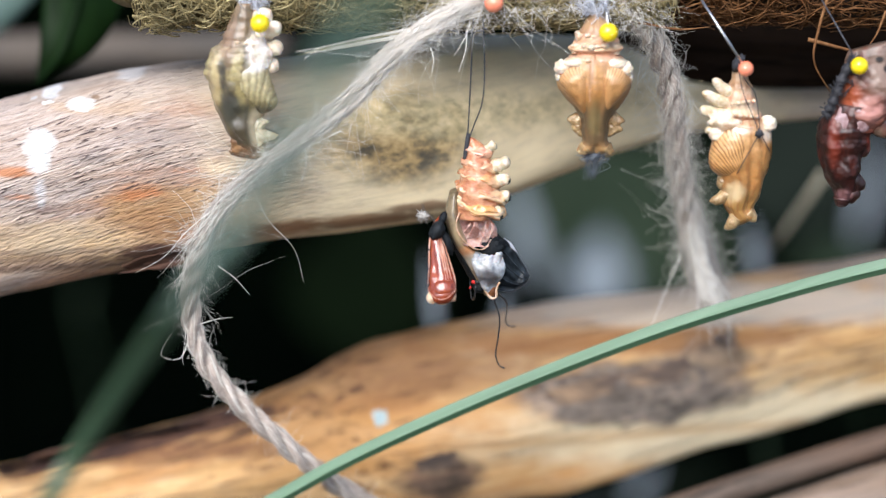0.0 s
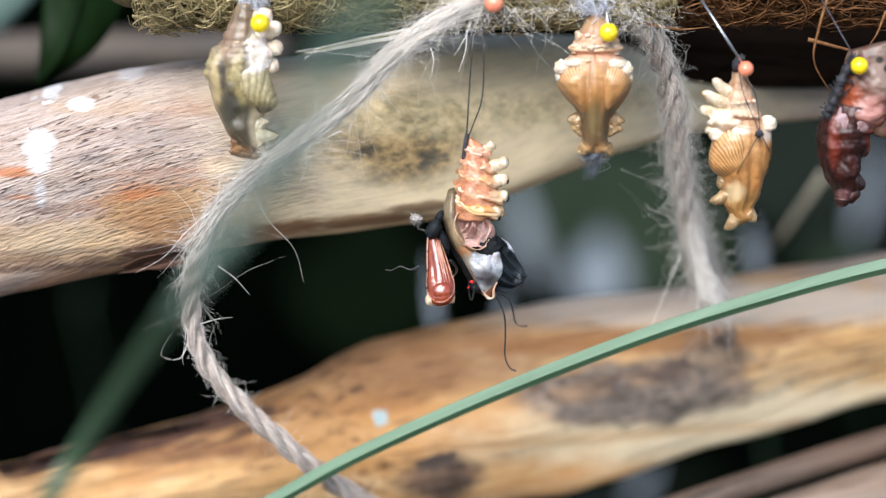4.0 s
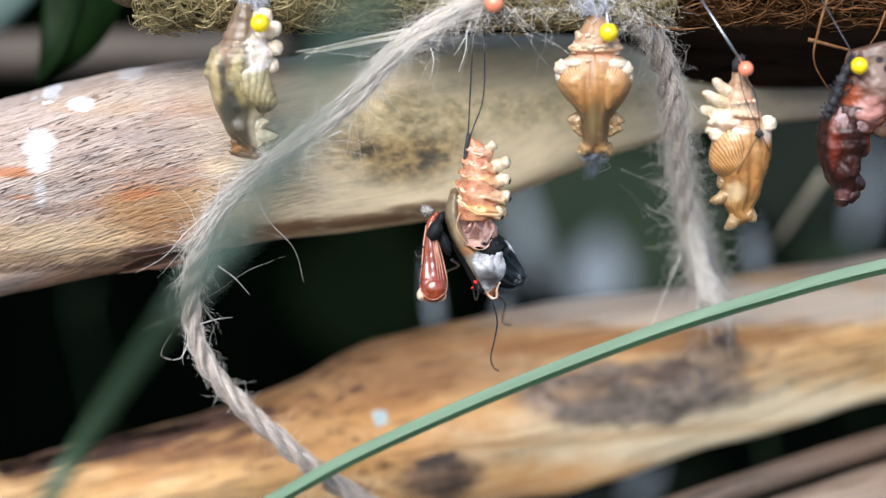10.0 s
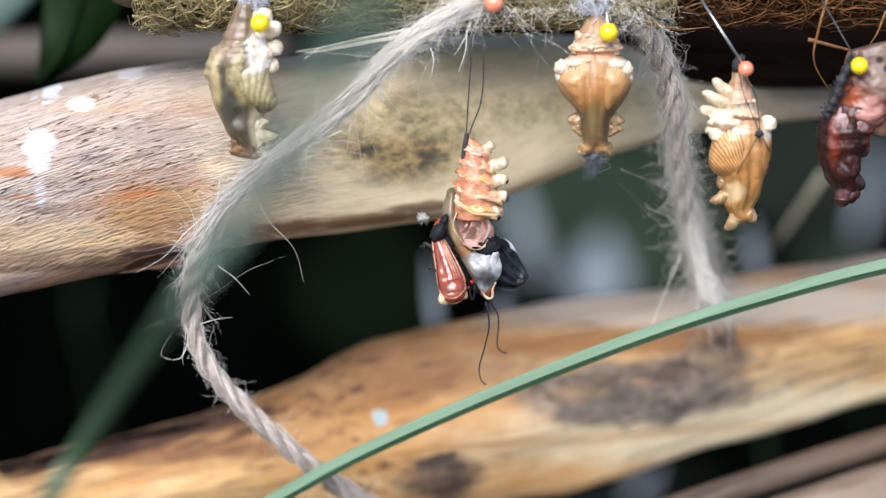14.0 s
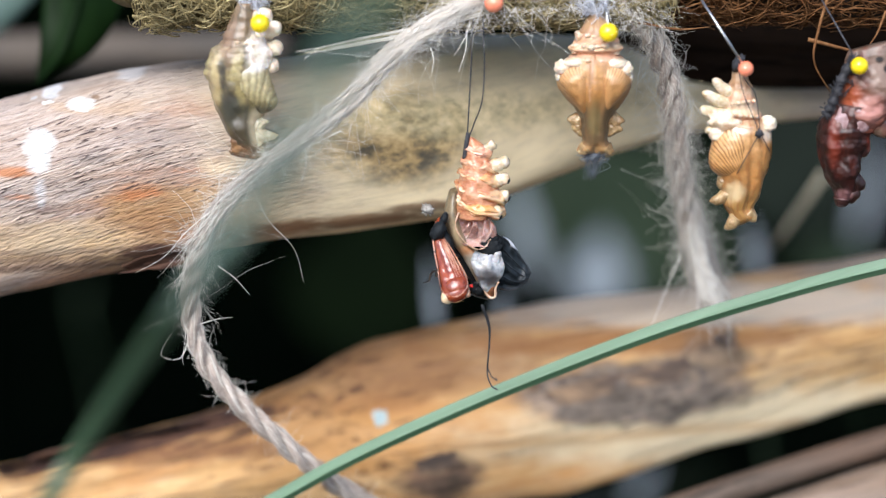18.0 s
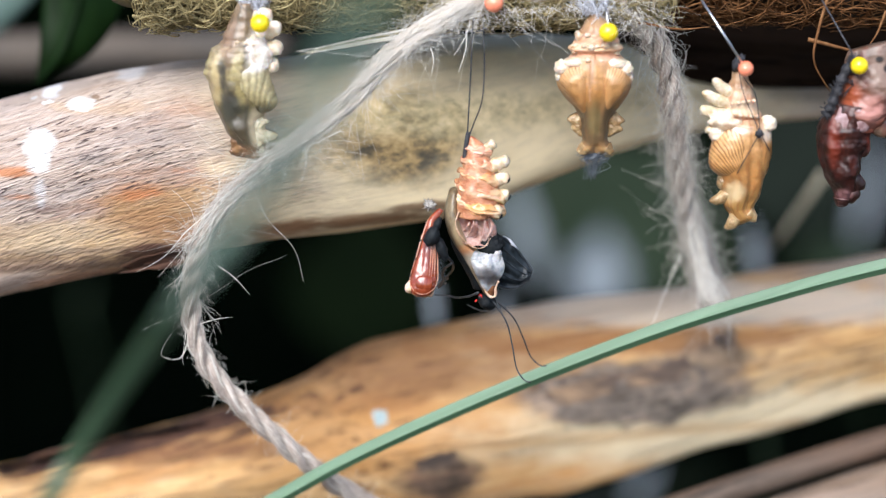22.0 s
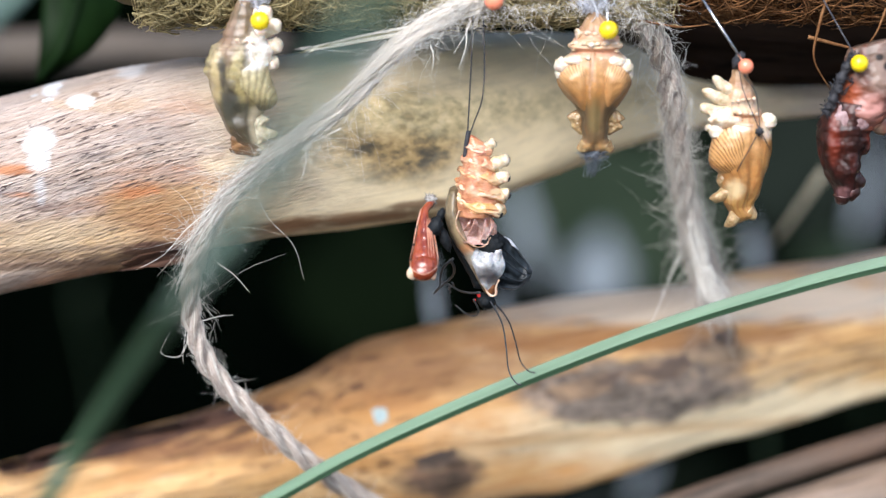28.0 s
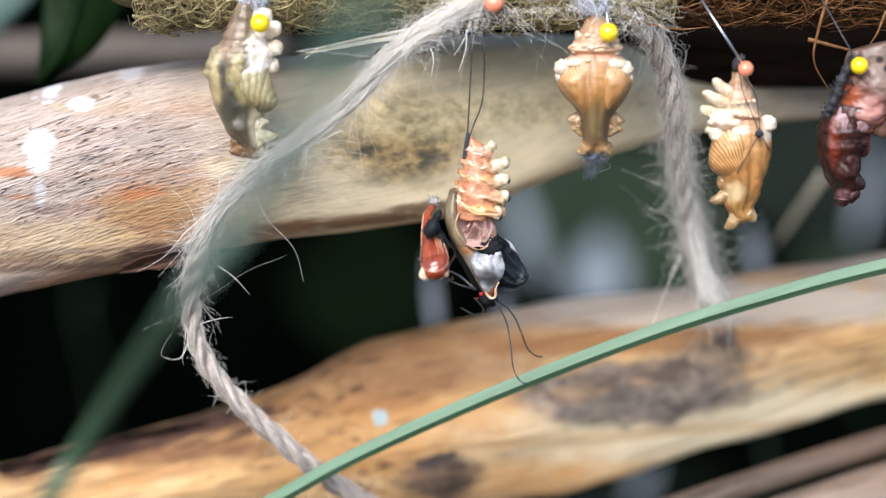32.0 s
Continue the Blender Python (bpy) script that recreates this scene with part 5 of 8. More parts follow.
tan = thing("pupa", (31.53, 0, 50.04), "orange-tan pupa seen from its back with ribbed wing cases", "pupa", PUPAE)
part("abdomen", Build().shell([((30.59, 0, 50.04), (32.71, 0, 50.04), 1.4), ((29.44, 0, 48.27), (34.62, 0, 48.27), 2.6), ((28.4, 0, 46.14), (36.3, 0, 46.14), 3.6), ((27.94, 0, 45.08), (36.66, 0, 45.08), 4.0), ((27.36, 0, 44.01), (36.68, 0, 44.01), 4.0), ((26.66, 0, 43.06), (37.05, 0, 43.06), 4.4), ((26.91, 0, 41.99), (36.95, 0, 41.99), 4.4), ((26.22, 0, 40.69), (37.55, 0, 40.69), 4.7), ((25.53, 0, 39.02), (38.29, 0, 39.02), 4.4)], 90, 80, 0.045, 4, (0.2, 1), 0.05,
                              [((31.31, 0, 48.98), 2.4, 1.2, -0.7), ((27.37, 0, 43.06), 1.2, 0.9, 0.7), ((36.34, 0, 43.06), 1.2, 0.9, 0.7), ((31.64, 0, 41.64), 6.0, 0.7, -0.4)]), M_BANDED, tan)
part("thorax", Build().shell([((26.45, 0, 41.16), (37.31, 0, 41.16), 4.5), ((24.81, 0, 39.97), (38.75, 0, 39.97), 5.1), ((24.11, 0, 38.79), (39.36, 0, 38.79), 5.5), ((23.77, 0, 37.0), (39.5, 0, 37.0), 5.8), ((23.91, 0, 34.97), (39.42, 0, 34.97), 5.9), ((25.11, 0, 33.06), (38.62, 0, 33.06), 5.6), ((26.91, 0, 31.03), (37.34, 0, 31.03), 5.0), ((28.24, 0, 28.99), (35.95, 0, 28.99), 4.3), ((28.74, 0, 26.23), (35.04, 0, 26.23), 3.6), ((29.36, 0, 23.82), (34.6, 0, 23.82), 3.2), ((28.67, 0, 22.26), (35.33, 0, 22.26), 2.6), ((28.21, 0, 21.05), (35.7, 0, 21.05), 1.6), ((29.88, 0, 20.57), (34.28, 0, 20.57), 0.7)], 100, 90, 0, 8, (0, 1), 0.03,
                             [((31.48, 0, 35.21), 0.9, 7.0, 0.7), ((29.92, 0, 27.43), 0.9, 3.5, 0.4), ((33.48, 0, 27.43), 0.9, 3.5, 0.4), ((31.59, 0, 26.83), 0.8, 4.0, 0.5), ((28.97, 0, 27.55), 0.8, 1.4, -0.5), ((35.14, 0, 27.55), 0.8, 1.4, -0.5), ((31.66, 0, 21.29), 0.7, 1.2, -0.9), ((29.99, 0, 21.53), 1.2, 1.0, 0.5), ((33.79, 0, 21.53), 1.2, 1.0, 0.5)]), M_TAN, tan)
part("wing_case", Build().shell([((26.33, -2.15, 40.33), (30.53, -2.55, 40.62), 1.2), ((24.48, -1.95, 37.69), (30.8, -2.55, 37.78), 4.0), ((24.28, -1.75, 35.29), (30.86, -2.35, 34.43), 4.3), ((26.21, -1.35, 32.61), (30.92, -1.95, 31.27), 3.5), ((28.15, -0.95, 30.4), (30.63, -1.35, 28.79), 2.4), ((29.84, -0.75, 28.46), (30.54, -0.95, 28.01), 0.5)], 60, 60, 0, 8, (0, 1), 0.06,
                                [((27.46, 0, 35.21), 0.8, 4.0, -0.12), ((28.88, 0, 35.21), 0.8, 5.0, 0.12), ((26.03, 0, 36.4), 1.0, 3.0, 0.12)]), M_TANWING, tan)
part("wing_case", Build().shell([((32.65, -2.55, 40.62), (36.79, -2.15, 40.33), 1.2), ((32.22, -2.55, 37.78), (38.61, -1.95, 37.69), 4.0), ((32.27, -2.35, 34.43), (39.01, -1.75, 35.29), 4.3), ((32.33, -1.95, 31.27), (37.19, -1.35, 32.61), 3.5), ((32.64, -1.35, 28.79), (35.24, -0.95, 30.4), 2.4), ((32.79, -0.95, 28.01), (33.63, -0.75, 28.46), 0.5)], 60, 60, 0, 8, (0, 1), 0.06,
                                [((35.98, 0, 35.21), 0.8, 4.0, -0.12), ((34.32, 0, 35.21), 0.8, 5.0, 0.12), ((37.38, 0, 36.4), 1.0, 3.0, 0.12)]), M_TANWING_B, tan)
part("median_ridge", Build().tube([(31.14, -4.4, 41.99), (31.12, -5.5, 38.37), (31.17, -5.6, 34.25), (31.28, -4.4, 30.51), (31.36, -3.6, 28.01)], lambda t: 0.3 + 0.75 * math.sin(math.pi * (0.08 + 0.84 * t)), 12, 30, 0.6), M_TAN, tan, "pinkish grey ridge along the back")
for c, r in (((24.9, -2.6, 39.3), (1.7, 1.6, 1.55)), ((38.0, -2.6, 38.9), (1.65, 1.6, 1.6)), ((27.2, -3.4, 40.3), (2.2, 1.5, 1.0)), ((35.7, -3.4, 40.1), (2.3, 1.5, 1.0)), ((24.3, -1.4, 37.4), (0.9, 1.3, 1.3)), ((38.9, -1.4, 37.0), (0.9, 1.3, 1.3))):
    part("shoulder_knob", Build().blob(c, r, (0, 0, 0), 0.25, 0.5, 24, 18), M_KNOB, tan, "rounded creamy shoulder knob")
lobes(tan, [((30.16, -1, 22.19), (28.39, -1, 20.98)), ((34.2, -1, 22.19), (36, -1, 20.86))], 1.5, 0.55, M_LOBEDULL)
part("frill", Build().sheet([(29.39, -0.6, 29.32), (29.17, -0.8, 26.96), (29.69, -0.6, 24.04)], [(27.74, -0.4, 29.29), (26.08, -0.6, 28.0), (26.81, -0.6, 26.81), (27.06, -0.6, 25.73), (28.75, -0.4, 24.13)], 0.7, 34, 14, 0.3, 0.6, 1.0), M_LOBEDULL, tan, "translucent honey-coloured flange")
part("frill", Build().sheet([(34.84, -0.6, 29.44), (34.62, -0.8, 26.96), (34.08, -0.6, 24.04)], [(36.51, -0.4, 29.29), (37.22, -0.6, 28.72), (38.3, -0.6, 27.53), (37.37, -0.6, 26.69), (37.74, -0.6, 25.6), (35.16, -0.4, 24.13)], 0.7, 34, 14, 0.3, 0.6, 1.0), M_LOBEDULL, tan, "translucent honey-coloured flange")
lobes(tan, [((28.43, -1.6, 46.1), (27.71, -2, 45.56)), ((27.5, -2, 43.32), (26.9, -2.4, 42.9)), ((35.5, -2, 43.09), (36.54, -2.4, 42.67))], 1.0, 0.8, M_PALE)
for n, mid_at, wide, deep, r in ((5, (31.38, -3.4, 45.86), 1.35, 0.26, 0.46), (6, (31.36, -4.3, 43.74), 1.42, 0.24, 0.62), (4, (31.37, -4.7, 40.85), 2.6, 0.3, 0.5)):
    for i in range(n):
        k = i - (n - 1) / 2
        c = Vector(mid_at) + Vector((k * wide, deep * k * k * wide - 0.15, 0.12 * math.sin(i * 2.3)))
        g = r * (1 + 0.25 * math.sin(i * 3.7 + n))
        part("white_tubercle", Build().blob(c, (g * 1.25, g, g * 0.8), (0, 0, 0), 0.3, 1.0, 14, 10), M_PALE, tan)
silk(tan, (30.71, 1, 54.52), (30.83, 0, 50.16), 1.7, 110, 62, M_SILK)
silk(tan, (31.9, 0, 20.57), (31.8, 2, 19.01), 1.3, 130, 63, M_MOULD, "mould_fuzz", (0.025, 0.06))
silk(tan, (31.91, 0, 20.08), (31.67, 3, 15.18), 1.0, 70, 64, M_MOULD, "mould_hair", (0.015, 0.035))

gold = thing("pupa", (62.43, 0, 37.83), "golden tan pupa with pale finger-like lobes tied by black thread", "pupa", PUPAE)
part("abdomen", Build().shell([((60.76, 0, 38.31), (63.37, 0, 37.83), 1.6), ((59.89, 0, 35.21), (64.63, 0, 34.97), 3.2), ((58.79, 0, 31.63), (65.91, 0, 31.15), 4.4), ((57.91, 0, 28.27), (67.19, 0, 27.55), 5.0), ((57.96, 0, 26.11), (67.95, 0, 25.63), 5.2)], 90, 80, 0.05, 5, (0, 1), 0.06), M_BANDED, gold)
part("thorax", Build().shell([((58.38, 0, 28.63), (67.41, 0, 28.27), 4.8), ((57.03, 0, 25.39), (68.91, 0, 25.39), 5.6), ((56.4, 0, 21.77), (69.23, 0, 22.26), 5.8), ((56.23, 0, 18.39), (68.86, 0, 18.63), 5.4), ((58.2, 0, 15.73), (67.99, 0, 15.24), 4.8), ((59, 0, 12.33), (66.89, 0, 11.85), 4.0),
                              ((59.31, 0, 9.17), (65.76, 0, 9.17), 3.4), ((60.55, 0, 6.97), (66.3, 0, 6.97), 2.8), ((59.89, 0, 4.78), (63.7, 0, 5.51), 1.2)], 100, 90, 0, 8, (0, 1), 0.035,
                             [((66.24, 0, 18.39), 0.8, 8.0, 0.5), ((64.6, 0, 17.18), 0.7, 7.0, -0.4), ((67.67, 0, 18.39), 0.7, 7.0, -0.3), ((58.72, 0, 14.03), 1.4, 1.2, 0.5), ((59.56, 0, 8.44), 1.6, 1.0, -0.7), ((61.65, 0, 11.12), 1.2, 2.5, 0.5), ((64.07, 0, 9.9), 1.0, 2.5, -0.5)]), M_GOLD, gold)
part("wing_case", Build().shell([((58.8, -2.35, 27.31), (63.69, -2.75, 28.09), 1.6), ((56.54, -2.15, 23.69), (64.47, -2.95, 24.3), 3.6), ((55.73, -1.55, 19.99), (64.15, -2.55, 19.92), 3.9), ((56.3, -1.15, 17.51), (63.11, -1.95, 16.93), 3.2), ((58.29, -0.75, 15.74), (61.8, -1.35, 15.37), 1.0)], 60, 60, 0, 8, (0, 1), 0.06,
                                [((59.04, 0, 20.81), 0.7, 4.0, 0.12), ((60.94, 0, 20.81), 0.7, 4.0, -0.12), ((62.35, 0, 21.77), 0.8, 4.0, 0.12)]), M_GOLDWING, gold)
part("wing_case", Build().shell([((65.2, -2.8, 27.28), (67.18, -2.2, 26.7), 1.4), ((65, -3.2, 23.76), (68.88, -1.6, 23.49), 2.6), ((65.16, -2.8, 19.49), (68.66, -1.4, 19.24), 2.6), ((65.8, -2.2, 15.77), (67.6, -1.2, 15.58), 1.2)], 60, 50, 0, 8, (0, 1), 0.06), M_GOLD, gold)
lobes(gold, [((60.53, -1, 33.21), (56.33, -2, 36.69)), ((59.81, -1.5, 31.38), (54.11, -2.4, 34.01)), ((59.39, -1.5, 28.99), (53.59, -2.4, 30.56)), ((58.97, -1.5, 26.83), (54.9, -2.4, 25.78))], 1.6, 1.0, M_LOBECREAM)
for c, r in (((68.0, -1.9, 27.2), (1.9, 1.7, 1.8)), ((57.4, -2.8, 25.3), (1.7, 1.5, 1.9))):
    part("shoulder_knob", Build().blob(c, r, (0, 0, 0), 0.25, 0.5, 24, 18), M_KNOB, gold, "rounded creamy shoulder knob")
lobes(gold, [((60.32, -1, 12.03), (56.28, -1.2, 10.5)), ((62.11, -1, 7.17), (59.67, -1, 4.49)), ((64.24, -1, 8.15), (66.42, -1, 6.69)), ((59.3, -1, 15.19), (57.64, -1.2, 14.01))], 1.7, 0.7, M_LOBEDULL)
part("pale_saddle", Build().blob((59.5, -3.4, 27.8), (4.2, 1.8, 2.2), (0, 8, 0), 0.45), M_PALE, gold, "whitish waxy patch on the back")
for i in range(5):
    part("white_tubercle", Build().blob(Vector((60.16, -4.6, 31.85)) + Vector((i * 1.15, 0.12 * (i - 1.5) ** 2 - 0.2, 0.14 * i)), (0.5, 0.42, 0.36), (0, 0, 0), 0.3, 1.0, 12, 8), M_PALE, gold)
for i in range(5):
    part("white_tubercle", Build().blob(Vector((60.6, -5.3, 29.58)) + Vector((i * 1.2, 0.12 * (i - 1.5) ** 2 - 0.2, -0.1 * i)), (0.45, 0.38, 0.34), (0, 0, 0), 0.3, 1.0, 12, 8), M_PALE, gold)
th = Build()
for path in ([(60.95, -5, 40.89), (62.63, -4.5, 37.05), (64.8, -4.6, 34.1), (65.51, -5.4, 30.31), (65.82, -6.6, 26.23)], [(61.2, -4, 40.28), (62.13, -5.2, 34.78), (64.03, -6, 30.17), (65.58, -6.6, 26.47)], [(65.71, -6.6, 25.99), (64.07, -7.2, 23), (61.29, -6, 17.3)], [(65.82, -6.6, 25.99), (66.96, -6.4, 24.06), (68.21, -4.4, 21.81)]):
    th.tube(path, 0.11, 5, 16)
part("thread", th, M_THREAD, gold, "thin black sewing thread")
part("knot", Build().blob((65.68, -6.8, 25.91), (0.85, 0.7, 0.8), (0, 0, 0), 0.6, 1.4, 14, 10), M_THREAD, gold)
part("thread_wrap", Build().blob((61.61, -1.5, 39.94), (1.2, 1.4, 1.9), (0, 25, 0), 0.5, 1.2, 14, 10), M_THREAD, gold)

rose = thing("pupa", (85.98, 0, 40.57), "dark wine-red glossy pupa with a black thread along its edge", "pupa", PUPAE)
part("abdomen", Build().shell([((84.51, 0, 42.11), (94.44, 0, 44.72), 2.4), ((83.93, 0, 38.19), (95.49, 0, 38.79), 3.8), ((82.89, 0, 34.02), (94.99, 0, 33.42), 4.8), ((81.84, 0, 29.83), (93.27, 0, 28.63), 5.2), ((80.6, 0, 26.5), (91.2, 0, 25.2), 4.6)], 70, 64, 0.04, 3, (0, 1), 0.12), M_ROSEPALE, rose)
part("thorax", Build().shell([((81.78, 0, 31.63), (92.72, 0, 30.67), 5.0), ((79.3, 0, 27.43), (90.25, 0, 26.83), 5.4), ((78.72, 0, 23.22), (88.72, 0, 22.98), 5.4), ((79.57, 0, 19), (88.36, 0, 19.6), 4.8), ((80.87, 0, 15.37), (87.29, 0, 15.97), 4.0), ((82.4, 0, 12.33), (87.41, 0, 12.57), 3.2), ((83.19, 0, 10.14), (86.53, 0, 10.39), 2.0)], 80, 70, 0, 8, (0, 1), 0.1,
                             [((89.21, 0, 22.62), 1.6, 2.2, 0.9), ((88.84, 0, 19.36), 1.2, 1.2, -0.7), ((87.97, 0, 17.18), 1.2, 1.0, 0.6), ((83.48, 0, 23.22), 0.9, 5.0, -0.7), ((81.14, 0, 22.01), 1.4, 6.0, 0.5), ((85.34, 0, 17.18), 1.6, 2.6, 0.7), ((82.84, 0, 13.55), 1.2, 1.2, -0.6)]), M_ROSE, rose)
part("pale_saddle", Build().blob((85.4, -3.4, 28.0), (4.6, 1.9, 3.3), (0, -24, 0), 0.25, 0.3, 30, 22), M_ROSEWAX, rose, "pinkish waxy patch")
lobes(rose, [((87.86, -1, 22.43), (89.51, -1.4, 20.81)), ((86.44, -1, 15.19), (89.05, -1.4, 13.81)), ((86.06, -1, 12.52), (87.32, -1, 10.58)), ((84.19, -1, 11.31), (84.02, -1, 9.36))], 1.9, 1.0, M_ROSE)
lobes(rose, [((89.06, -1, 28.79), (91.45, -1.2, 27.26)), ((91.03, -1, 26.75), (93.42, -1.2, 25.34))], 2.2, 1.2, M_ROSEPALE)
part("thread", Build().tube([(85.46, -3, 41.56), (82.97, -3.4, 36.89), (81.28, -3.2, 32.11), (80.08, -2.4, 29.01)], lambda t: 1.0 + 0.2 * math.sin(40 * t), 8, 40), M_THREAD, rose, "band of matted black thread")
qt = random.Random(12)
nap = Build()
for i in range(90):
    t = qt.random()
    c = Vector((85.46, -3, 41.56)) * (1 - t) + Vector((80.05, -2.6, 29.04)) * t + Vector((qt.gauss(0, 0.8), -0.6 + qt.gauss(0, 0.5), qt.gauss(0, 0.6)))
    d = Vector((qt.gauss(0, 0.55), qt.gauss(0, 0.4), qt.gauss(0, 0.55)))
    nap.tube([c - d, c + Vector((0, -0.4, 0.2)), c + d], 0.13, 4, 6)
part("thread_nap", nap, M_THREAD, rose)

# ---------------------------------------------------------------- the empty husk and the butterfly leaving it
PIVOT = (8.46, 0, 52.75)
husk = thing("pupa_husk", PIVOT, "split orange-pink pupa husk hanging on black threads", "pupa", PUPAE)
th = Build()
th.tube([(6.46, 0, 52.75), (5.79, 0, 37.59), (5.11, -0.5, 24.51), (4.75, -1, 20.38)], 0.16, 5, 30)
th.tube([(8.35, -0.5, 49.51), (8.62, -0.5, 38.85), (8.17, -0.5, 31.7), (6.41, -0.5, 26.67), (5.22, -1, 23.39)], 0.15, 5, 30)
part("thread", th, M_THREAD, husk, "two thin black threads")
part("thread_wrap", Build().tube([(5.34, -0.6, 25), (4.87, -1, 22.43), (4.52, -1, 19.53)], 0.5, 8, 14), M_THREAD, husk)
core = Build().shell([((5.35, 0, 24.06), (6.42, 0, 23.94), 0.7), ((5, 0, 22.26), (8.8, 0, 22.01), 2.0), ((4.29, 0, 19.6), (10, 0, 19.12), 3.2), ((3.58, 0, 15.97), (11.21, 0, 15.49), 4.2), ((2.63, 0, 11.72), (11.95, 0, 11.12), 4.9), ((2.39, 0, 6.97), (10.77, 0, 6.97), 4.6)], 70, 60, 0.02, 6, (0.1, 1), 0.1)
part("core", core, M_HUSKCORE, husk, "pink-orange wrinkled skin between the folds")
FOLDS = [((5.12, 0.4, 21.46), (9.28, 0, 20.81), 2.0, 1.45), ((4.41, 0.6, 19.01), (10.25, 0, 17.67), 2.7, 1.55), ((3.7, 0.6, 16.47), (11.22, 0, 14.76), 3.2, 1.6), ((3.23, 0.6, 13.8), (12.19, 0, 11.24), 3.7, 1.7), ((2.99, 0.6, 10.76), (11.47, -0.6, 8.19), 4.0, 1.85)]
for i, (lft, rgt, d, fat) in enumerate(FOLDS):
    lft, rgt = Vector(lft), Vector(rgt)
    path = [lft + Vector((0, 1.0, 0)), lft * 0.9 + rgt * 0.1 + Vector((0, -d * 0.6, 0.15)), lft * 0.62 + rgt * 0.38 + Vector((0, -d, -0.3)), lft * 0.3 + rgt * 0.7 + Vector((0, -d * 0.95, 0.15)), rgt + Vector((-0.3, -d * 0.45, 0)), rgt + Vector((0.2, 0.8, 0.2))]
    girth = lambda t: fat * (0.56 + 0.44 * min(1.0, 1.25 * t) * math.sqrt(max(0.05, 1 - max(0.0, (t - 0.86) / 0.16) ** 2)) + 0.1 * noise.noise((t * 4, i * 3.1, 0)))
    b = Build().tube(path, girth, 40, 90, 0.86, Vector((0, 0, 1)), True)
    for k in range(len(b.v)):
        p = Vector(b.v[k])
        wr = 0.85 * abs(noise.noise(Vector((p.x * 0.3, p.y * 0.6, p.z * 1.25 + p.x * 0.25 + i * 5)))) + 0.22 * abs(noise.noise(Vector((p.x * 0.8, p.y, p.z * 2.6 - p.x * 0.4))))
        b.v[k] = tuple(p + Vector((0.4 * noise.noise(p * 0.7), 1.3 * wr - 0.3, 0.5 * noise.noise(p * 0.42 + Vector((3 + i, 0, 0))))))
    part("segment", b, M_HUSK, husk)
for base, tip, r in (((8.6, -1, 20.8), (11.1, -1.6, 22.8), 0.95), ((10.4, -1.4, 17.9), (14.1, -2, 18.9), 1.3), ((10.9, -1.6, 14.6), (14.0, -2, 15.3), 1.2), ((11.4, -1.6, 11.1), (14.1, -2, 11.6), 1.2), ((10.2, -2.4, 8.5), (12.3, -3, 7.7), 1.35)):
    finger = part("tubercle", Build().finger(base, tip, r * 1.1, r * 0.98, bend=(0, 0, 0.4)), M_LOBECREAM, husk, "pale translucent finger-like lobe")
    if tip[0] > 9 and tip[2] < 18:
        part("dark_tip", Build().blob(Vector(tip) * 0.95 + Vector(base) * 0.05 + Vector((-0.1, -0.3, -0.3)), (0.35, 0.5, 0.6), (0, 25, 0), 0.4, 1.2, 12, 8), M_BLACK, finger)
side = Build()
side.shell([((1.2, 1, 12.14), (3.35, 1, 12.63), 3.4), ((0.24, 1, 7.87), (3.35, 0, 7.46), 4.2), ((0.72, 1, 4.2), (4.55, 0, 3.31), 4.2), ((2.16, 1, 0.89), (6.24, 0, 0.37), 3.6), ((4.09, 1, -2.06), (8.17, 0.5, -1.46), 2.8), ((6.51, 1, -6.25), (8.2, 1, -6.5), 1.8), ((8.67, 0, -9.98), (9.88, 0, -10.22), 0.9)], 40, 30, 0, 8, (0, 1), 0.05)
part("side_wall", side, M_HUSKSIDE, husk, "olive-brown translucent side of the husk")
cup = Build()
rings = []
for i in range(9):
    t = i / 8
    ring = []
    for k in range(32):
        a = 2 * math.pi * k / 32
        c = Vector((6.42, -3.6, 5.27)) + Vector((0.4 * t, 3.2 * (1 - (1 - t) ** 2), -0.4 * t))
        q = 1 + 0.10 * math.sin(5 * a + 1) + 0.12 * noise.noise((math.cos(a) * 2, math.sin(a) * 2, t))
        ring.append(c + Vector((3.9 * math.cos(a) + 1.0 * math.sin(a) * -0.6, 0, 4.3 * math.sin(a))) * (1 - 0.9 * t ** 1.4) * q)
    rings.append(ring)
cup.grid(rings, True, False)
part("lining", cup, M_HUSKIN, husk, "pink wrinkled hollow inside of the husk")
rim = Build()
rim.tube([(3.33, -3.5, 8.64), (2.62, -3.8, 5.79), (4.05, -3.8, 2.88), (6.43, -3.6, 0.89), (8.59, -3.2, 0.8), (10.01, -3.2, 2.75)], lambda t: 0.15 - 0.04 * t + 0.05 * math.sin(25 * t), 8, 40)
part("torn_rim", rim, M_LIP, husk)
for a, c, e, w in (((4.77, -3, 2.71), (5.94, -4.6, 5.23), (6.53, -4, 7.04), 1.5), ((4.05, -3, 3.93), (4.99, -4, 5.59), (5.47, -3.4, 6.44), 1.0), ((7.63, -3, 1.73), (8.44, -4.2, 4.42), (8.8, -3.6, 7.21), 1.4), ((9.3, -3, 2.71), (9.99, -3.6, 5.27), (9.51, -3.4, 7.41), 1.2)):
    side_a = [a, c, e]
    side_b = [Vector(a) + Vector((w * 1.6, 1.0, 0)), Vector(c) + Vector((w, 1.2, -0.3)), Vector(e) + Vector((0.2, 0.3, 0))]
    part("torn_fold", Build().sheet(side_a, side_b, 0.2, 14, 8, 0.35, 0.7, 0.12), M_HUSKIN, husk)
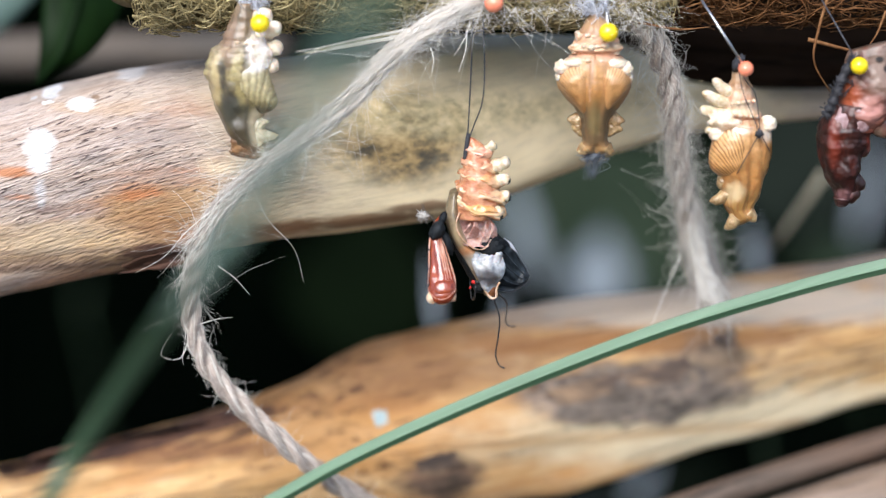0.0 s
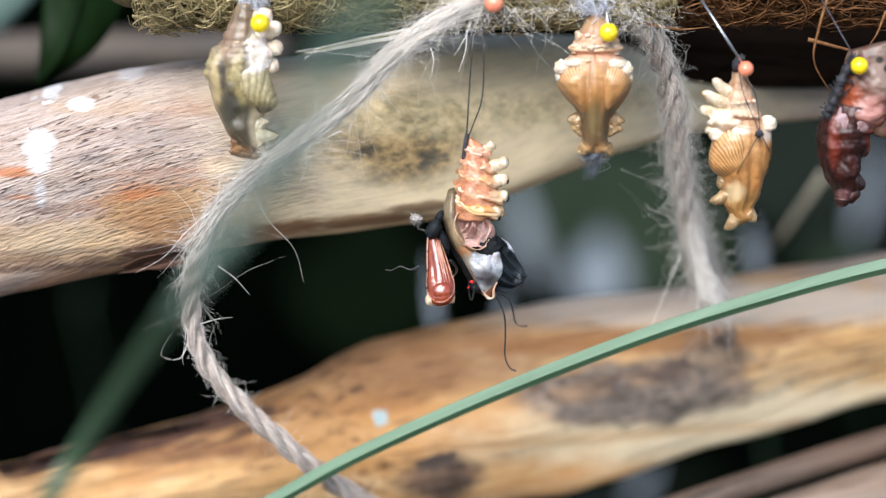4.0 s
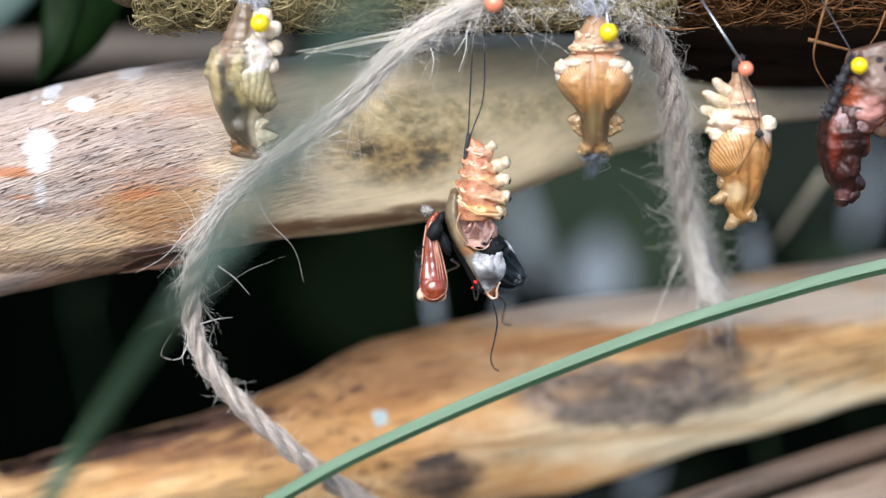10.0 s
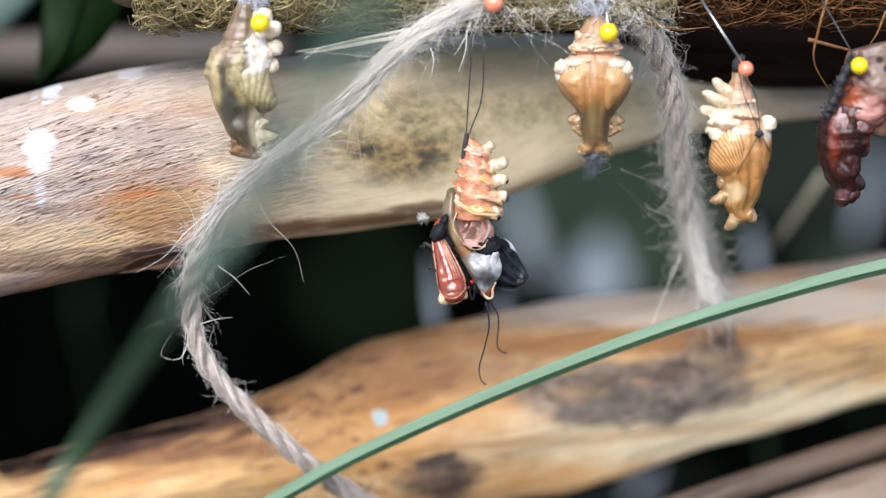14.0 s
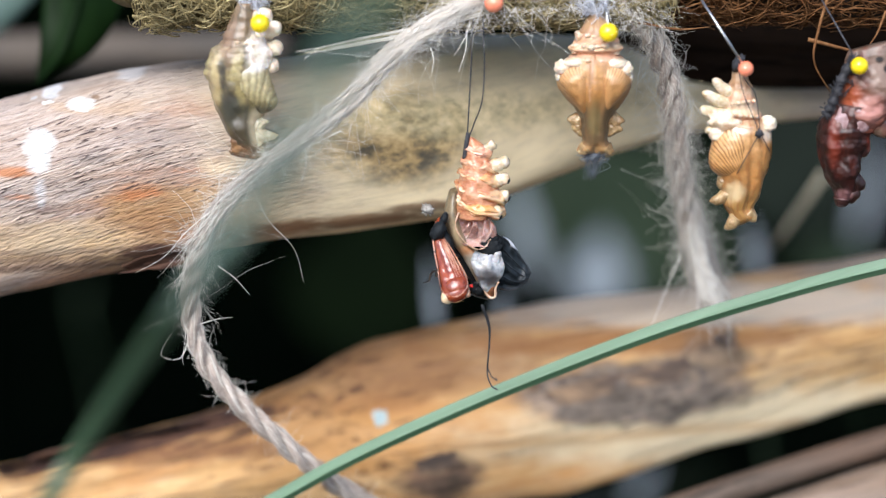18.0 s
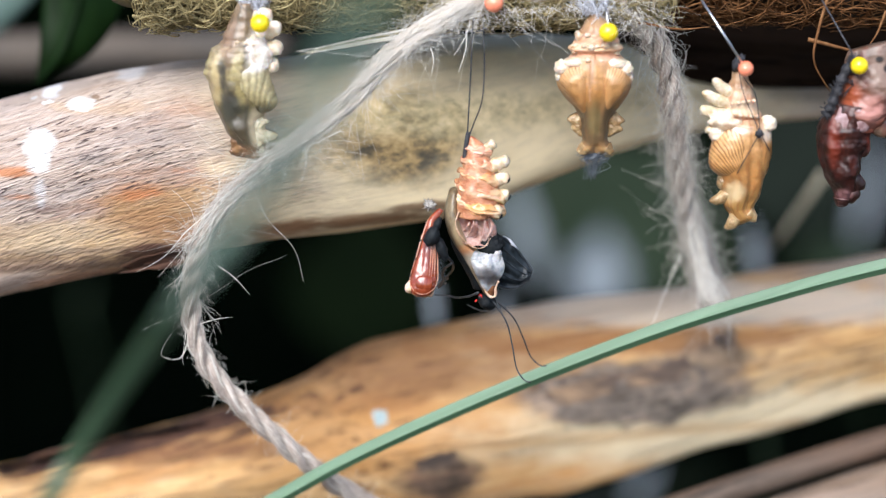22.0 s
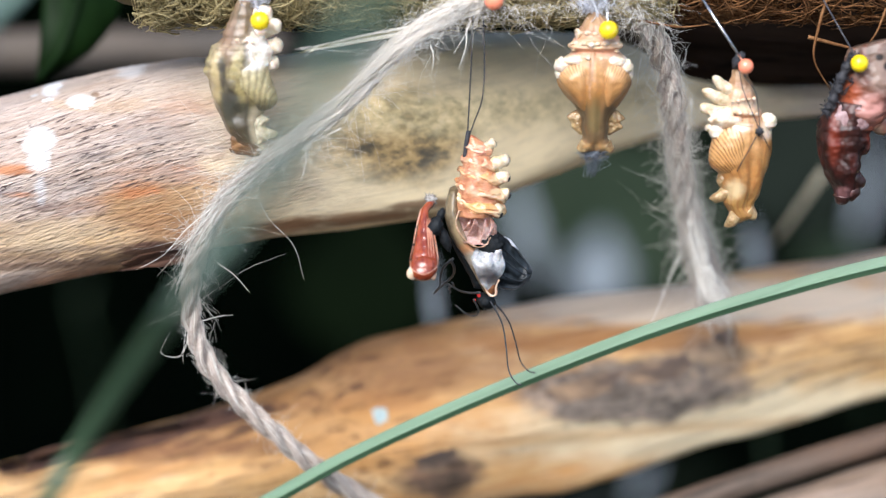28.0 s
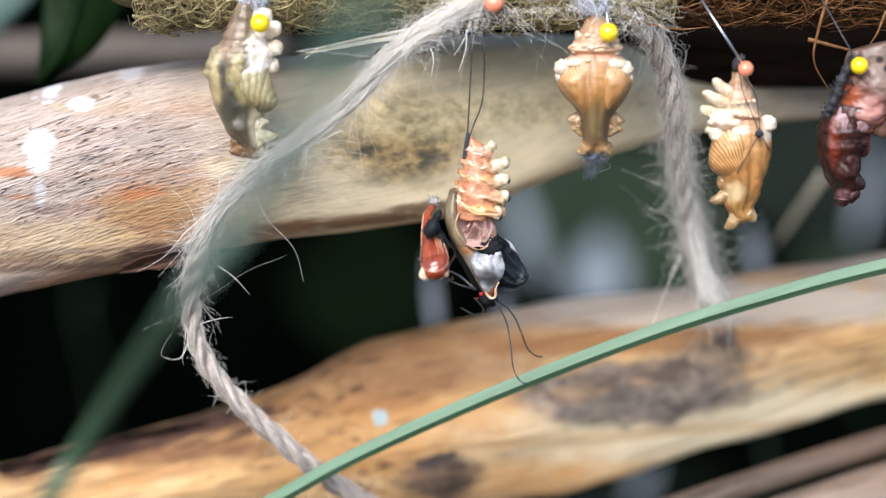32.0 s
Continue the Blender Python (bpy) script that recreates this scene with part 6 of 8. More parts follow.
cap = Build().sheet([(5.99, -1.4, -0.31), (5.86, -2.6, -2.5), (6.7, -2.8, -5.15), (7.91, -2.2, -7.5), (9.37, -1.6, -9.85)], [(11.71, -2.2, 0.22), (12.67, -2.4, -2.06), (12.93, -2.2, -4.55), (11.75, -1.8, -6.85), (10.09, -1.6, -9.85)], 1.9, 30, 26, 0.62, 0.27)
part("head_cap", cap, M_CAP, husk, "crumpled papery white head cap")
part("wing_notch", Build().blob((10.15, -2.4, 0.88), (2.3, 0.9, 2.1), (0, 45, 0), 0.5, 0.6), M_BLACK, husk, "black wing base in the gap")
part("cap_corner", Build().finger((10.8, -2.2, -2.2), (11.9, -2.5, 0.1), 1.3, 0.6), M_CAP, husk)
part("cap_corner", Build().finger((7.3, -2.0, -2.2), (6.8, -2.3, -0.2), 1.2, 0.6), M_CAP, husk)
beak = Build()
beak.tube([(7.9, -2.6, -5.93), (8.62, -2.8, -8.1), (9.83, -2.8, -9.94), (11.03, -2.8, -9.82), (11.13, -3, -8.05), (11.72, -3.2, -6.53)], lambda t: 0.2 + 0.08 * math.sin(math.pi * t) + 0.05 * math.sin(20 * t), 8, 34)
part("torn_rim", beak, M_LIP, husk, "cream torn lip below the cap")
part("cavity", Build().blob((9.95, -2.2, -8.48), (1.2, 0.8, 1.5), (0, 20, 0), 0.2), M_DARKHOLE, husk)

fly = thing("butterfly", PIVOT, "black butterfly with a red abdomen crawling out of its husk", "butterfly")
part("thorax", Build().shell([((1.4, 3, 7.85), (2.65, 3, 8.09), 1.4), ((1.2, 3, 3.8), (3.37, 3, 3.43), 2.4), ((2.0, 3, -0.51), (5.79, 3, -0.76), 3.0), ((3.9, 3, -4.22), (7.98, 3, -4.22), 3.2), ((5.6, 3, -7.44), (9.2, 3, -7.44), 2.8), ((6.3, 3, -9.43), (9.69, 3, -9.43), 2.0)], 40, 34, 0.02, 6, (0, 1), 0.06), M_BLACK, fly)
part("wing_base", Build().blob((10.54, -0.6, 1.23), (2.5, 2.2, 2.2), (0, 20, 0), 0.2), M_BLACK, fly)
jo = (-1.42, -5.6, 5.67)
joint = part("waist", Build().blob(Vector(jo) + Vector((0.2, 0.4, -0.6)), (1.5, 1.3, 2.2), (0, 24, 0), 0.35, 0.9).blob(Vector(jo) + Vector((1.3, 1.2, 1.6)), (0.8, 0.9, 1.7), (0, 22, 0), 0.3, 0.8).blob(Vector(jo) + Vector((2.3, 2.2, -3.6)), (1.1, 1.4, 2.6), (0, -20, 0), 0.3, 0.8), M_BLACK, fly, origin=jo)

# abdomen, built pointing down from its joint
ao = (-1.9, -3, 6.24)


def belly(x, z, y=0.0):
    return Vector(ao) + Vector((x - 0.03 * (z + 4 if z < -4 else 0) * -1, y, z * 1.06))


ab = Build().shell([(belly(1.3, 1.5, 0.6), belly(2.4, 1.0, 0.6), 0.5), (belly(0.1, 0.3, 0.3), belly(1.6, -0.3, 0.3), 0.75), (belly(-0.9, -1.6), belly(0.8, -1.8), 0.95), (belly(-1.5, -4.8), belly(1.4, -4.8), 1.2), (belly(-2.0, -8.5), belly(2.1, -8.5), 1.4), (belly(-2.6, -12), belly(2.9, -12), 1.7), (belly(-2.75, -14.4), belly(2.95, -14.4), 1.9), (belly(-2.0, -15.9), belly(2.1, -15.9), 1.5), (belly(-0.9, -16.6), belly(0.9, -16.6), 0.6)], 90, 56, 0.02, 9, (0.2, 0.78), 0.05,
                   [((ao[0] - 1.2, 0, ao[2] - 9.5), 0.5, 4.0, -0.3), ((ao[0] + 1.0, 0, ao[2] - 9.0), 0.28, 4.5, -0.35), ((ao[0] + 1.8, 0, ao[2] - 9.5), 0.28, 4.0, -0.3)])
abdomen = part("abdomen", ab, M_ABDOMEN, fly, "glossy brick-red abdomen", origin=ao)
part("side_rim", Build().tube([belly(-0.8, -1.2, -0.5), belly(-1.65, -5, -0.6), belly(-2.2, -9, -0.7), belly(-2.8, -12.5, -0.8), belly(-2.3, -14.7, -1.1), belly(-0.1, -16.0, -1.4), belly(2.2, -15.0, -1.2), belly(3.0, -13.0, -0.8), belly(2.6, -10, -0.7), belly(1.8, -6, -0.7), belly(1.2, -3.4, -0.6)], lambda t: 0.11 + 0.05 * math.sin(17 * t) - 0.03 * t, 8, 70), M_RIM, abdomen, "pink-cream side fold")
for z in (-5.4, -9.2, -12.6):
    part("side_spot", Build().blob(belly(-1.0 + z * 0.145, z, -0.75), (0.22, 0.2, 0.26), nu=10, nv=8), M_BLACK, abdomen, "small black spot on the side")
part("bulge", Build().blob(belly(0.2, -13.7, -1.25), (2.0, 0.95, 1.8), (0, 0, 0), 0.12), M_ABDOMEN, abdomen, "glossy swollen underside")
for x0, x1, w in ((0.55, 1.0, 0.17), (0.95, 1.55, 0.19), (1.3, 2.1, 0.15)):
    part("pleat", Build().tube([belly(x0 * 0.8, -3.6, -1.05), belly(x0, -6, -1.25), belly((x0 + x1) / 2 + 0.12, -9, -1.42), belly(x1 + 0.1, -12.4, -1.5)], lambda t: w * math.sin(math.pi * (0.1 + 0.85 * t)), 8, 28), M_RIM, abdomen, "pale pleat along the underside")
part("clasper", Build().finger(belly(-0.7, -13.4, 0.7), belly(-3.1, -15.9, 0.5), 1.8, 1.05), M_CLASP, abdomen, "cream lobe at the tip")
part("clasper", Build().finger(belly(0.8, -14.0, 0.7), belly(2.5, -16.3, 0.5), 1.5, 0.5), M_LIP, abdomen, "small tan lobe at the tip")

tu = (-4.29, -2, 7.62)
fluff = Build().blob(tu, (1.25, 0.8, 0.8), (0, 20, 0), 0.9, 0.9)
qf = random.Random(8)
for i in range(120):
    d = Vector((qf.gauss(0, 1), qf.gauss(0, 1), qf.gauss(0, 1))).normalized()
    fluff.tube([tu, Vector(tu) + d * qf.uniform(0.6, 1.0), Vector(tu) + d * qf.uniform(0.8, 1.4) + Vector((qf.gauss(0, 0.35), 0, qf.gauss(-0.2, 0.35)))], 0.045, 4, 5)
tuft = part("scale_tuft", fluff, M_TUFT, fly, "small white downy tuft", origin=tu)

# crumpled hindwing
wo = (10.62, 3, -0.51)


def wing_point(u, v):
    """u along the wing, v across it."""
    edge_a = spline([(9.89, 3, 0.72), (12.54, 3, 1.83), (14.99, 4, -0.73), (17.47, 5, -4.66), (18.46, 5, -7.15)], 25)
    edge_b = spline([(9.64, 2, -2.27), (10.14, 2, -6.23), (11.14, 3, -9.3), (14.56, 4, -10.16), (17.74, 5, -8.64)], 25)
    k = min(24, int(u * 24 + 0.5))
    p = edge_a[k] * (1 - v) + edge_b[k] * v
    p.y += 0.55 * abs(math.sin(v * 6.5 + u * 2.5)) * u + 0.9 * noise.noise((u * 5, v * 5, 1)) - 0.9 * math.sin(math.pi * v) + 0.5 * noise.noise((u * 11, v * 9, 4))
    return p


wb = Build()
front = [[wing_point(i / 24, j / 20) for j in range(21)] for i in range(25)]
wb.grid(front, False, False)
wb.grid([[p + Vector((0, 0.5, 0)) for p in row] for row in front], False, False)
wing = part("wing", wb, M_WING, fly, "crumpled black wing, still soft", origin=wo)
for v in (0.02, 0.22, 0.41, 0.7, 0.98):
    part("wing_vein", Build().tube([wing_point(i / 24, v) - Vector((0, 0.12, 0)) for i in range(0, 25, 2)], 0.13 if v not in (0.02, 0.98) else 0.26, 6), M_VEIN, wing)
part("wing_edge", Build().tube([wing_point(0.3, 0.0), wing_point(0.42, 0.0), wing_point(0.5, 0.0), wing_point(0.6, 0.0)], lambda t: 0.45 * math.sin(math.pi * (0.1 + 0.8 * t)), 6, 14), M_SILK, wing, "silvery fringe along the wing edge")

ho = (8.2, 1, -8.23)
head = part("head", Build().blob(ho, (2.2, 1.9, 1.6), (0, 20, 0), 0.1), M_BLACK, fly, origin=ho)
part("eye", Build().blob(Vector(ho) + Vector((-0.2, -1.5, 0.0)), (1.1, 0.7, 1.1), nu=18, nv=12), M_BLACK, head, "glossy black eye")
part("collar", Build().blob(Vector(ho) + Vector((-1.7, -0.9, 1.0)), (0.45, 0.4, 0.35), (0, 30, 0), 0.6, 1.6), M_RED, head, "scarlet fuzzy collar")
part("palp", Build().blob(Vector(ho) + Vector((-2.4, -0.9, -0.2)), (0.2, 0.2, 0.34), (0, 30, 0), 0.4, 1.4), M_RED, head, "scarlet palp")


def limb(name, origin, pts, r, label="", knob=0.0, tail=0.5):
    o = Vector(origin)
    rad = lambda t: r * (1 - tail * t) * (1 + (knob if t > 0.9 else 0))
    return part(name, Build().tube([o + Vector(p) for p in pts], rad, 7, 30), M_LEG, fly, label, origin=origin)


an1, an2 = (10.7, -1, -10.48), (11.85, 2, -10.19)
ANT = [(0, 0, 0), (0.66, 0, -5.3), (-0.25, 0, -10.3), (-1.45, 0, -15.1), (-1.05, 0, -18.1), (0, 0, -19.2)]
antenna_a = limb("antenna", an1, ANT, 0.18, "thin dark grey antenna", 0.35, 0.2)
antenna_b = limb("antenna", an2, ANT, 0.17, "thin dark grey antenna", 0.35, 0.2)
l1, l2, l3, l4 = (-1.07, -3.5, 3.3), (0.72, -2.5, 1.87), (7.44, -1.5, -6.92), (6.97, -1, -8.02)
leg_a = limb("leg", l1, [(0, 0, 0), (-0.9, 0, -4), (-0.6, 0, -7.5), (0.3, 0, -11), (0, 0, -14.2)], 0.3, "slender black leg")
leg_b = limb("leg", l2, [(0, 0, 0), (1.6, 0, -3.4), (1.9, 0, -7.5), (0.9, 0, -13), (0, 0, -18.5)], 0.34, "slender black leg")
leg_c = limb("leg", l3, [(0, 0, 0), (0.7, 0, -3), (0.9, 0, -6.5), (0.3, 0, -9.5), (0, 0, -12.8)], 0.28, "slender black leg")
l5 = (-1.67, -2, -0.68)
leg_d = limb("leg", l5, [(0, 0, 0), (0.5, 0, -2), (-0.4, 0, -4), (0.2, 0, -6), (0, 0, -7.4)], 0.2, "slender black leg")
proboscis = limb("proboscis", l4, [(0, 0, 0), (2.6, 0, -1.6), (3.9, 0, -5), (2.9, 0, -8.4), (0, 0, -9.8)], 0.22, "thin coiled proboscis")

# ---------------------------------------------------------------- grass and leaves
def blade(name, path, width, material, under, label, fold=0.1, steps=60, group="grass blades", taper=1.0):
    """A folded blade: one colour for a lit upper half, one for a shaded lower half, each with thickness."""
    t = thing(name, path[0], label, "grass", group)
    pts = spline(path, steps)
    halves = ([], [])
    for i, p in enumerate(pts):
        d = (pts[min(i + 1, steps - 1)] - pts[max(i - 1, 0)]).normalized()
        n = d.cross(Vector((0, 1, 0))).normalized()
        n = n if n.z > 0 else -n
        k = i / (steps - 1)
        w = width * (taper + (1 - taper) * min(1, k * 1.3))
        rib = p + Vector((0, -fold * w, 0))
        up, dn = p + n * w * 0.6 + Vector((0, fold * w, 0)), p - n * w * 0.42 + Vector((0, fold * w * 0.7, 0))
        back = Vector((0, 0.22, 0))
        halves[0].append([rib, up, up + back, rib + back])
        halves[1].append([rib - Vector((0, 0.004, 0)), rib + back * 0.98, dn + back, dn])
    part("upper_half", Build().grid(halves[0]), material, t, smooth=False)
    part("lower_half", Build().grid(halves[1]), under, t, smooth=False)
    part("midrib", Build().tube([p + Vector((0, -fold * width - 0.05, 0)) for p in pts], 0.2, 6), material, t)
    return t


blade("grass_blade", [(-57.19, 12, -71.32), (-38.14, 12, -60.4), (-20.5, 12, -50.34), (1.99, 12, -39.59), (26.78, 12, -29.05), (51.31, 11, -19.49), (75.61, 10, -11.66), (95.85, 9, -6.04), (118.89, 8, -1.08)], 3.3, M_BLADE, M_BLADESHADE, "long smooth blue-green grass blade arching across")
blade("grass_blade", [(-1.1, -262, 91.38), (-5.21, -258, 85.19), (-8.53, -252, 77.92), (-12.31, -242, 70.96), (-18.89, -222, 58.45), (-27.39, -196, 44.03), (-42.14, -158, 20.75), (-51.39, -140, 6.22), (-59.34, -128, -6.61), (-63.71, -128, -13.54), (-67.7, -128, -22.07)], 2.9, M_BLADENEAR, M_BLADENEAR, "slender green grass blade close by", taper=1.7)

lf = thing("broad_leaf", (-87.28, 90, 45.75), "glossy strap leaf hanging down, shadow painted into its dark green", "leaf")
b = Build().sheet([(-95.47, 84, 53.19), (-96.64, 82, 41.15), (-97.18, 80, 31.84), (-98.26, 80, 24.15)], [(-75.65, 92, 52.43), (-78.65, 88, 39.77), (-85.52, 84, 30.49), ((-97.72, 80, 23.88))], 2.5, 24, 14, 0.15, 0.08, 0.5)
part("leaf_blade", b, M_LEAF, lf)
part("midrib", Build().tube([(-86.22, 84, 53.19), (-88.2, 82, 41.15), (-91.88, 79, 31.29), (-97.83, 79, 24.16)], 0.7, 8, 20), M_LEAF, lf)
lf2 = thing("broad_leaf", (-115.26, 140, 40.42), "blue-green leaf out in the shade", "leaf")
b = Build().sheet([(-125.5, 140, 44.88), (-125.91, 140, 34.45), (-123.28, 140, 25.46)], [(-102.45, 140, 44.88), (-109.15, 140, 35.95), (-120.29, 140, 25.46)], 2.0, 16, 10, 0.1, 0.08, 0.5)
part("leaf_blade", b, M_SHADELEAF, lf2)

# leaf shapes standing in the pond, far out of focus; pale ones paint reflections
def far_leaf(at, half_w, half_h, turn, material, label):
    t = thing("pond_patch", at, label, "leaf", "pond leaves")
    b = Build()
    a, s = Vector(at), radians(turn)
    along = Vector((math.sin(s), 0.25, math.cos(s))) * half_h * 2
    leaf(b, a - along / 2, along, Vector((math.cos(s), 0, -math.sin(s))) * half_w, Vector((0, -half_h * 0.5, 0)), 0.15, 12)
    part("leaf_blade", b, material, t)
    foot = (a.x + 8, a.y + 5, -372)
    part("stem", Build().tube([a - along / 2, (a - along / 2) * 0.5 + Vector(foot) * 0.5 + Vector((5, 0, 0)), foot], 1.4, 6, 12), M_GREENLEAF, t)


far_leaf((54.07, 1150, -224.45), 8, 44, -15, M_GLINT, "pale grey-green leaf shape imitating a sky reflection on the pond")
far_leaf((103.08, 1100, -247.5), 21, 26, 10, M_GLINT, "pale grey-green leaf shape imitating a sky reflection on the pond")
far_leaf((-3.6, 300, -79.09), 1.9, 14, -6, M_GLINT, "narrow bluish leaf shape imitating a reflected streak on the pond")
far_leaf((20.62, 320, -89.3), 1.8, 8, 0, M_GLINT, "narrow bluish leaf shape imitating a reflected streak on the pond")
far_leaf((119.33, 420, -89.05), 2.4, 12, -8, M_GLINT, "narrow bluish leaf shape imitating a reflected streak on the pond")
far_leaf((271.67, 1050, -178.73), 6, 38, 15, M_GLINT, "pale grey leaf shape imitating a reflection on the pond")
far_leaf((-230.72, 1050, -251.74), 2.2, 8, 25, M_GREENLEAF, "small pale leaf shape imitating a glint on the pond")
far_leaf((102.01, 700, -268.61), 4, 12, 40, M_GLINT, "small pale leaf shape imitating a glint on the pond")
# Dim leaf shapes added where the background has only a trace of green.
far_leaf((-54.72, 1250, -286.15), 55, 55, 10, M_DIMLEAF, "near-black green leaf added to fill the pond background")
far_leaf((268.06, 1150, -259.8), 30, 34, 25, M_GREENLEAF, "dark green leaf in the pond")
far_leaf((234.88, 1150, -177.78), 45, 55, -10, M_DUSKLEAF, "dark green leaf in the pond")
far_leaf((144.48, 1200, -230.45), 70, 60, 25, M_GREENLEAF, "dark green leaf in the pond")
far_leaf((87.54, 1250, -219.71), 60, 60, 5, M_GREENLEAF, "dark green leaf in the pond")


# ---------------------------------------------------------------- motion of the butterfly
def motions():
    sway = [
        (0, pose(0.00846, 0, 0.05275, 0, -0.195, 0)),
        (0.5, pose(0.00846, 0, 0.05275, 0, -0.134, 0)),
        (1, pose(0.00846, 0, 0.05275, 0, -0.011, 0)),
        (1.5, pose(0.00846, 0, 0.05275, 0, 0.323, 0)),
        (2, pose(0.00846, 0, 0.05275, 0, 0.049, 0)),
        (2.5, pose(0.00846, 0, 0.05275, 0, 0.049, 0)),
        (3, pose(0.00846, 0, 0.05275, 0, 0.171, 0)),
        (3.5, pose(0.00846, 0, 0.05275, 0, 0.323, 0)),
        (5.5, pose(0.00846, 0, 0.05275, 0, 0.323, 0)),
        (6, pose(0.00846, 0, 0.05275, 0, -0.316, 0)),
        (6.5, pose(0.00846, 0, 0.05275, 0, 0.353, 0)),
        (7, pose(0.00846, 0, 0.05275, 0, -0.134, 0)),
        (7.5, pose(0.00846, 0, 0.05275, 0, -0.316, 0)),
        (8, pose(0.00846, 0, 0.05275, 0, -0.013, 0)),
        (8.5, pose(0.00846, 0, 0.05275, 0, -0.134, 0)),
        (9, pose(0.00846, 0, 0.05275, 0, -0.134, 0)),
        (9.5, pose(0.00846, 0, 0.05275, 0, -0.134, 0)),
        (10, pose(0.00846, 0, 0.05275, 0, -0.316, 0)),
        (10.5, pose(0.00846, 0, 0.05275, 0, 0.079, 0)),
        (11, pose(0.00846, 0, 0.05275, 0, 0.628, 0)),
        (11.5, pose(0.00846, 0, 0.05275, 0, 0.263, 0)),
        (12, pose(0.00846, 0, 0.05275, 0, -0.287, 0)),
        (12.5, pose(0.00846, 0, 0.05275, 0, -0.47, 0)),
        (13, pose(0.00846, 0, 0.05275, 0, -1.003, 0)),
        (13.5, pose(0.00846, 0, 0.05275, 0, -0.287, 0)),
        (14, pose(0.00846, 0, 0.05275, 0, 0.537, 0)),
        (14.5, pose(0.00846, 0, 0.05275, 0, 0.445, 0)),
        (16.5, pose(0.00846, 0, 0.05275, 0, 0.811, 0)),
        (17, pose(0.00846, 0, 0.05275, 0, 0.445, 0)),
        (17.5, pose(0.00846, 0, 0.05275, 0, -0.226, 0)),
        (18, pose(0.00846, 0, 0.052829, 0, -0.013, 0)),
        (18.5, pose(0.00846, 0, 0.052908, 0, -0.287, 0)),
        (19, pose(0.00846, 0, 0.052928, 0, 0.217, 0)),
        (19.5, pose(0.00846, 0, 0.052947, 0, 0.323, 0)),
        (20, pose(0.00846, 0, 0.052966, 0, -0.408, 0)),
        (20.5, pose(0.00846, 0, 0.052975, 0, -0.408, 0)),
        (21, pose(0.00846, 0, 0.052984, 0, 0.171, 0)),
        (21.5, pose(0.00846, 0, 0.052993, 0, 0.171, 0)),
        (22, pose(0.00846, 0, 0.053002, 0, -0.042, 0)),
        (22.5, pose(0.00846, 0, 0.053146, 0, 0.049, 0)),
        (23, pose(0.00846, 0, 0.053182, 0, 0.035, 0)),
        (23.5, pose(0.00846, 0, 0.053002, 0, -0.013, 0)),
        (24, pose(0.00846, 0, 0.05293, 0, 0.048, 0)),
        (24.5, pose(0.00846, 0, 0.052858, 0, 0.002, 0)),
        (25, pose(0.00846, 0, 0.052858, 0, 0.002, 0)),
        (25.5, pose(0.00846, 0, 0.052858, 0, -0.059, 0)),
        (27.5, pose(0.00846, 0, 0.05275, 0, -0.18, 0)),
        (28, pose(0.00846, 0, 0.05275, 0, -0.134, 0)),
        (28.5, pose(0.00846, 0, 0.05275, 0, -0.013, 0)),
        (29, pose(0.00846, 0, 0.05275, 0, 0.079, 0)),
        (29.5, pose(0.00846, 0, 0.05275, 0, -0.287, 0)),
        (30, pose(0.00846, 0, 0.05275, 0, -0.287, 0)),
        (30.5, pose(0.00846, 0, 0.05275, 0, 0.261, 0)),
        (31, pose(0.00846, 0, 0.05275, 0, 0.445, 0)),
        (31.5, pose(0.00846, 0, 0.05275, 0, 0.811, 0)),
        (32, pose(0.00846, 0, 0.05275, 0, -0.059, 0))]
    walk(husk, sway)
    walk(fly, sway)
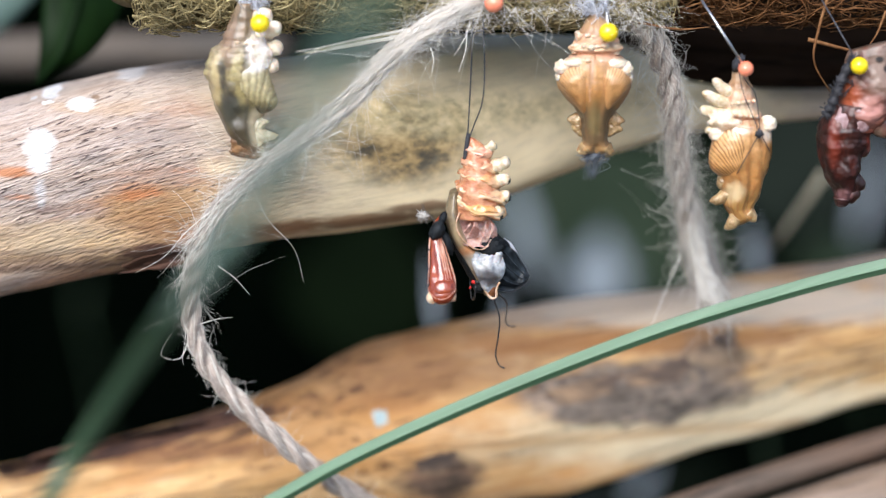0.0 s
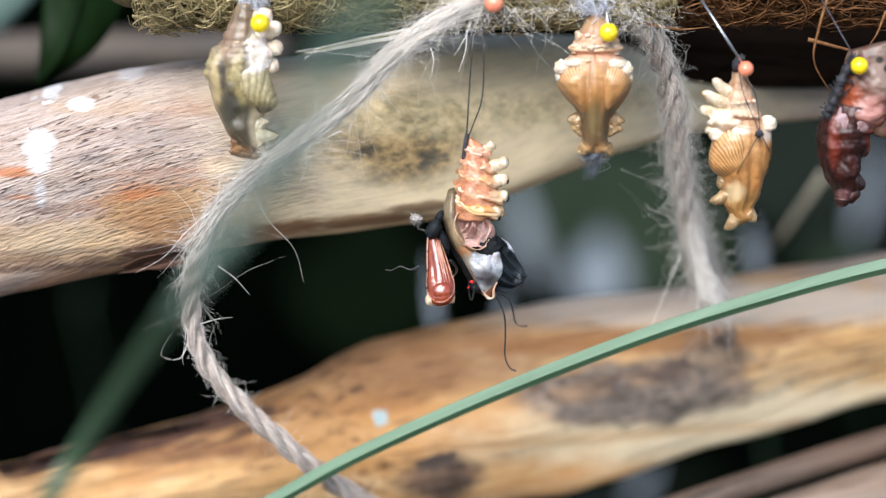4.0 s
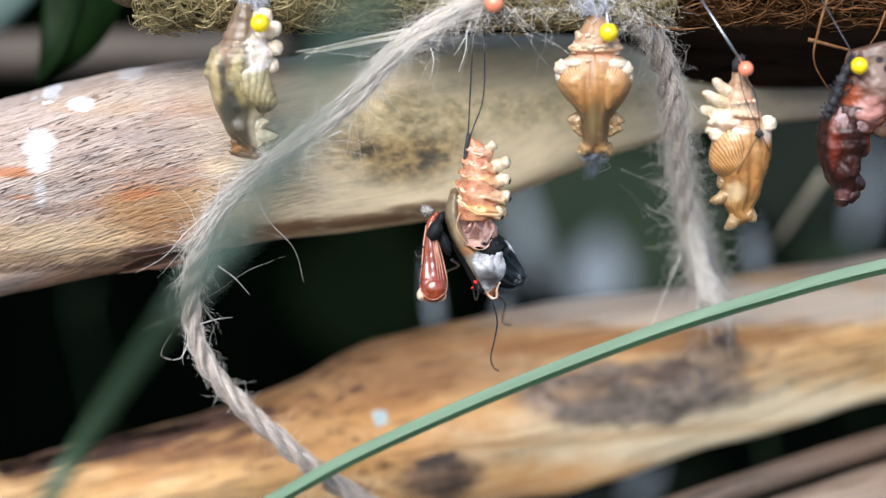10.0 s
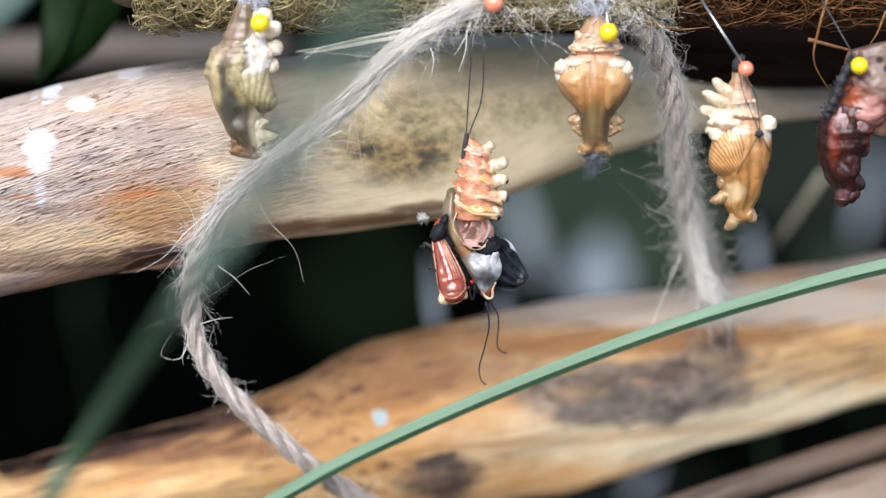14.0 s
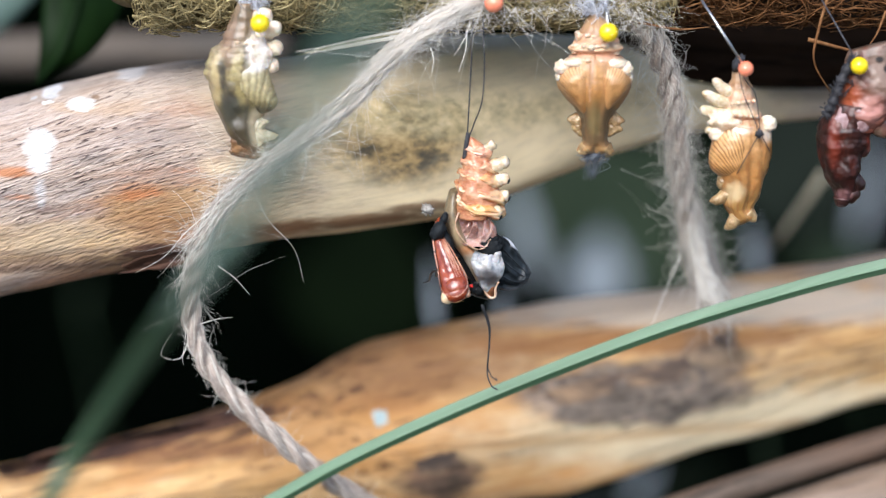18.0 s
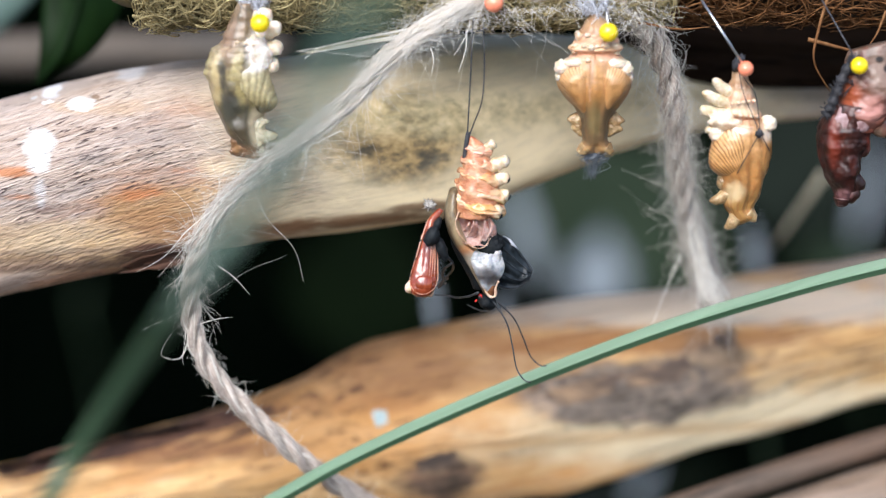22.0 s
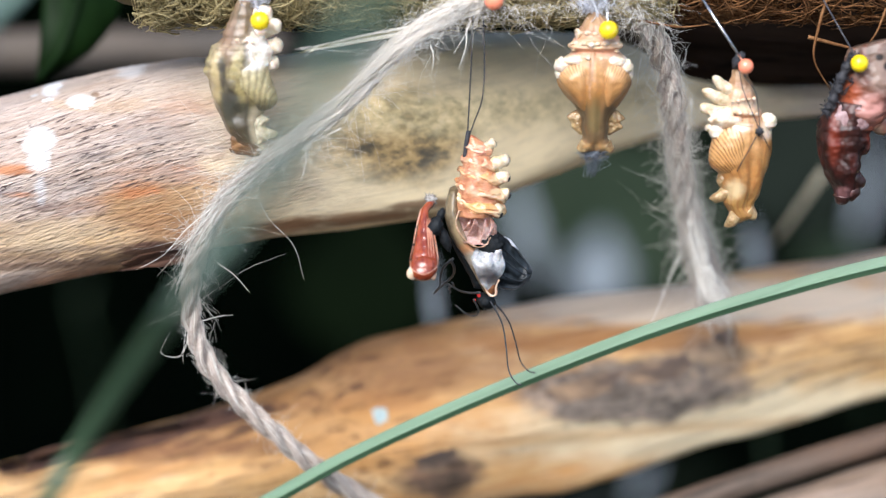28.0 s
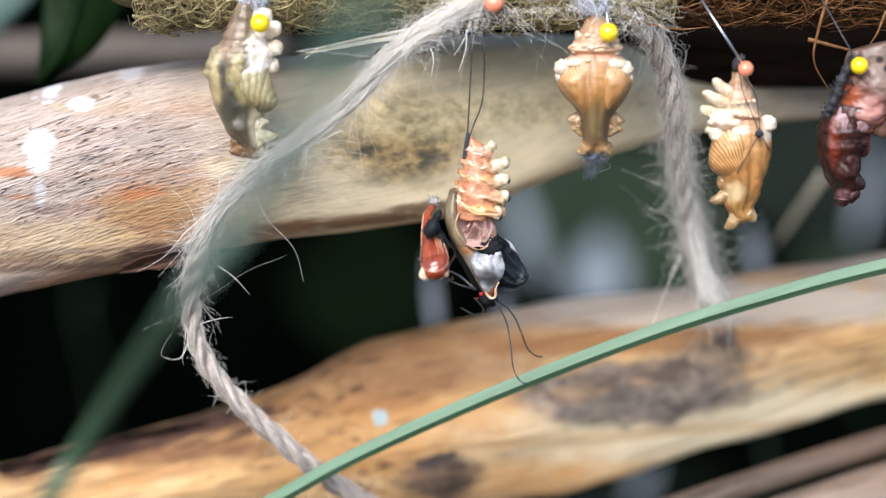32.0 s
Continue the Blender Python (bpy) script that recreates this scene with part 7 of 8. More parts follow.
    walk(abdomen, [
        (0, pose(-0.010523, -0.003, -0.046478, -25.912, -8.67, 0) @ pose(0, 0, 0, 0, 0, 0)),
        (0.4, pose(-0.012269, -0.003, -0.046483, -34.715, 6.339, 0) @ pose(0, 0, 0, 0, 0, 0)),
        (1, pose(-0.012279, -0.003, -0.046511, -36.194, 8.162, 0) @ pose(0, 0, 0, 0, 0, 0)),
        (1.6, pose(-0.012051, -0.003, -0.046692, -35.607, 6.439, 0) @ pose(0, 0, 0, 0, 0, 0)),
        (2, pose(-0.01223, -0.003, -0.046889, -25.098, -7.232, 0) @ pose(0, 0, 0, 0, 0, 0)),
        (2.5, pose(-0.01223, -0.003, -0.046767, -32.119, 2.437, 0) @ pose(0, 0, 0, 0, 0, 0)),
        (3, pose(-0.012131, -0.003, -0.04655, -25.076, -1.935, 0) @ pose(0, 0, 0, 0, 0, 0)),
        (3.5, pose(-0.010577, -0.003, -0.046817, -21.877, -11.402, 0) @ pose(0, 0, 0, 0, 0, 0)),
        (5.5, pose(-0.012008, -0.003, -0.046339, -20.423, -2.4, 0) @ pose(0, 0, 0, 0, 0, 0)),
        (6, pose(-0.012522, -0.003, -0.045838, -13.308, -0.463, 0) @ pose(0, 0, 0, 0, 0, 0)),
        (6.5, pose(-0.011986, -0.003, -0.045981, -24.097, 4.916, 0) @ pose(0, 0, 0, 0, 0, 0)),
        (7, pose(-0.012376, -0.003, -0.045878, -20.632, 1.276, 0) @ pose(0, 0, 0, 0, 0, 0)),
        (7.5, pose(-0.012285, -0.003, -0.045961, -25.77, 6.065, 0) @ pose(0, 0, 0, 0, 0, 4)),
        (8, pose(-0.010732, -0.003, -0.046511, -23.233, -12.006, 0) @ pose(0, 0, 0, 0, 0, 5)),
        (8.5, pose(-0.010593, -0.003, -0.046732, -24.288, -16.234, 0) @ pose(0, 0, 0, 0, 0, 4)),
        (9, pose(-0.011188, -0.003, -0.046488, -13.246, -7.571, 0) @ pose(0, 0, 0, 0, 0, 5)),
        (9.5, pose(-0.011187, -0.003, -0.046123, -13.228, -9.164, 0) @ pose(0, 0, 0, 0, 0, 4.375)),
        (10, pose(-0.011568, -0.003, -0.045601, -13.342, -4.07, 0) @ pose(0, 0, 0, 0, 0, 3.75)),
        (10.5, pose(-0.011134, -0.003, -0.045922, -13.321, -5.622, 0) @ pose(0, 0, 0, 0, 0, 3.125)),
        (11, pose(-0.010217, -0.003, -0.046022, -13.023, -14.414, 0) @ pose(0, 0, 0, 0, 0, 2.5)),
        (12, pose(-0.010951, -0.003, -0.045852, -13.263, -8.481, 0) @ pose(0, 0, 0, 0, 0, 1.25)),
        (13, pose(-0.011535, -0.003, -0.046319, -13.117, -10.236, 0) @ pose(0, 0, 0, 0, 0, 0)),
        (13.5, pose(-0.010718, -0.003, -0.046704, -22.291, -15.842, 0) @ pose(0, 0, 0, 0, 0, 2.5)),
        (14, pose(-0.009923, -0.003, -0.047216, -29.357, -19.911, 0) @ pose(0, 0, 0, 0, 0, 5)),
        (17, pose(-0.009999, -0.003, -0.0472, -27.511, -21.284, 0) @ pose(0, 0, 0, 0, 0, 8)),
        (18, pose(-0.010376, -0.003, -0.047198, -30.719, -21.961, 0) @ pose(0, 0, 0, 0, 0, 5)),
        (18.5, pose(-0.01119, -0.003, -0.04601, -26.8, 1.892, 0) @ pose(0, 0, 0, 0, 0, 2)),
        (19, pose(-0.010906, -0.003, -0.045519, -13.165, 7.574, 0) @ pose(0, 0, 0, 0, 0, 0)),
        (19.5, pose(-0.010583, -0.003, -0.045557, -13.258, -1.093, 0) @ pose(0, 0, 0, 0, 0, 1.429)),
        (20, pose(-0.011045, -0.003, -0.045438, -13.269, 4.571, 0) @ pose(0, 0, 0, 0, 0, 2.857)),
        (21, pose(-0.010586, -0.003, -0.045008, -13.228, 3.214, 0) @ pose(0, 0, 0, 0, 0, 3)),
        (21.5, pose(-0.010586, -0.003, -0.044992, -13.127, 8.223, 0) @ pose(0, 0, 0, 0, 0, 3)),
        (22, pose(-0.010754, -0.003, -0.044966, -13.147, 7.304, 0) @ pose(0, 0, 0, 0, 0, 3)),
        (22.5, pose(-0.010443, -0.003, -0.044403, -23.043, 1.949, 0) @ pose(0, 0, 0, 0, 0, 2)),
        (23, pose(-0.010336, -0.003, -0.043956, -37.145, -0.613, 0) @ pose(0, 0, 0, 0, 0, -3)),
        (24, pose(-0.010326, -0.003, -0.043815, -38.861, 1.747, 0) @ pose(0, 0, 0, 0, 0, -2)),
        (25, pose(-0.010361, -0.003, -0.043856, -40.455, 2.806, 0) @ pose(0, 0, 0, 0, 0, 0)),
        (25.5, pose(-0.010645, -0.003, -0.043603, -39.536, 3.786, 0) @ pose(0, 0, 0, 0, 0, 0)),
        (27.5, pose(-0.0124, -0.003, -0.043103, -37.12, -0.507, 0) @ pose(0, 0, 0, 0, 0, 0)),
        (28, pose(-0.012365, -0.003, -0.043, -38.01, -0.095, 0) @ pose(0, 0, 0, 0, 0, 0)),
        (29, pose(-0.013394, -0.003, -0.043064, -37.806, -3.683, 0) @ pose(0, 0, 0, 0, 0, 0)),
        (29.6, pose(-0.014142, -0.003, -0.04267, -42.193, -6.659, 0) @ pose(0, 0, 0, 0, 0, -37)),
        (30, pose(-0.014497, -0.003, -0.042489, -43.544, -15.227, 0) @ pose(0, 0, 0, 0, 0, -65)),
        (30.3, pose(-0.012233, -0.003, -0.042923, -25.564, -9.345, 0) @ pose(0, 0, 0, 0, 0, -15)),
        (30.6, pose(-0.010852, -0.003, -0.043068, -40.158, -5.351, 0) @ pose(0, 0, 0, 0, 0, 4)),
        (31, pose(-0.010385, -0.003, -0.042982, -46.6, -6.6, 0) @ pose(0, 0, 0, 0, 0, 6)),
        (31.4, pose(-0.010757, -0.003, -0.043284, -46.91, -12.485, 0) @ pose(0, 0, 0, 0, 0, 5)),
        (32, pose(-0.011953, -0.003, -0.043493, -45.617, -11.465, 0) @ pose(0, 0, 0, 0, 0, 4))])
    walk(antenna_a, [
        (0, pose(0.002029, -0.001, -0.063242, 23.453, -8.548, 0)),
        (1, pose(0.002472, -0.001, -0.063235, 19.684, -11.194, 0)),
        (2, pose(0.002539, -0.001, -0.063233, 18.227, -13.479, 0)),
        (3, pose(0.003027, -0.001, -0.062239, 13.248, -16.63, 0)),
        (5.5, pose(0.002962, -0.001, -0.063219, 16.505, -10.867, 0)),
        (6, pose(0.002015, -0.001, -0.063741, 18.86, -11.201, 0)),
        (7, pose(0.001856, -0.001, -0.063486, 15.315, -6.845, 0)),
        (8, pose(0.002231, -0.001, -0.063482, 13.86, -9.555, 0)),
        (9, pose(0.001856, -0.001, -0.063733, 16.689, -6.924, 0)),
        (10, pose(0.001654, -0.001, -0.063739, 23.375, -5.188, 0)),
        (11, pose(0.002812, -0.001, -0.062837, 13.08, -7.871, 0)),
        (12, pose(0.001927, -0.001, -0.063492, 16.601, -9.859, 0)),
        (13, pose(0.000532, -0.001, -0.063501, 13.647, -11.192, 0)),
        (14, pose(0.001284, -0.001, -0.06409, 8.91, -0.89, 0)),
        (17, pose(0.00058, -0.001, -0.064097, -4.413, -0.566, 0)),
        (18, pose(-0.000291, -0.001, -0.064796, 2.13, -10.405, 0)),
        (18.5, pose(0.00012, -0.001, -0.065124, 6.37, -10.304, 0)),
        (19, pose(0.001177, -0.001, -0.065509, 11.042, -10.314, 0)),
        (20, pose(0.000827, -0.001, -0.064323, -14.262, -21.508, 0)),
        (21, pose(0.002318, -0.001, -0.064129, -2.073, -24.554, 0)),
        (22, pose(0.002199, -0.001, -0.064135, -6.622, -24.725, 0)),
        (23, pose(0.002882, -0.001, -0.063332, -12.027, -30.351, 0)),
        (24, pose(0.002659, -0.001, -0.063561, -7.381, -28.464, 0)),
        (25, pose(0.002489, -0.001, -0.063861, -5.612, -24.363, 0)),
        (28, pose(0.001496, -0.001, -0.064383, -8.25, -20.349, 0)),
        (29, pose(0.001736, -0.001, -0.064394, -6.588, -20.924, 0)),
        (30, pose(0.001927, -0.001, -0.063789, -4.259, -18.257, 0)),
        (31, pose(0.00238, -0.001, -0.063737, -4.105, -13.357, 0)),
        (32, pose(0.002421, -0.001, -0.063509, -14.754, -21.404, 0))])
    walk(antenna_b, [
        (0, pose(0.003176, 0.002, -0.062952, 52.466, -20.438, 0)),
        (1, pose(0.003376, 0.002, -0.062693, 50.062, -23.198, 0)),
        (2, pose(0.003685, 0.002, -0.06269, 50.364, -22.199, 0)),
        (3, pose(0.003817, 0.002, -0.062682, 47.917, -34.932, 0)),
        (6, pose(0.003284, 0.002, -0.06296, 49.951, -21.625, 0)),
        (7, pose(0.003244, 0.002, -0.063569, 48.619, -19.932, 0)),
        (8, pose(0.002895, 0.002, -0.063686, 44.769, -22.372, 0)),
        (9, pose(0.003002, 0.002, -0.063693, 48.571, -21.677, 0)),
        (10, pose(0.002921, 0.002, -0.06333, 55.501, -17.803, 0)),
        (11, pose(0.003717, 0.002, -0.062904, 48.06, -25.804, 0)),
        (12, pose(0.002833, 0.002, -0.063701, 50.332, -18.057, 0)),
        (13, pose(0.001549, 0.002, -0.063971, 48.164, -15.25, 0)),
        (14, pose(0.002311, 0.002, -0.064785, 39.273, -15.697, 0)),
        (17, pose(0.001239, 0.002, -0.064796, 21.855, -11.008, 0)),
        (18, pose(-2e-06, 0.002, -0.065504, 16.51, -10.451, 0)),
        (19, pose(0.002444, 0.002, -0.066216, 17.929, -19.715, 0)),
        (20, pose(0.002087, 0.002, -0.065285, 17.43, -26.985, 0)),
        (21, pose(0.003108, 0.002, -0.064954, 12.799, -33.685, 0)),
        (22, pose(0.003108, 0.002, -0.064963, 12.348, -35.202, 0)),
        (23, pose(0.003674, 0.002, -0.064153, 17.098, -36.887, 0)),
        (24, pose(0.003449, 0.002, -0.064384, 18.217, -37.214, 0)),
        (25, pose(0.003158, 0.002, -0.064812, 18.943, -32.207, 0)),
        (28, pose(0.002279, 0.002, -0.065215, 9.635, -28.518, 0)),
        (29, pose(0.002522, 0.002, -0.065223, 9.535, -32.576, 0)),
        (30, pose(0.00259, 0.002, -0.064494, 27.94, -33.854, 0)),
        (31, pose(0.003171, 0.002, -0.064433, 29.316, -33.608, 0)),
        (32, pose(0.003088, 0.002, -0.064335, 23.39, -34.881, 0))])
    walk(leg_a, [
        (0, pose(-0.0097, -0.0035, -0.049417, 66.829, 143.856, 0)),
        (0.5, pose(-0.008479, -0.0035, -0.059196, 3.702, 73.138, 0)),
        (1, pose(-0.008352, -0.0035, -0.058969, -1.567, 72.261, 0)),
        (1.5, pose(-0.007996, -0.0035, -0.061102, 8.113, 92.316, 0)),
        (2, pose(-0.007928, -0.0035, -0.062045, 32.98, 93.91, 0)),
        (2.5, pose(-0.008887, -0.0035, -0.059224, 34.674, 99.309, 0)),
        (3, pose(-0.012112, -0.0035, -0.056559, 40.058, 125.988, 0)),
        (3.5, pose(-0.011032, -0.0035, -0.050973, 76.797, 121.445, 0)),
        (5.5, pose(-0.013645, -0.0035, -0.053181, 73.458, 124.767, 0)),
        (6, pose(-0.014969, -0.0035, -0.054974, 63.686, 140.449, 0)),
        (7, pose(-0.01324, -0.0035, -0.054293, 78.027, 85.072, 0)),
        (8, pose(-0.011574, -0.0035, -0.054077, 70.21, 148.51, 0)),
        (9, pose(-0.011694, -0.0035, -0.055762, 61.55, 157.327, 0)),
        (10, pose(-0.012589, -0.0035, -0.055965, 81.006, 101.237, 0)),
        (11, pose(-0.008998, -0.0035, -0.060054, 69.131, 86.426, 0)),
        (11.5, pose(-0.010115, -0.0035, -0.055592, 58.218, 113.107, 0)),
        (12, pose(-0.010138, -0.0035, -0.049643, 47.117, 58.106, 0)),
        (13, pose(-0.011419, -0.0035, -0.059638, 60.002, 65.556, 0)),
        (14, pose(-0.01036, -0.0035, -0.051618, 75.096, 42.859, 0)),
        (17, pose(-0.010192, -0.0035, -0.053428, 73.723, 162.769, 0)),
        (17.5, pose(-0.010356, -0.0035, -0.056727, 70.853, 68.549, 0)),
        (18, pose(-0.008473, -0.0035, -0.0566, 60.928, 37.105, 0)),
        (18.5, pose(-0.010123, -0.0035, -0.047128, 61.508, 115.871, 0)),
        (19, pose(-0.004562, -0.0035, -0.053298, 51.68, 32.78, 0)),
        (20, pose(-0.006578, -0.0035, -0.053884, 52.04, 18.792, 0)),
        (21, pose(-0.006029, -0.0035, -0.054869, 42.009, -0.437, 0)),
        (22, pose(-0.006591, -0.0035, -0.055332, 53.251, 19.909, 0)),
        (23, pose(-0.006518, -0.0035, -0.05504, 42.765, -7.657, 0)),
        (24, pose(-0.006742, -0.0035, -0.055633, 43.886, 7.278, 0)),
        (25, pose(-0.006787, -0.0035, -0.055678, 46.609, 12.787, 0)),
        (28, pose(-0.00644, -0.0035, -0.054585, 43.563, 22.868, 0)),
        (29, pose(-0.006476, -0.0035, -0.054625, 43.989, 21.383, 0)),
        (30, pose(-0.007419, -0.0035, -0.054214, 53.83, 20.538, 0)),
        (31, pose(-0.006715, -0.0035, -0.055623, 52.048, 3.361, 0)),
        (31.6, pose(-0.005918, -0.0035, -0.056861, 67.143, 40.459, 0)),
        (32, pose(-0.002064, -0.0035, -0.060465, 22.43, 113.934, 0))])
    walk(leg_b, [
        (0, pose(-0.007917, -0.0025, -0.05085, 68.328, 8.299, 0)),
        (1, pose(-0.006678, -0.0025, -0.054539, 64.485, 15.766, 0)),
        (2, pose(-0.005662, -0.0025, -0.055524, 57.064, -7.613, 0)),
        (3, pose(-0.006264, -0.0025, -0.054926, 59.152, 7.654, 0)),
        (6, pose(-0.006729, -0.0025, -0.054626, 56.858, 11.194, 0)),
        (7, pose(-0.006676, -0.0025, -0.054892, 57.549, 11.971, 0)),
        (8, pose(-0.00656, -0.0025, -0.053316, 69.388, -3.831, 0)),
        (9, pose(-0.006556, -0.0025, -0.054525, 69.299, 0.605, 0)),
        (10, pose(-0.006968, -0.0025, -0.054503, 68.98, 10.513, 0)),
        (12, pose(-0.007059, -0.0025, -0.054506, 73.126, 3.628, 0)),
        (14, pose(-0.006049, -0.0025, -0.053377, 70.204, -1.14, 0)),
        (17, pose(-0.006134, -0.0025, -0.053367, 69.388, -4.288, 0)),
        (18, pose(-0.00656, -0.0025, -0.053396, 68.27, -0.536, 0)),
        (18.6, pose(-0.005288, -0.0025, -0.053463, 58.094, 8.247, 0)),
        (19, pose(-0.005152, -0.0025, -0.053271, 59.476, 27.291, 0)),
        (20, pose(-0.006929, -0.0025, -0.053486, 58.995, 11.98, 0)),
        (21, pose(-0.007582, -0.0025, -0.053868, 48.212, -4.854, 0)),
        (22, pose(-0.007544, -0.0025, -0.054204, 56.752, 12.51, 0)),
        (23, pose(-0.005916, -0.0025, -0.055257, 54.128, -1.761, 0)),
        (23.5, pose(-0.006559, -0.0025, -0.055672, 37.849, 11.935, 0)),
        (24, pose(-0.007456, -0.0025, -0.056342, -2.326, 22.504, 0)),
        (25, pose(-0.007142, -0.0025, -0.056142, 23.789, 21.464, 0)),
        (25.5, pose(-0.007202, -0.0025, -0.056134, 33.643, 16.104, 0)),
        (28, pose(-0.007035, -0.0025, -0.055046, 52.26, 18.281, 0)),
        (28.6, pose(-0.007259, -0.0025, -0.055073, 28.788, 21.57, 0)),
        (29, pose(-0.007428, -0.0025, -0.055089, 25.052, 21.643, 0)),
        (29.6, pose(-0.007537, -0.0025, -0.054489, 50.278, 17.689, 0)),
        (30, pose(-0.007418, -0.0025, -0.054431, 63.124, 17.154, 0)),
        (30.3, pose(-0.007099, -0.0025, -0.059855, 41.921, 32.215, 0)),
        (31, pose(-0.006721, -0.0025, -0.054619, 66.122, 3.945, 0)),
        (31.8, pose(-0.006244, -0.0025, -0.059499, 45.164, 30.72, 0)),
        (32, pose(-0.007557, -0.0025, -0.050893, 57.785, 4.178, 0))])
    walk(leg_c, [
        (0, pose(-0.001223, -0.0015, -0.059665, 76.995, 123.392, 0)),
        (17, pose(-0.000557, -0.0015, -0.059675, 76.995, 122.752, 0)),
        (18, pose(-0.001033, -0.0015, -0.059994, 77.889, 116.216, 0)),
        (18.5, pose(-0.001082, -0.0015, -0.060807, 51.771, 61.593, 0)),
        (19, pose(-0.000787, -0.0015, -0.060835, 58.357, 46.23, 0)),
        (20, pose(-0.001209, -0.0015, -0.060493, 39.708, 59.106, 0)),
        (21, pose(-0.000354, -0.0015, -0.061184, 41.766, 68.616, 0)),
        (22, pose(-0.00094, -0.0015, -0.062165, 41.443, 75.21, 0)),
        (23, pose(-0.0005, -0.0015, -0.061123, 59.717, 74.043, 0)),
        (25, pose(-0.000534, -0.0015, -0.061032, 53.162, 79.938, 0)),
        (28, pose(-0.000678, -0.0015, -0.06241, 47.346, 93.119, 0)),
        (29, pose(-0.000445, -0.0015, -0.062675, 39.214, 94.969, 0)),
        (30, pose(-0.001323, -0.0015, -0.061682, 66.1, 113.971, 0)),
        (31, pose(-0.001027, -0.0015, -0.060688, 75.368, 101.983, 0)),
        (31.5, pose(-0.000639, -0.0015, -0.060693, 66.919, 84.328, 0)),
        (32, pose(-0.001559, -0.0015, -0.061169, 5.151, 116.878, 0))])
    walk(leg_d, [
        (0, pose(-0.010079, -0.002, -0.054003, 63.513, 4.744, 0)),
        (1.8, pose(-0.009744, -0.002, -0.054676, 63.445, 4.381, 0)),
        (3, pose(-0.013321, -0.002, -0.055914, 11.059, 83.481, 0)),
        (5.5, pose(-0.01317, -0.002, -0.056439, 27.845, 74.171, 0)),
        (6, pose(-0.014282, -0.002, -0.056777, 42.489, 70.508, 0)),
        (6.6, pose(-0.012041, -0.002, -0.055928, 68.888, 19.518, 0)),
        (11, pose(-0.010719, -0.002, -0.055995, 67.613, 12.62, 0)),
        (11.4, pose(-0.010407, -0.002, -0.055936, 39.585, 86.722, 0)),
        (12, pose(-0.010893, -0.002, -0.055698, 35.47, 80.112, 0)),
        (13, pose(-0.011368, -0.002, -0.056542, 52.872, 68.962, 0)),
        (13.6, pose(-0.010734, -0.002, -0.055851, 67.401, 15.568, 0)),
        (17, pose(-0.009693, -0.002, -0.057177, 67.512, 12.412, 0)),
        (17.4, pose(-0.009989, -0.002, -0.057329, 52.251, 83.042, 0)),
        (18, pose(-0.008952, -0.002, -0.057177, 66.065, 23.995, 0)),
        (23.3, pose(-0.007734, -0.002, -0.059984, 57.706, 8.691, 0)),
        (24, pose(-0.007687, -0.002, -0.062966, -11.861, 35.221, 0)),
        (25, pose(-0.007738, -0.002, -0.063011, -11.757, 34.513, 0)),
        (26, pose(-0.007234, -0.002, -0.059957, 56.602, 17.184, 0)),
        (28, pose(-0.006682, -0.002, -0.060065, 57.678, 8.598, 0)),
        (29, pose(-0.007056, -0.002, -0.061337, 62.392, 9.831, 0)),
        (32, pose(-0.006603, -0.002, -0.058345, 66.039, 23.355, 0))])
    walk(proboscis, [
        (0, pose(-0.001698, -0.001, -0.060762, 83.559, 91.965, 0)),
        (17, pose(-0.001019, -0.001, -0.060777, 83.559, 91.325, 0)),
        (18, pose(-0.001503, -0.001, -0.06134, 69.764, 23.343, 0)),
        (19, pose(-0.001725, -0.001, -0.063419, 65.826, 49.656, 0)),
        (20, pose(-0.001938, -0.001, -0.063933, 66.65, 37.179, 0)),
        (21, pose(-0.001295, -0.001, -0.063522, 61.095, 42.059, 0)),
        (23, pose(-0.000727, -0.001, -0.062964, 63.43, 22.782, 0)),
        (25, pose(-0.00112, -0.001, -0.063614, 64.252, 33.007, 0)),
        (27.5, pose(-0.001924, -0.001, -0.063748, 59.472, 45.775, 0)),
        (28, pose(-0.002113, -0.001, -0.064004, 59.362, 49.777, 0)),
        (28.6, pose(-0.001958, -0.001, -0.063772, 18.436, 80.112, 0)),
        (29, pose(-0.001876, -0.001, -0.063781, 9.858, 86.116, 0)),
        (29.5, pose(-0.002284, -0.001, -0.064089, 46.331, 58.704, 0)),
        (30, pose(-0.002283, -0.001, -0.063767, 58.344, 44.1, 0)),
        (31, pose(-0.001715, -0.001, -0.063275, 66.781, 39.101, 0)),
        (32, pose(-0.00179, -0.001, -0.063258, 59.035, 35.776, 0))])
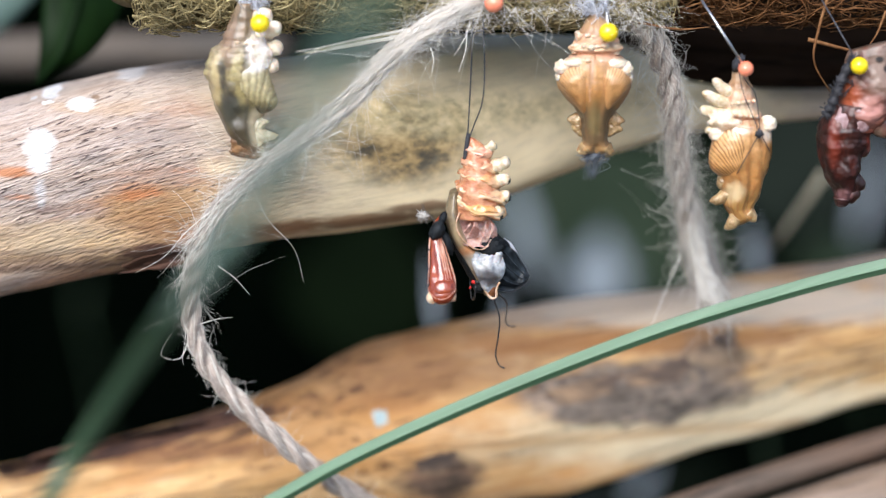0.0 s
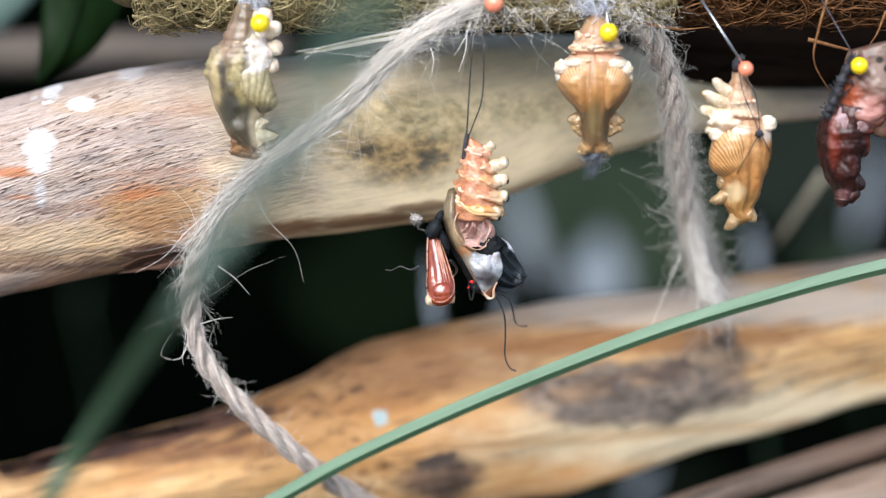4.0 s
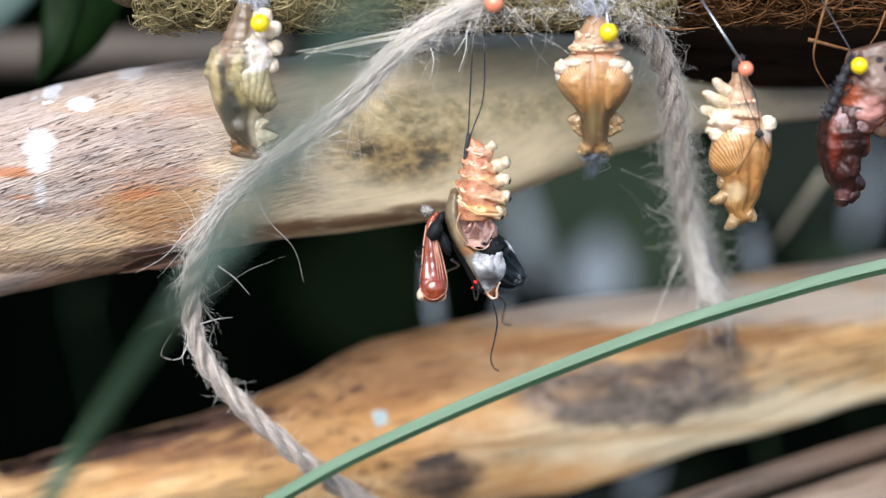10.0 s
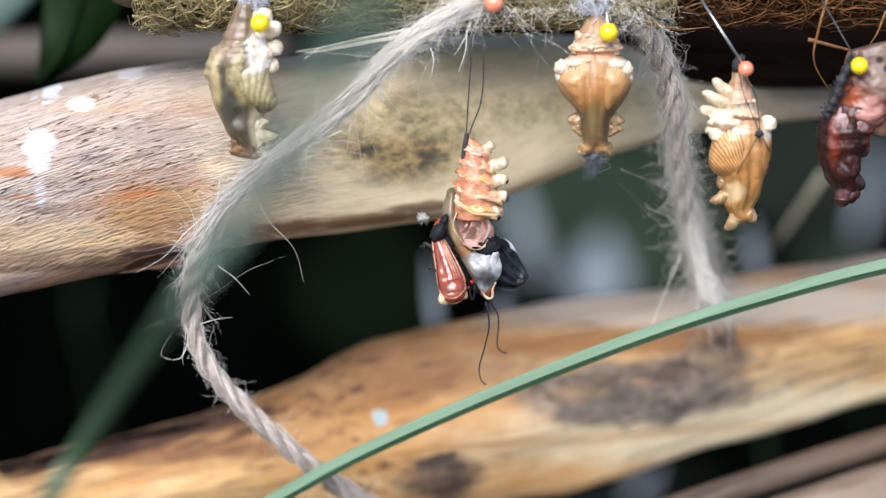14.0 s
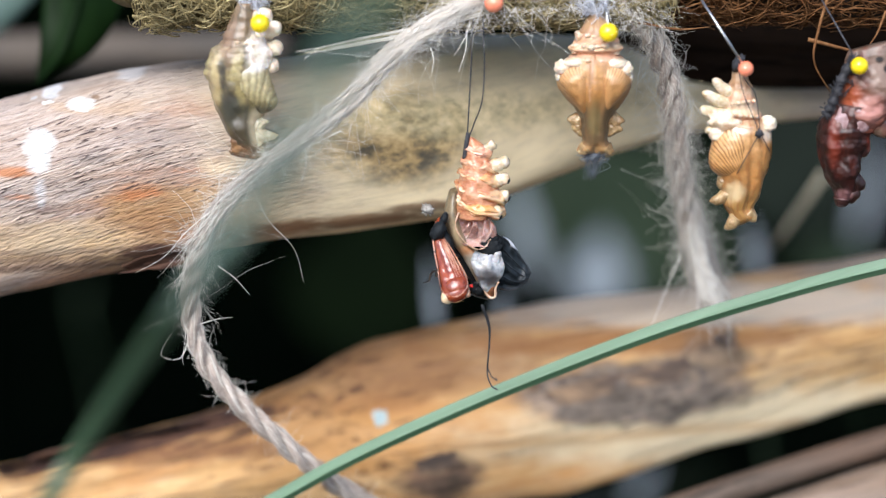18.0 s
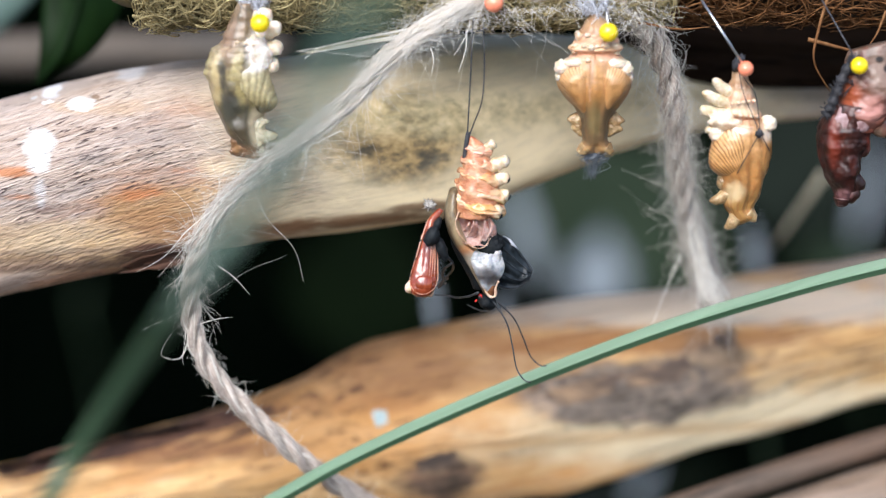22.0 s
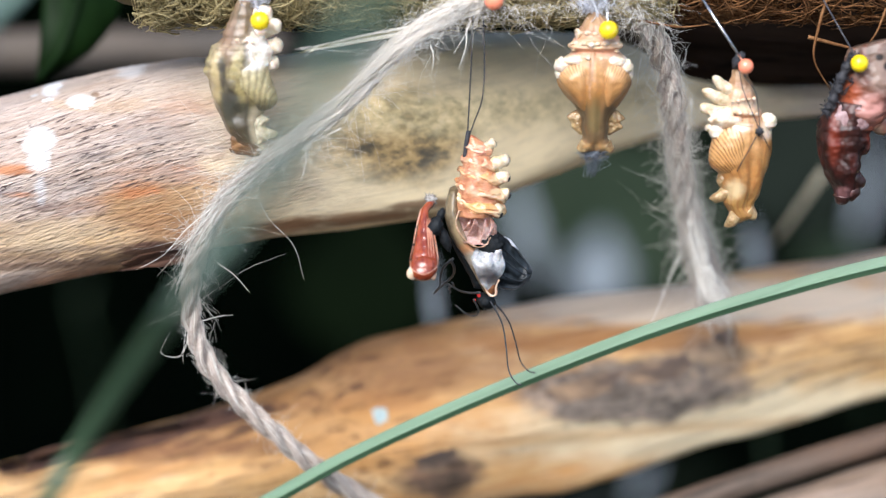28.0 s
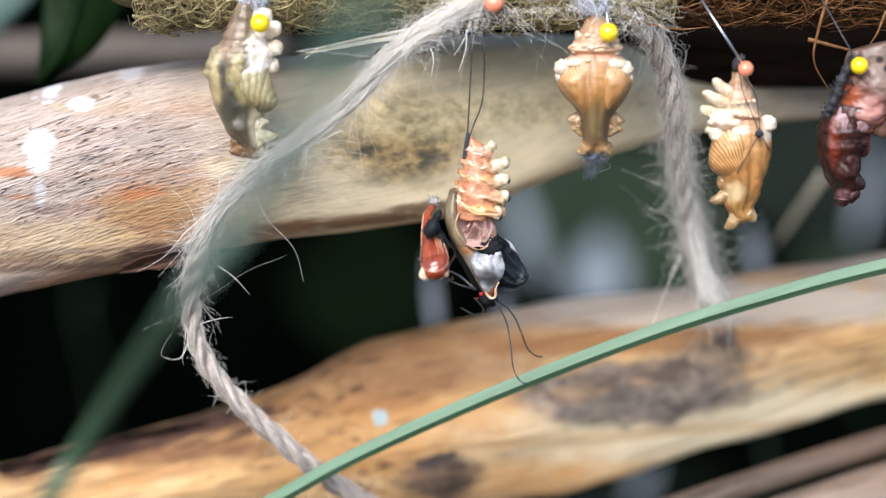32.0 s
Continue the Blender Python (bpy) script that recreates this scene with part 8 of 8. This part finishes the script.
    walk(head, [
        (0, pose(-0.000467, 0.001, -0.060979, 0, 0, 0)),
        (17, pose(-2.7e-05, 0.001, -0.060982, 0, 0, 0)),
        (18, pose(-0.000634, 0.001, -0.061799, 0, -4, 0)),
        (18.5, pose(-0.001055, 0.001, -0.062864, 0, -6, 0)),
        (19, pose(-0.000489, 0.001, -0.06363, 0, -10, 0)),
        (20, pose(2.3e-05, 0.001, -0.064168, 0, 12, 0)),
        (21, pose(0.001152, 0.001, -0.064481, 0, 15, 0)),
        (22, pose(0.000912, 0.001, -0.064723, 0, 14, 0)),
        (23, pose(0.001719, 0.001, -0.063671, 0, 18, 0)),
        (25, pose(0.001202, 0.001, -0.064328, 0, 14, 0)),
        (28, pose(0.000568, 0.001, -0.064732, 0, 10, 0)),
        (30, pose(0.000639, 0.001, -0.064124, 0, 14, 0)),
        (31, pose(0.000965, 0.001, -0.063724, 0, 6, 0)),
        (32, pose(0.001135, 0.001, -0.063851, 0, 10, 0))])
    walk(tuft, [
        (0, pose(-0.012903, -0.002, -0.045086, 0, 0, 0)),
        (1, pose(-0.013479, -0.002, -0.045257, 0, 0, 0)),
        (2, pose(-0.01343, -0.002, -0.046122, 0, 0, 0)),
        (3, pose(-0.013803, -0.002, -0.045901, 0, 0, 0)),
        (6, pose(-0.013963, -0.002, -0.045784, 0, 0, 0)),
        (7, pose(-0.013817, -0.002, -0.045828, 0, 0, 0)),
        (8, pose(-0.013121, -0.002, -0.047317, 0, 0, 0)),
        (9, pose(-0.012617, -0.002, -0.045591, 0, 0, 0)),
        (10, pose(-0.012162, -0.002, -0.043854, 0, 0, 0)),
        (11, pose(-0.01202, -0.002, -0.044785, 0, 0, 0)),
        (13, pose(-0.013054, -0.002, -0.044668, 0, 0, 0)),
        (14, pose(-0.012323, -0.002, -0.045617, 0, 0, 0)),
        (17, pose(-0.012397, -0.002, -0.045478, 0, 0, 0)),
        (18, pose(-0.01181, -0.002, -0.043757, 0, 0, 0)),
        (19, pose(-0.01092, -0.002, -0.042439, 0, 0, 0)),
        (20, pose(-0.011625, -0.002, -0.042844, 0, 0, 0)),
        (21, pose(-0.011782, -0.002, -0.043029, 0, 0, 0)),
        (22, pose(-0.011352, -0.002, -0.042974, 0, 0, 0)),
        (23, pose(-0.011054, -0.002, -0.042699, 0, 0, 0)),
        (25, pose(-0.010719, -0.002, -0.042358, 0, 0, 0)),
        (28, pose(-0.011178, -0.002, -0.041984, 0, 0, 0)),
        (29, pose(-0.011022, -0.002, -0.041805, 0, 0, 0)),
        (30, pose(-0.01057, -0.002, -0.041978, 0, 0, 0)),
        (31, pose(-0.009807, -0.002, -0.041597, 0, 0, 0)),
        (32, pose(-0.010403, -0.002, -0.041989, 0, 0, 0))])
    walk(joint, [
        (0, pose(-0.01004, -0.0056, -0.047046, 0, 0, 0)),
        (1, pose(-0.010129, -0.0056, -0.046588, 0, 0, 0)),
        (3, pose(-0.01022, -0.0056, -0.046871, 0, 0, 0)),
        (6, pose(-0.010618, -0.0056, -0.046782, 0, 0, 0)),
        (8, pose(-0.010131, -0.0056, -0.047438, 0, 0, 0)),
        (10, pose(-0.01062, -0.0056, -0.047022, 0, 0, 0)),
        (14, pose(-0.009204, -0.0056, -0.047648, 0, 0, 0)),
        (18, pose(-0.009661, -0.0056, -0.047277, 0, 0, 0)),
        (19, pose(-0.010583, -0.007800, -0.047106, 0, 0, 0)),
        (20, pose(-0.010715, -0.007800, -0.047484, 0, 0, 0)),
        (23, pose(-0.011192, -0.007800, -0.048288, 0, 0, 0)),
        (25, pose(-0.011218, -0.007800, -0.048428, 0, 0, 0)),
        (28, pose(-0.010417, -0.007800, -0.046338, 0, 0, 0)),
        (29, pose(-0.010047, -0.007800, -0.046193, 0, 0, 0)),
        (30, pose(-0.010410, -0.007800, -0.046170, 0, 0, 0)),
        (30.5, pose(-0.010570, -0.011500, -0.045160, 0, 0, 0)),
        (31, pose(-0.010570, -0.011500, -0.045160, 0, 0, 0)),
        (32, pose(-0.011040, -0.011500, -0.045400, 0, 0, 0))])
    walk(wing, [
        (0, pose(0.001979, 0.003, -0.053267, 0, 0, 0)),
        (6, pose(0.001866, 0.003, -0.053271, 0, 0, 0)),
        (13, pose(0.001227, 0.003, -0.05329, 0, 2, 0)),
        (14, pose(0.002659, 0.003, -0.053237, 0, 0, 0)),
        (17, pose(0.002573, 0.003, -0.053242, 0, -1, 0)),
        (18, pose(0.002148, 0.003, -0.0531, 0, -3, 0)),
        (20, pose(0.001901, 0.003, -0.053251, 0, -5, 0)),
        (23, pose(0.002312, 0.003, -0.053241, 0, -6, 0)),
        (28, pose(0.002155, 0.003, -0.053545, 0, -5, 0)),
        (30, pose(0.002012, 0.003, -0.053571, 0, -5, 0)),
        (31, pose(0.002574, 0.003, -0.053272, 0, -1, 0)),
        (32, pose(0.002105, 0.003, -0.053292, 0, 0, 0))])


motions()
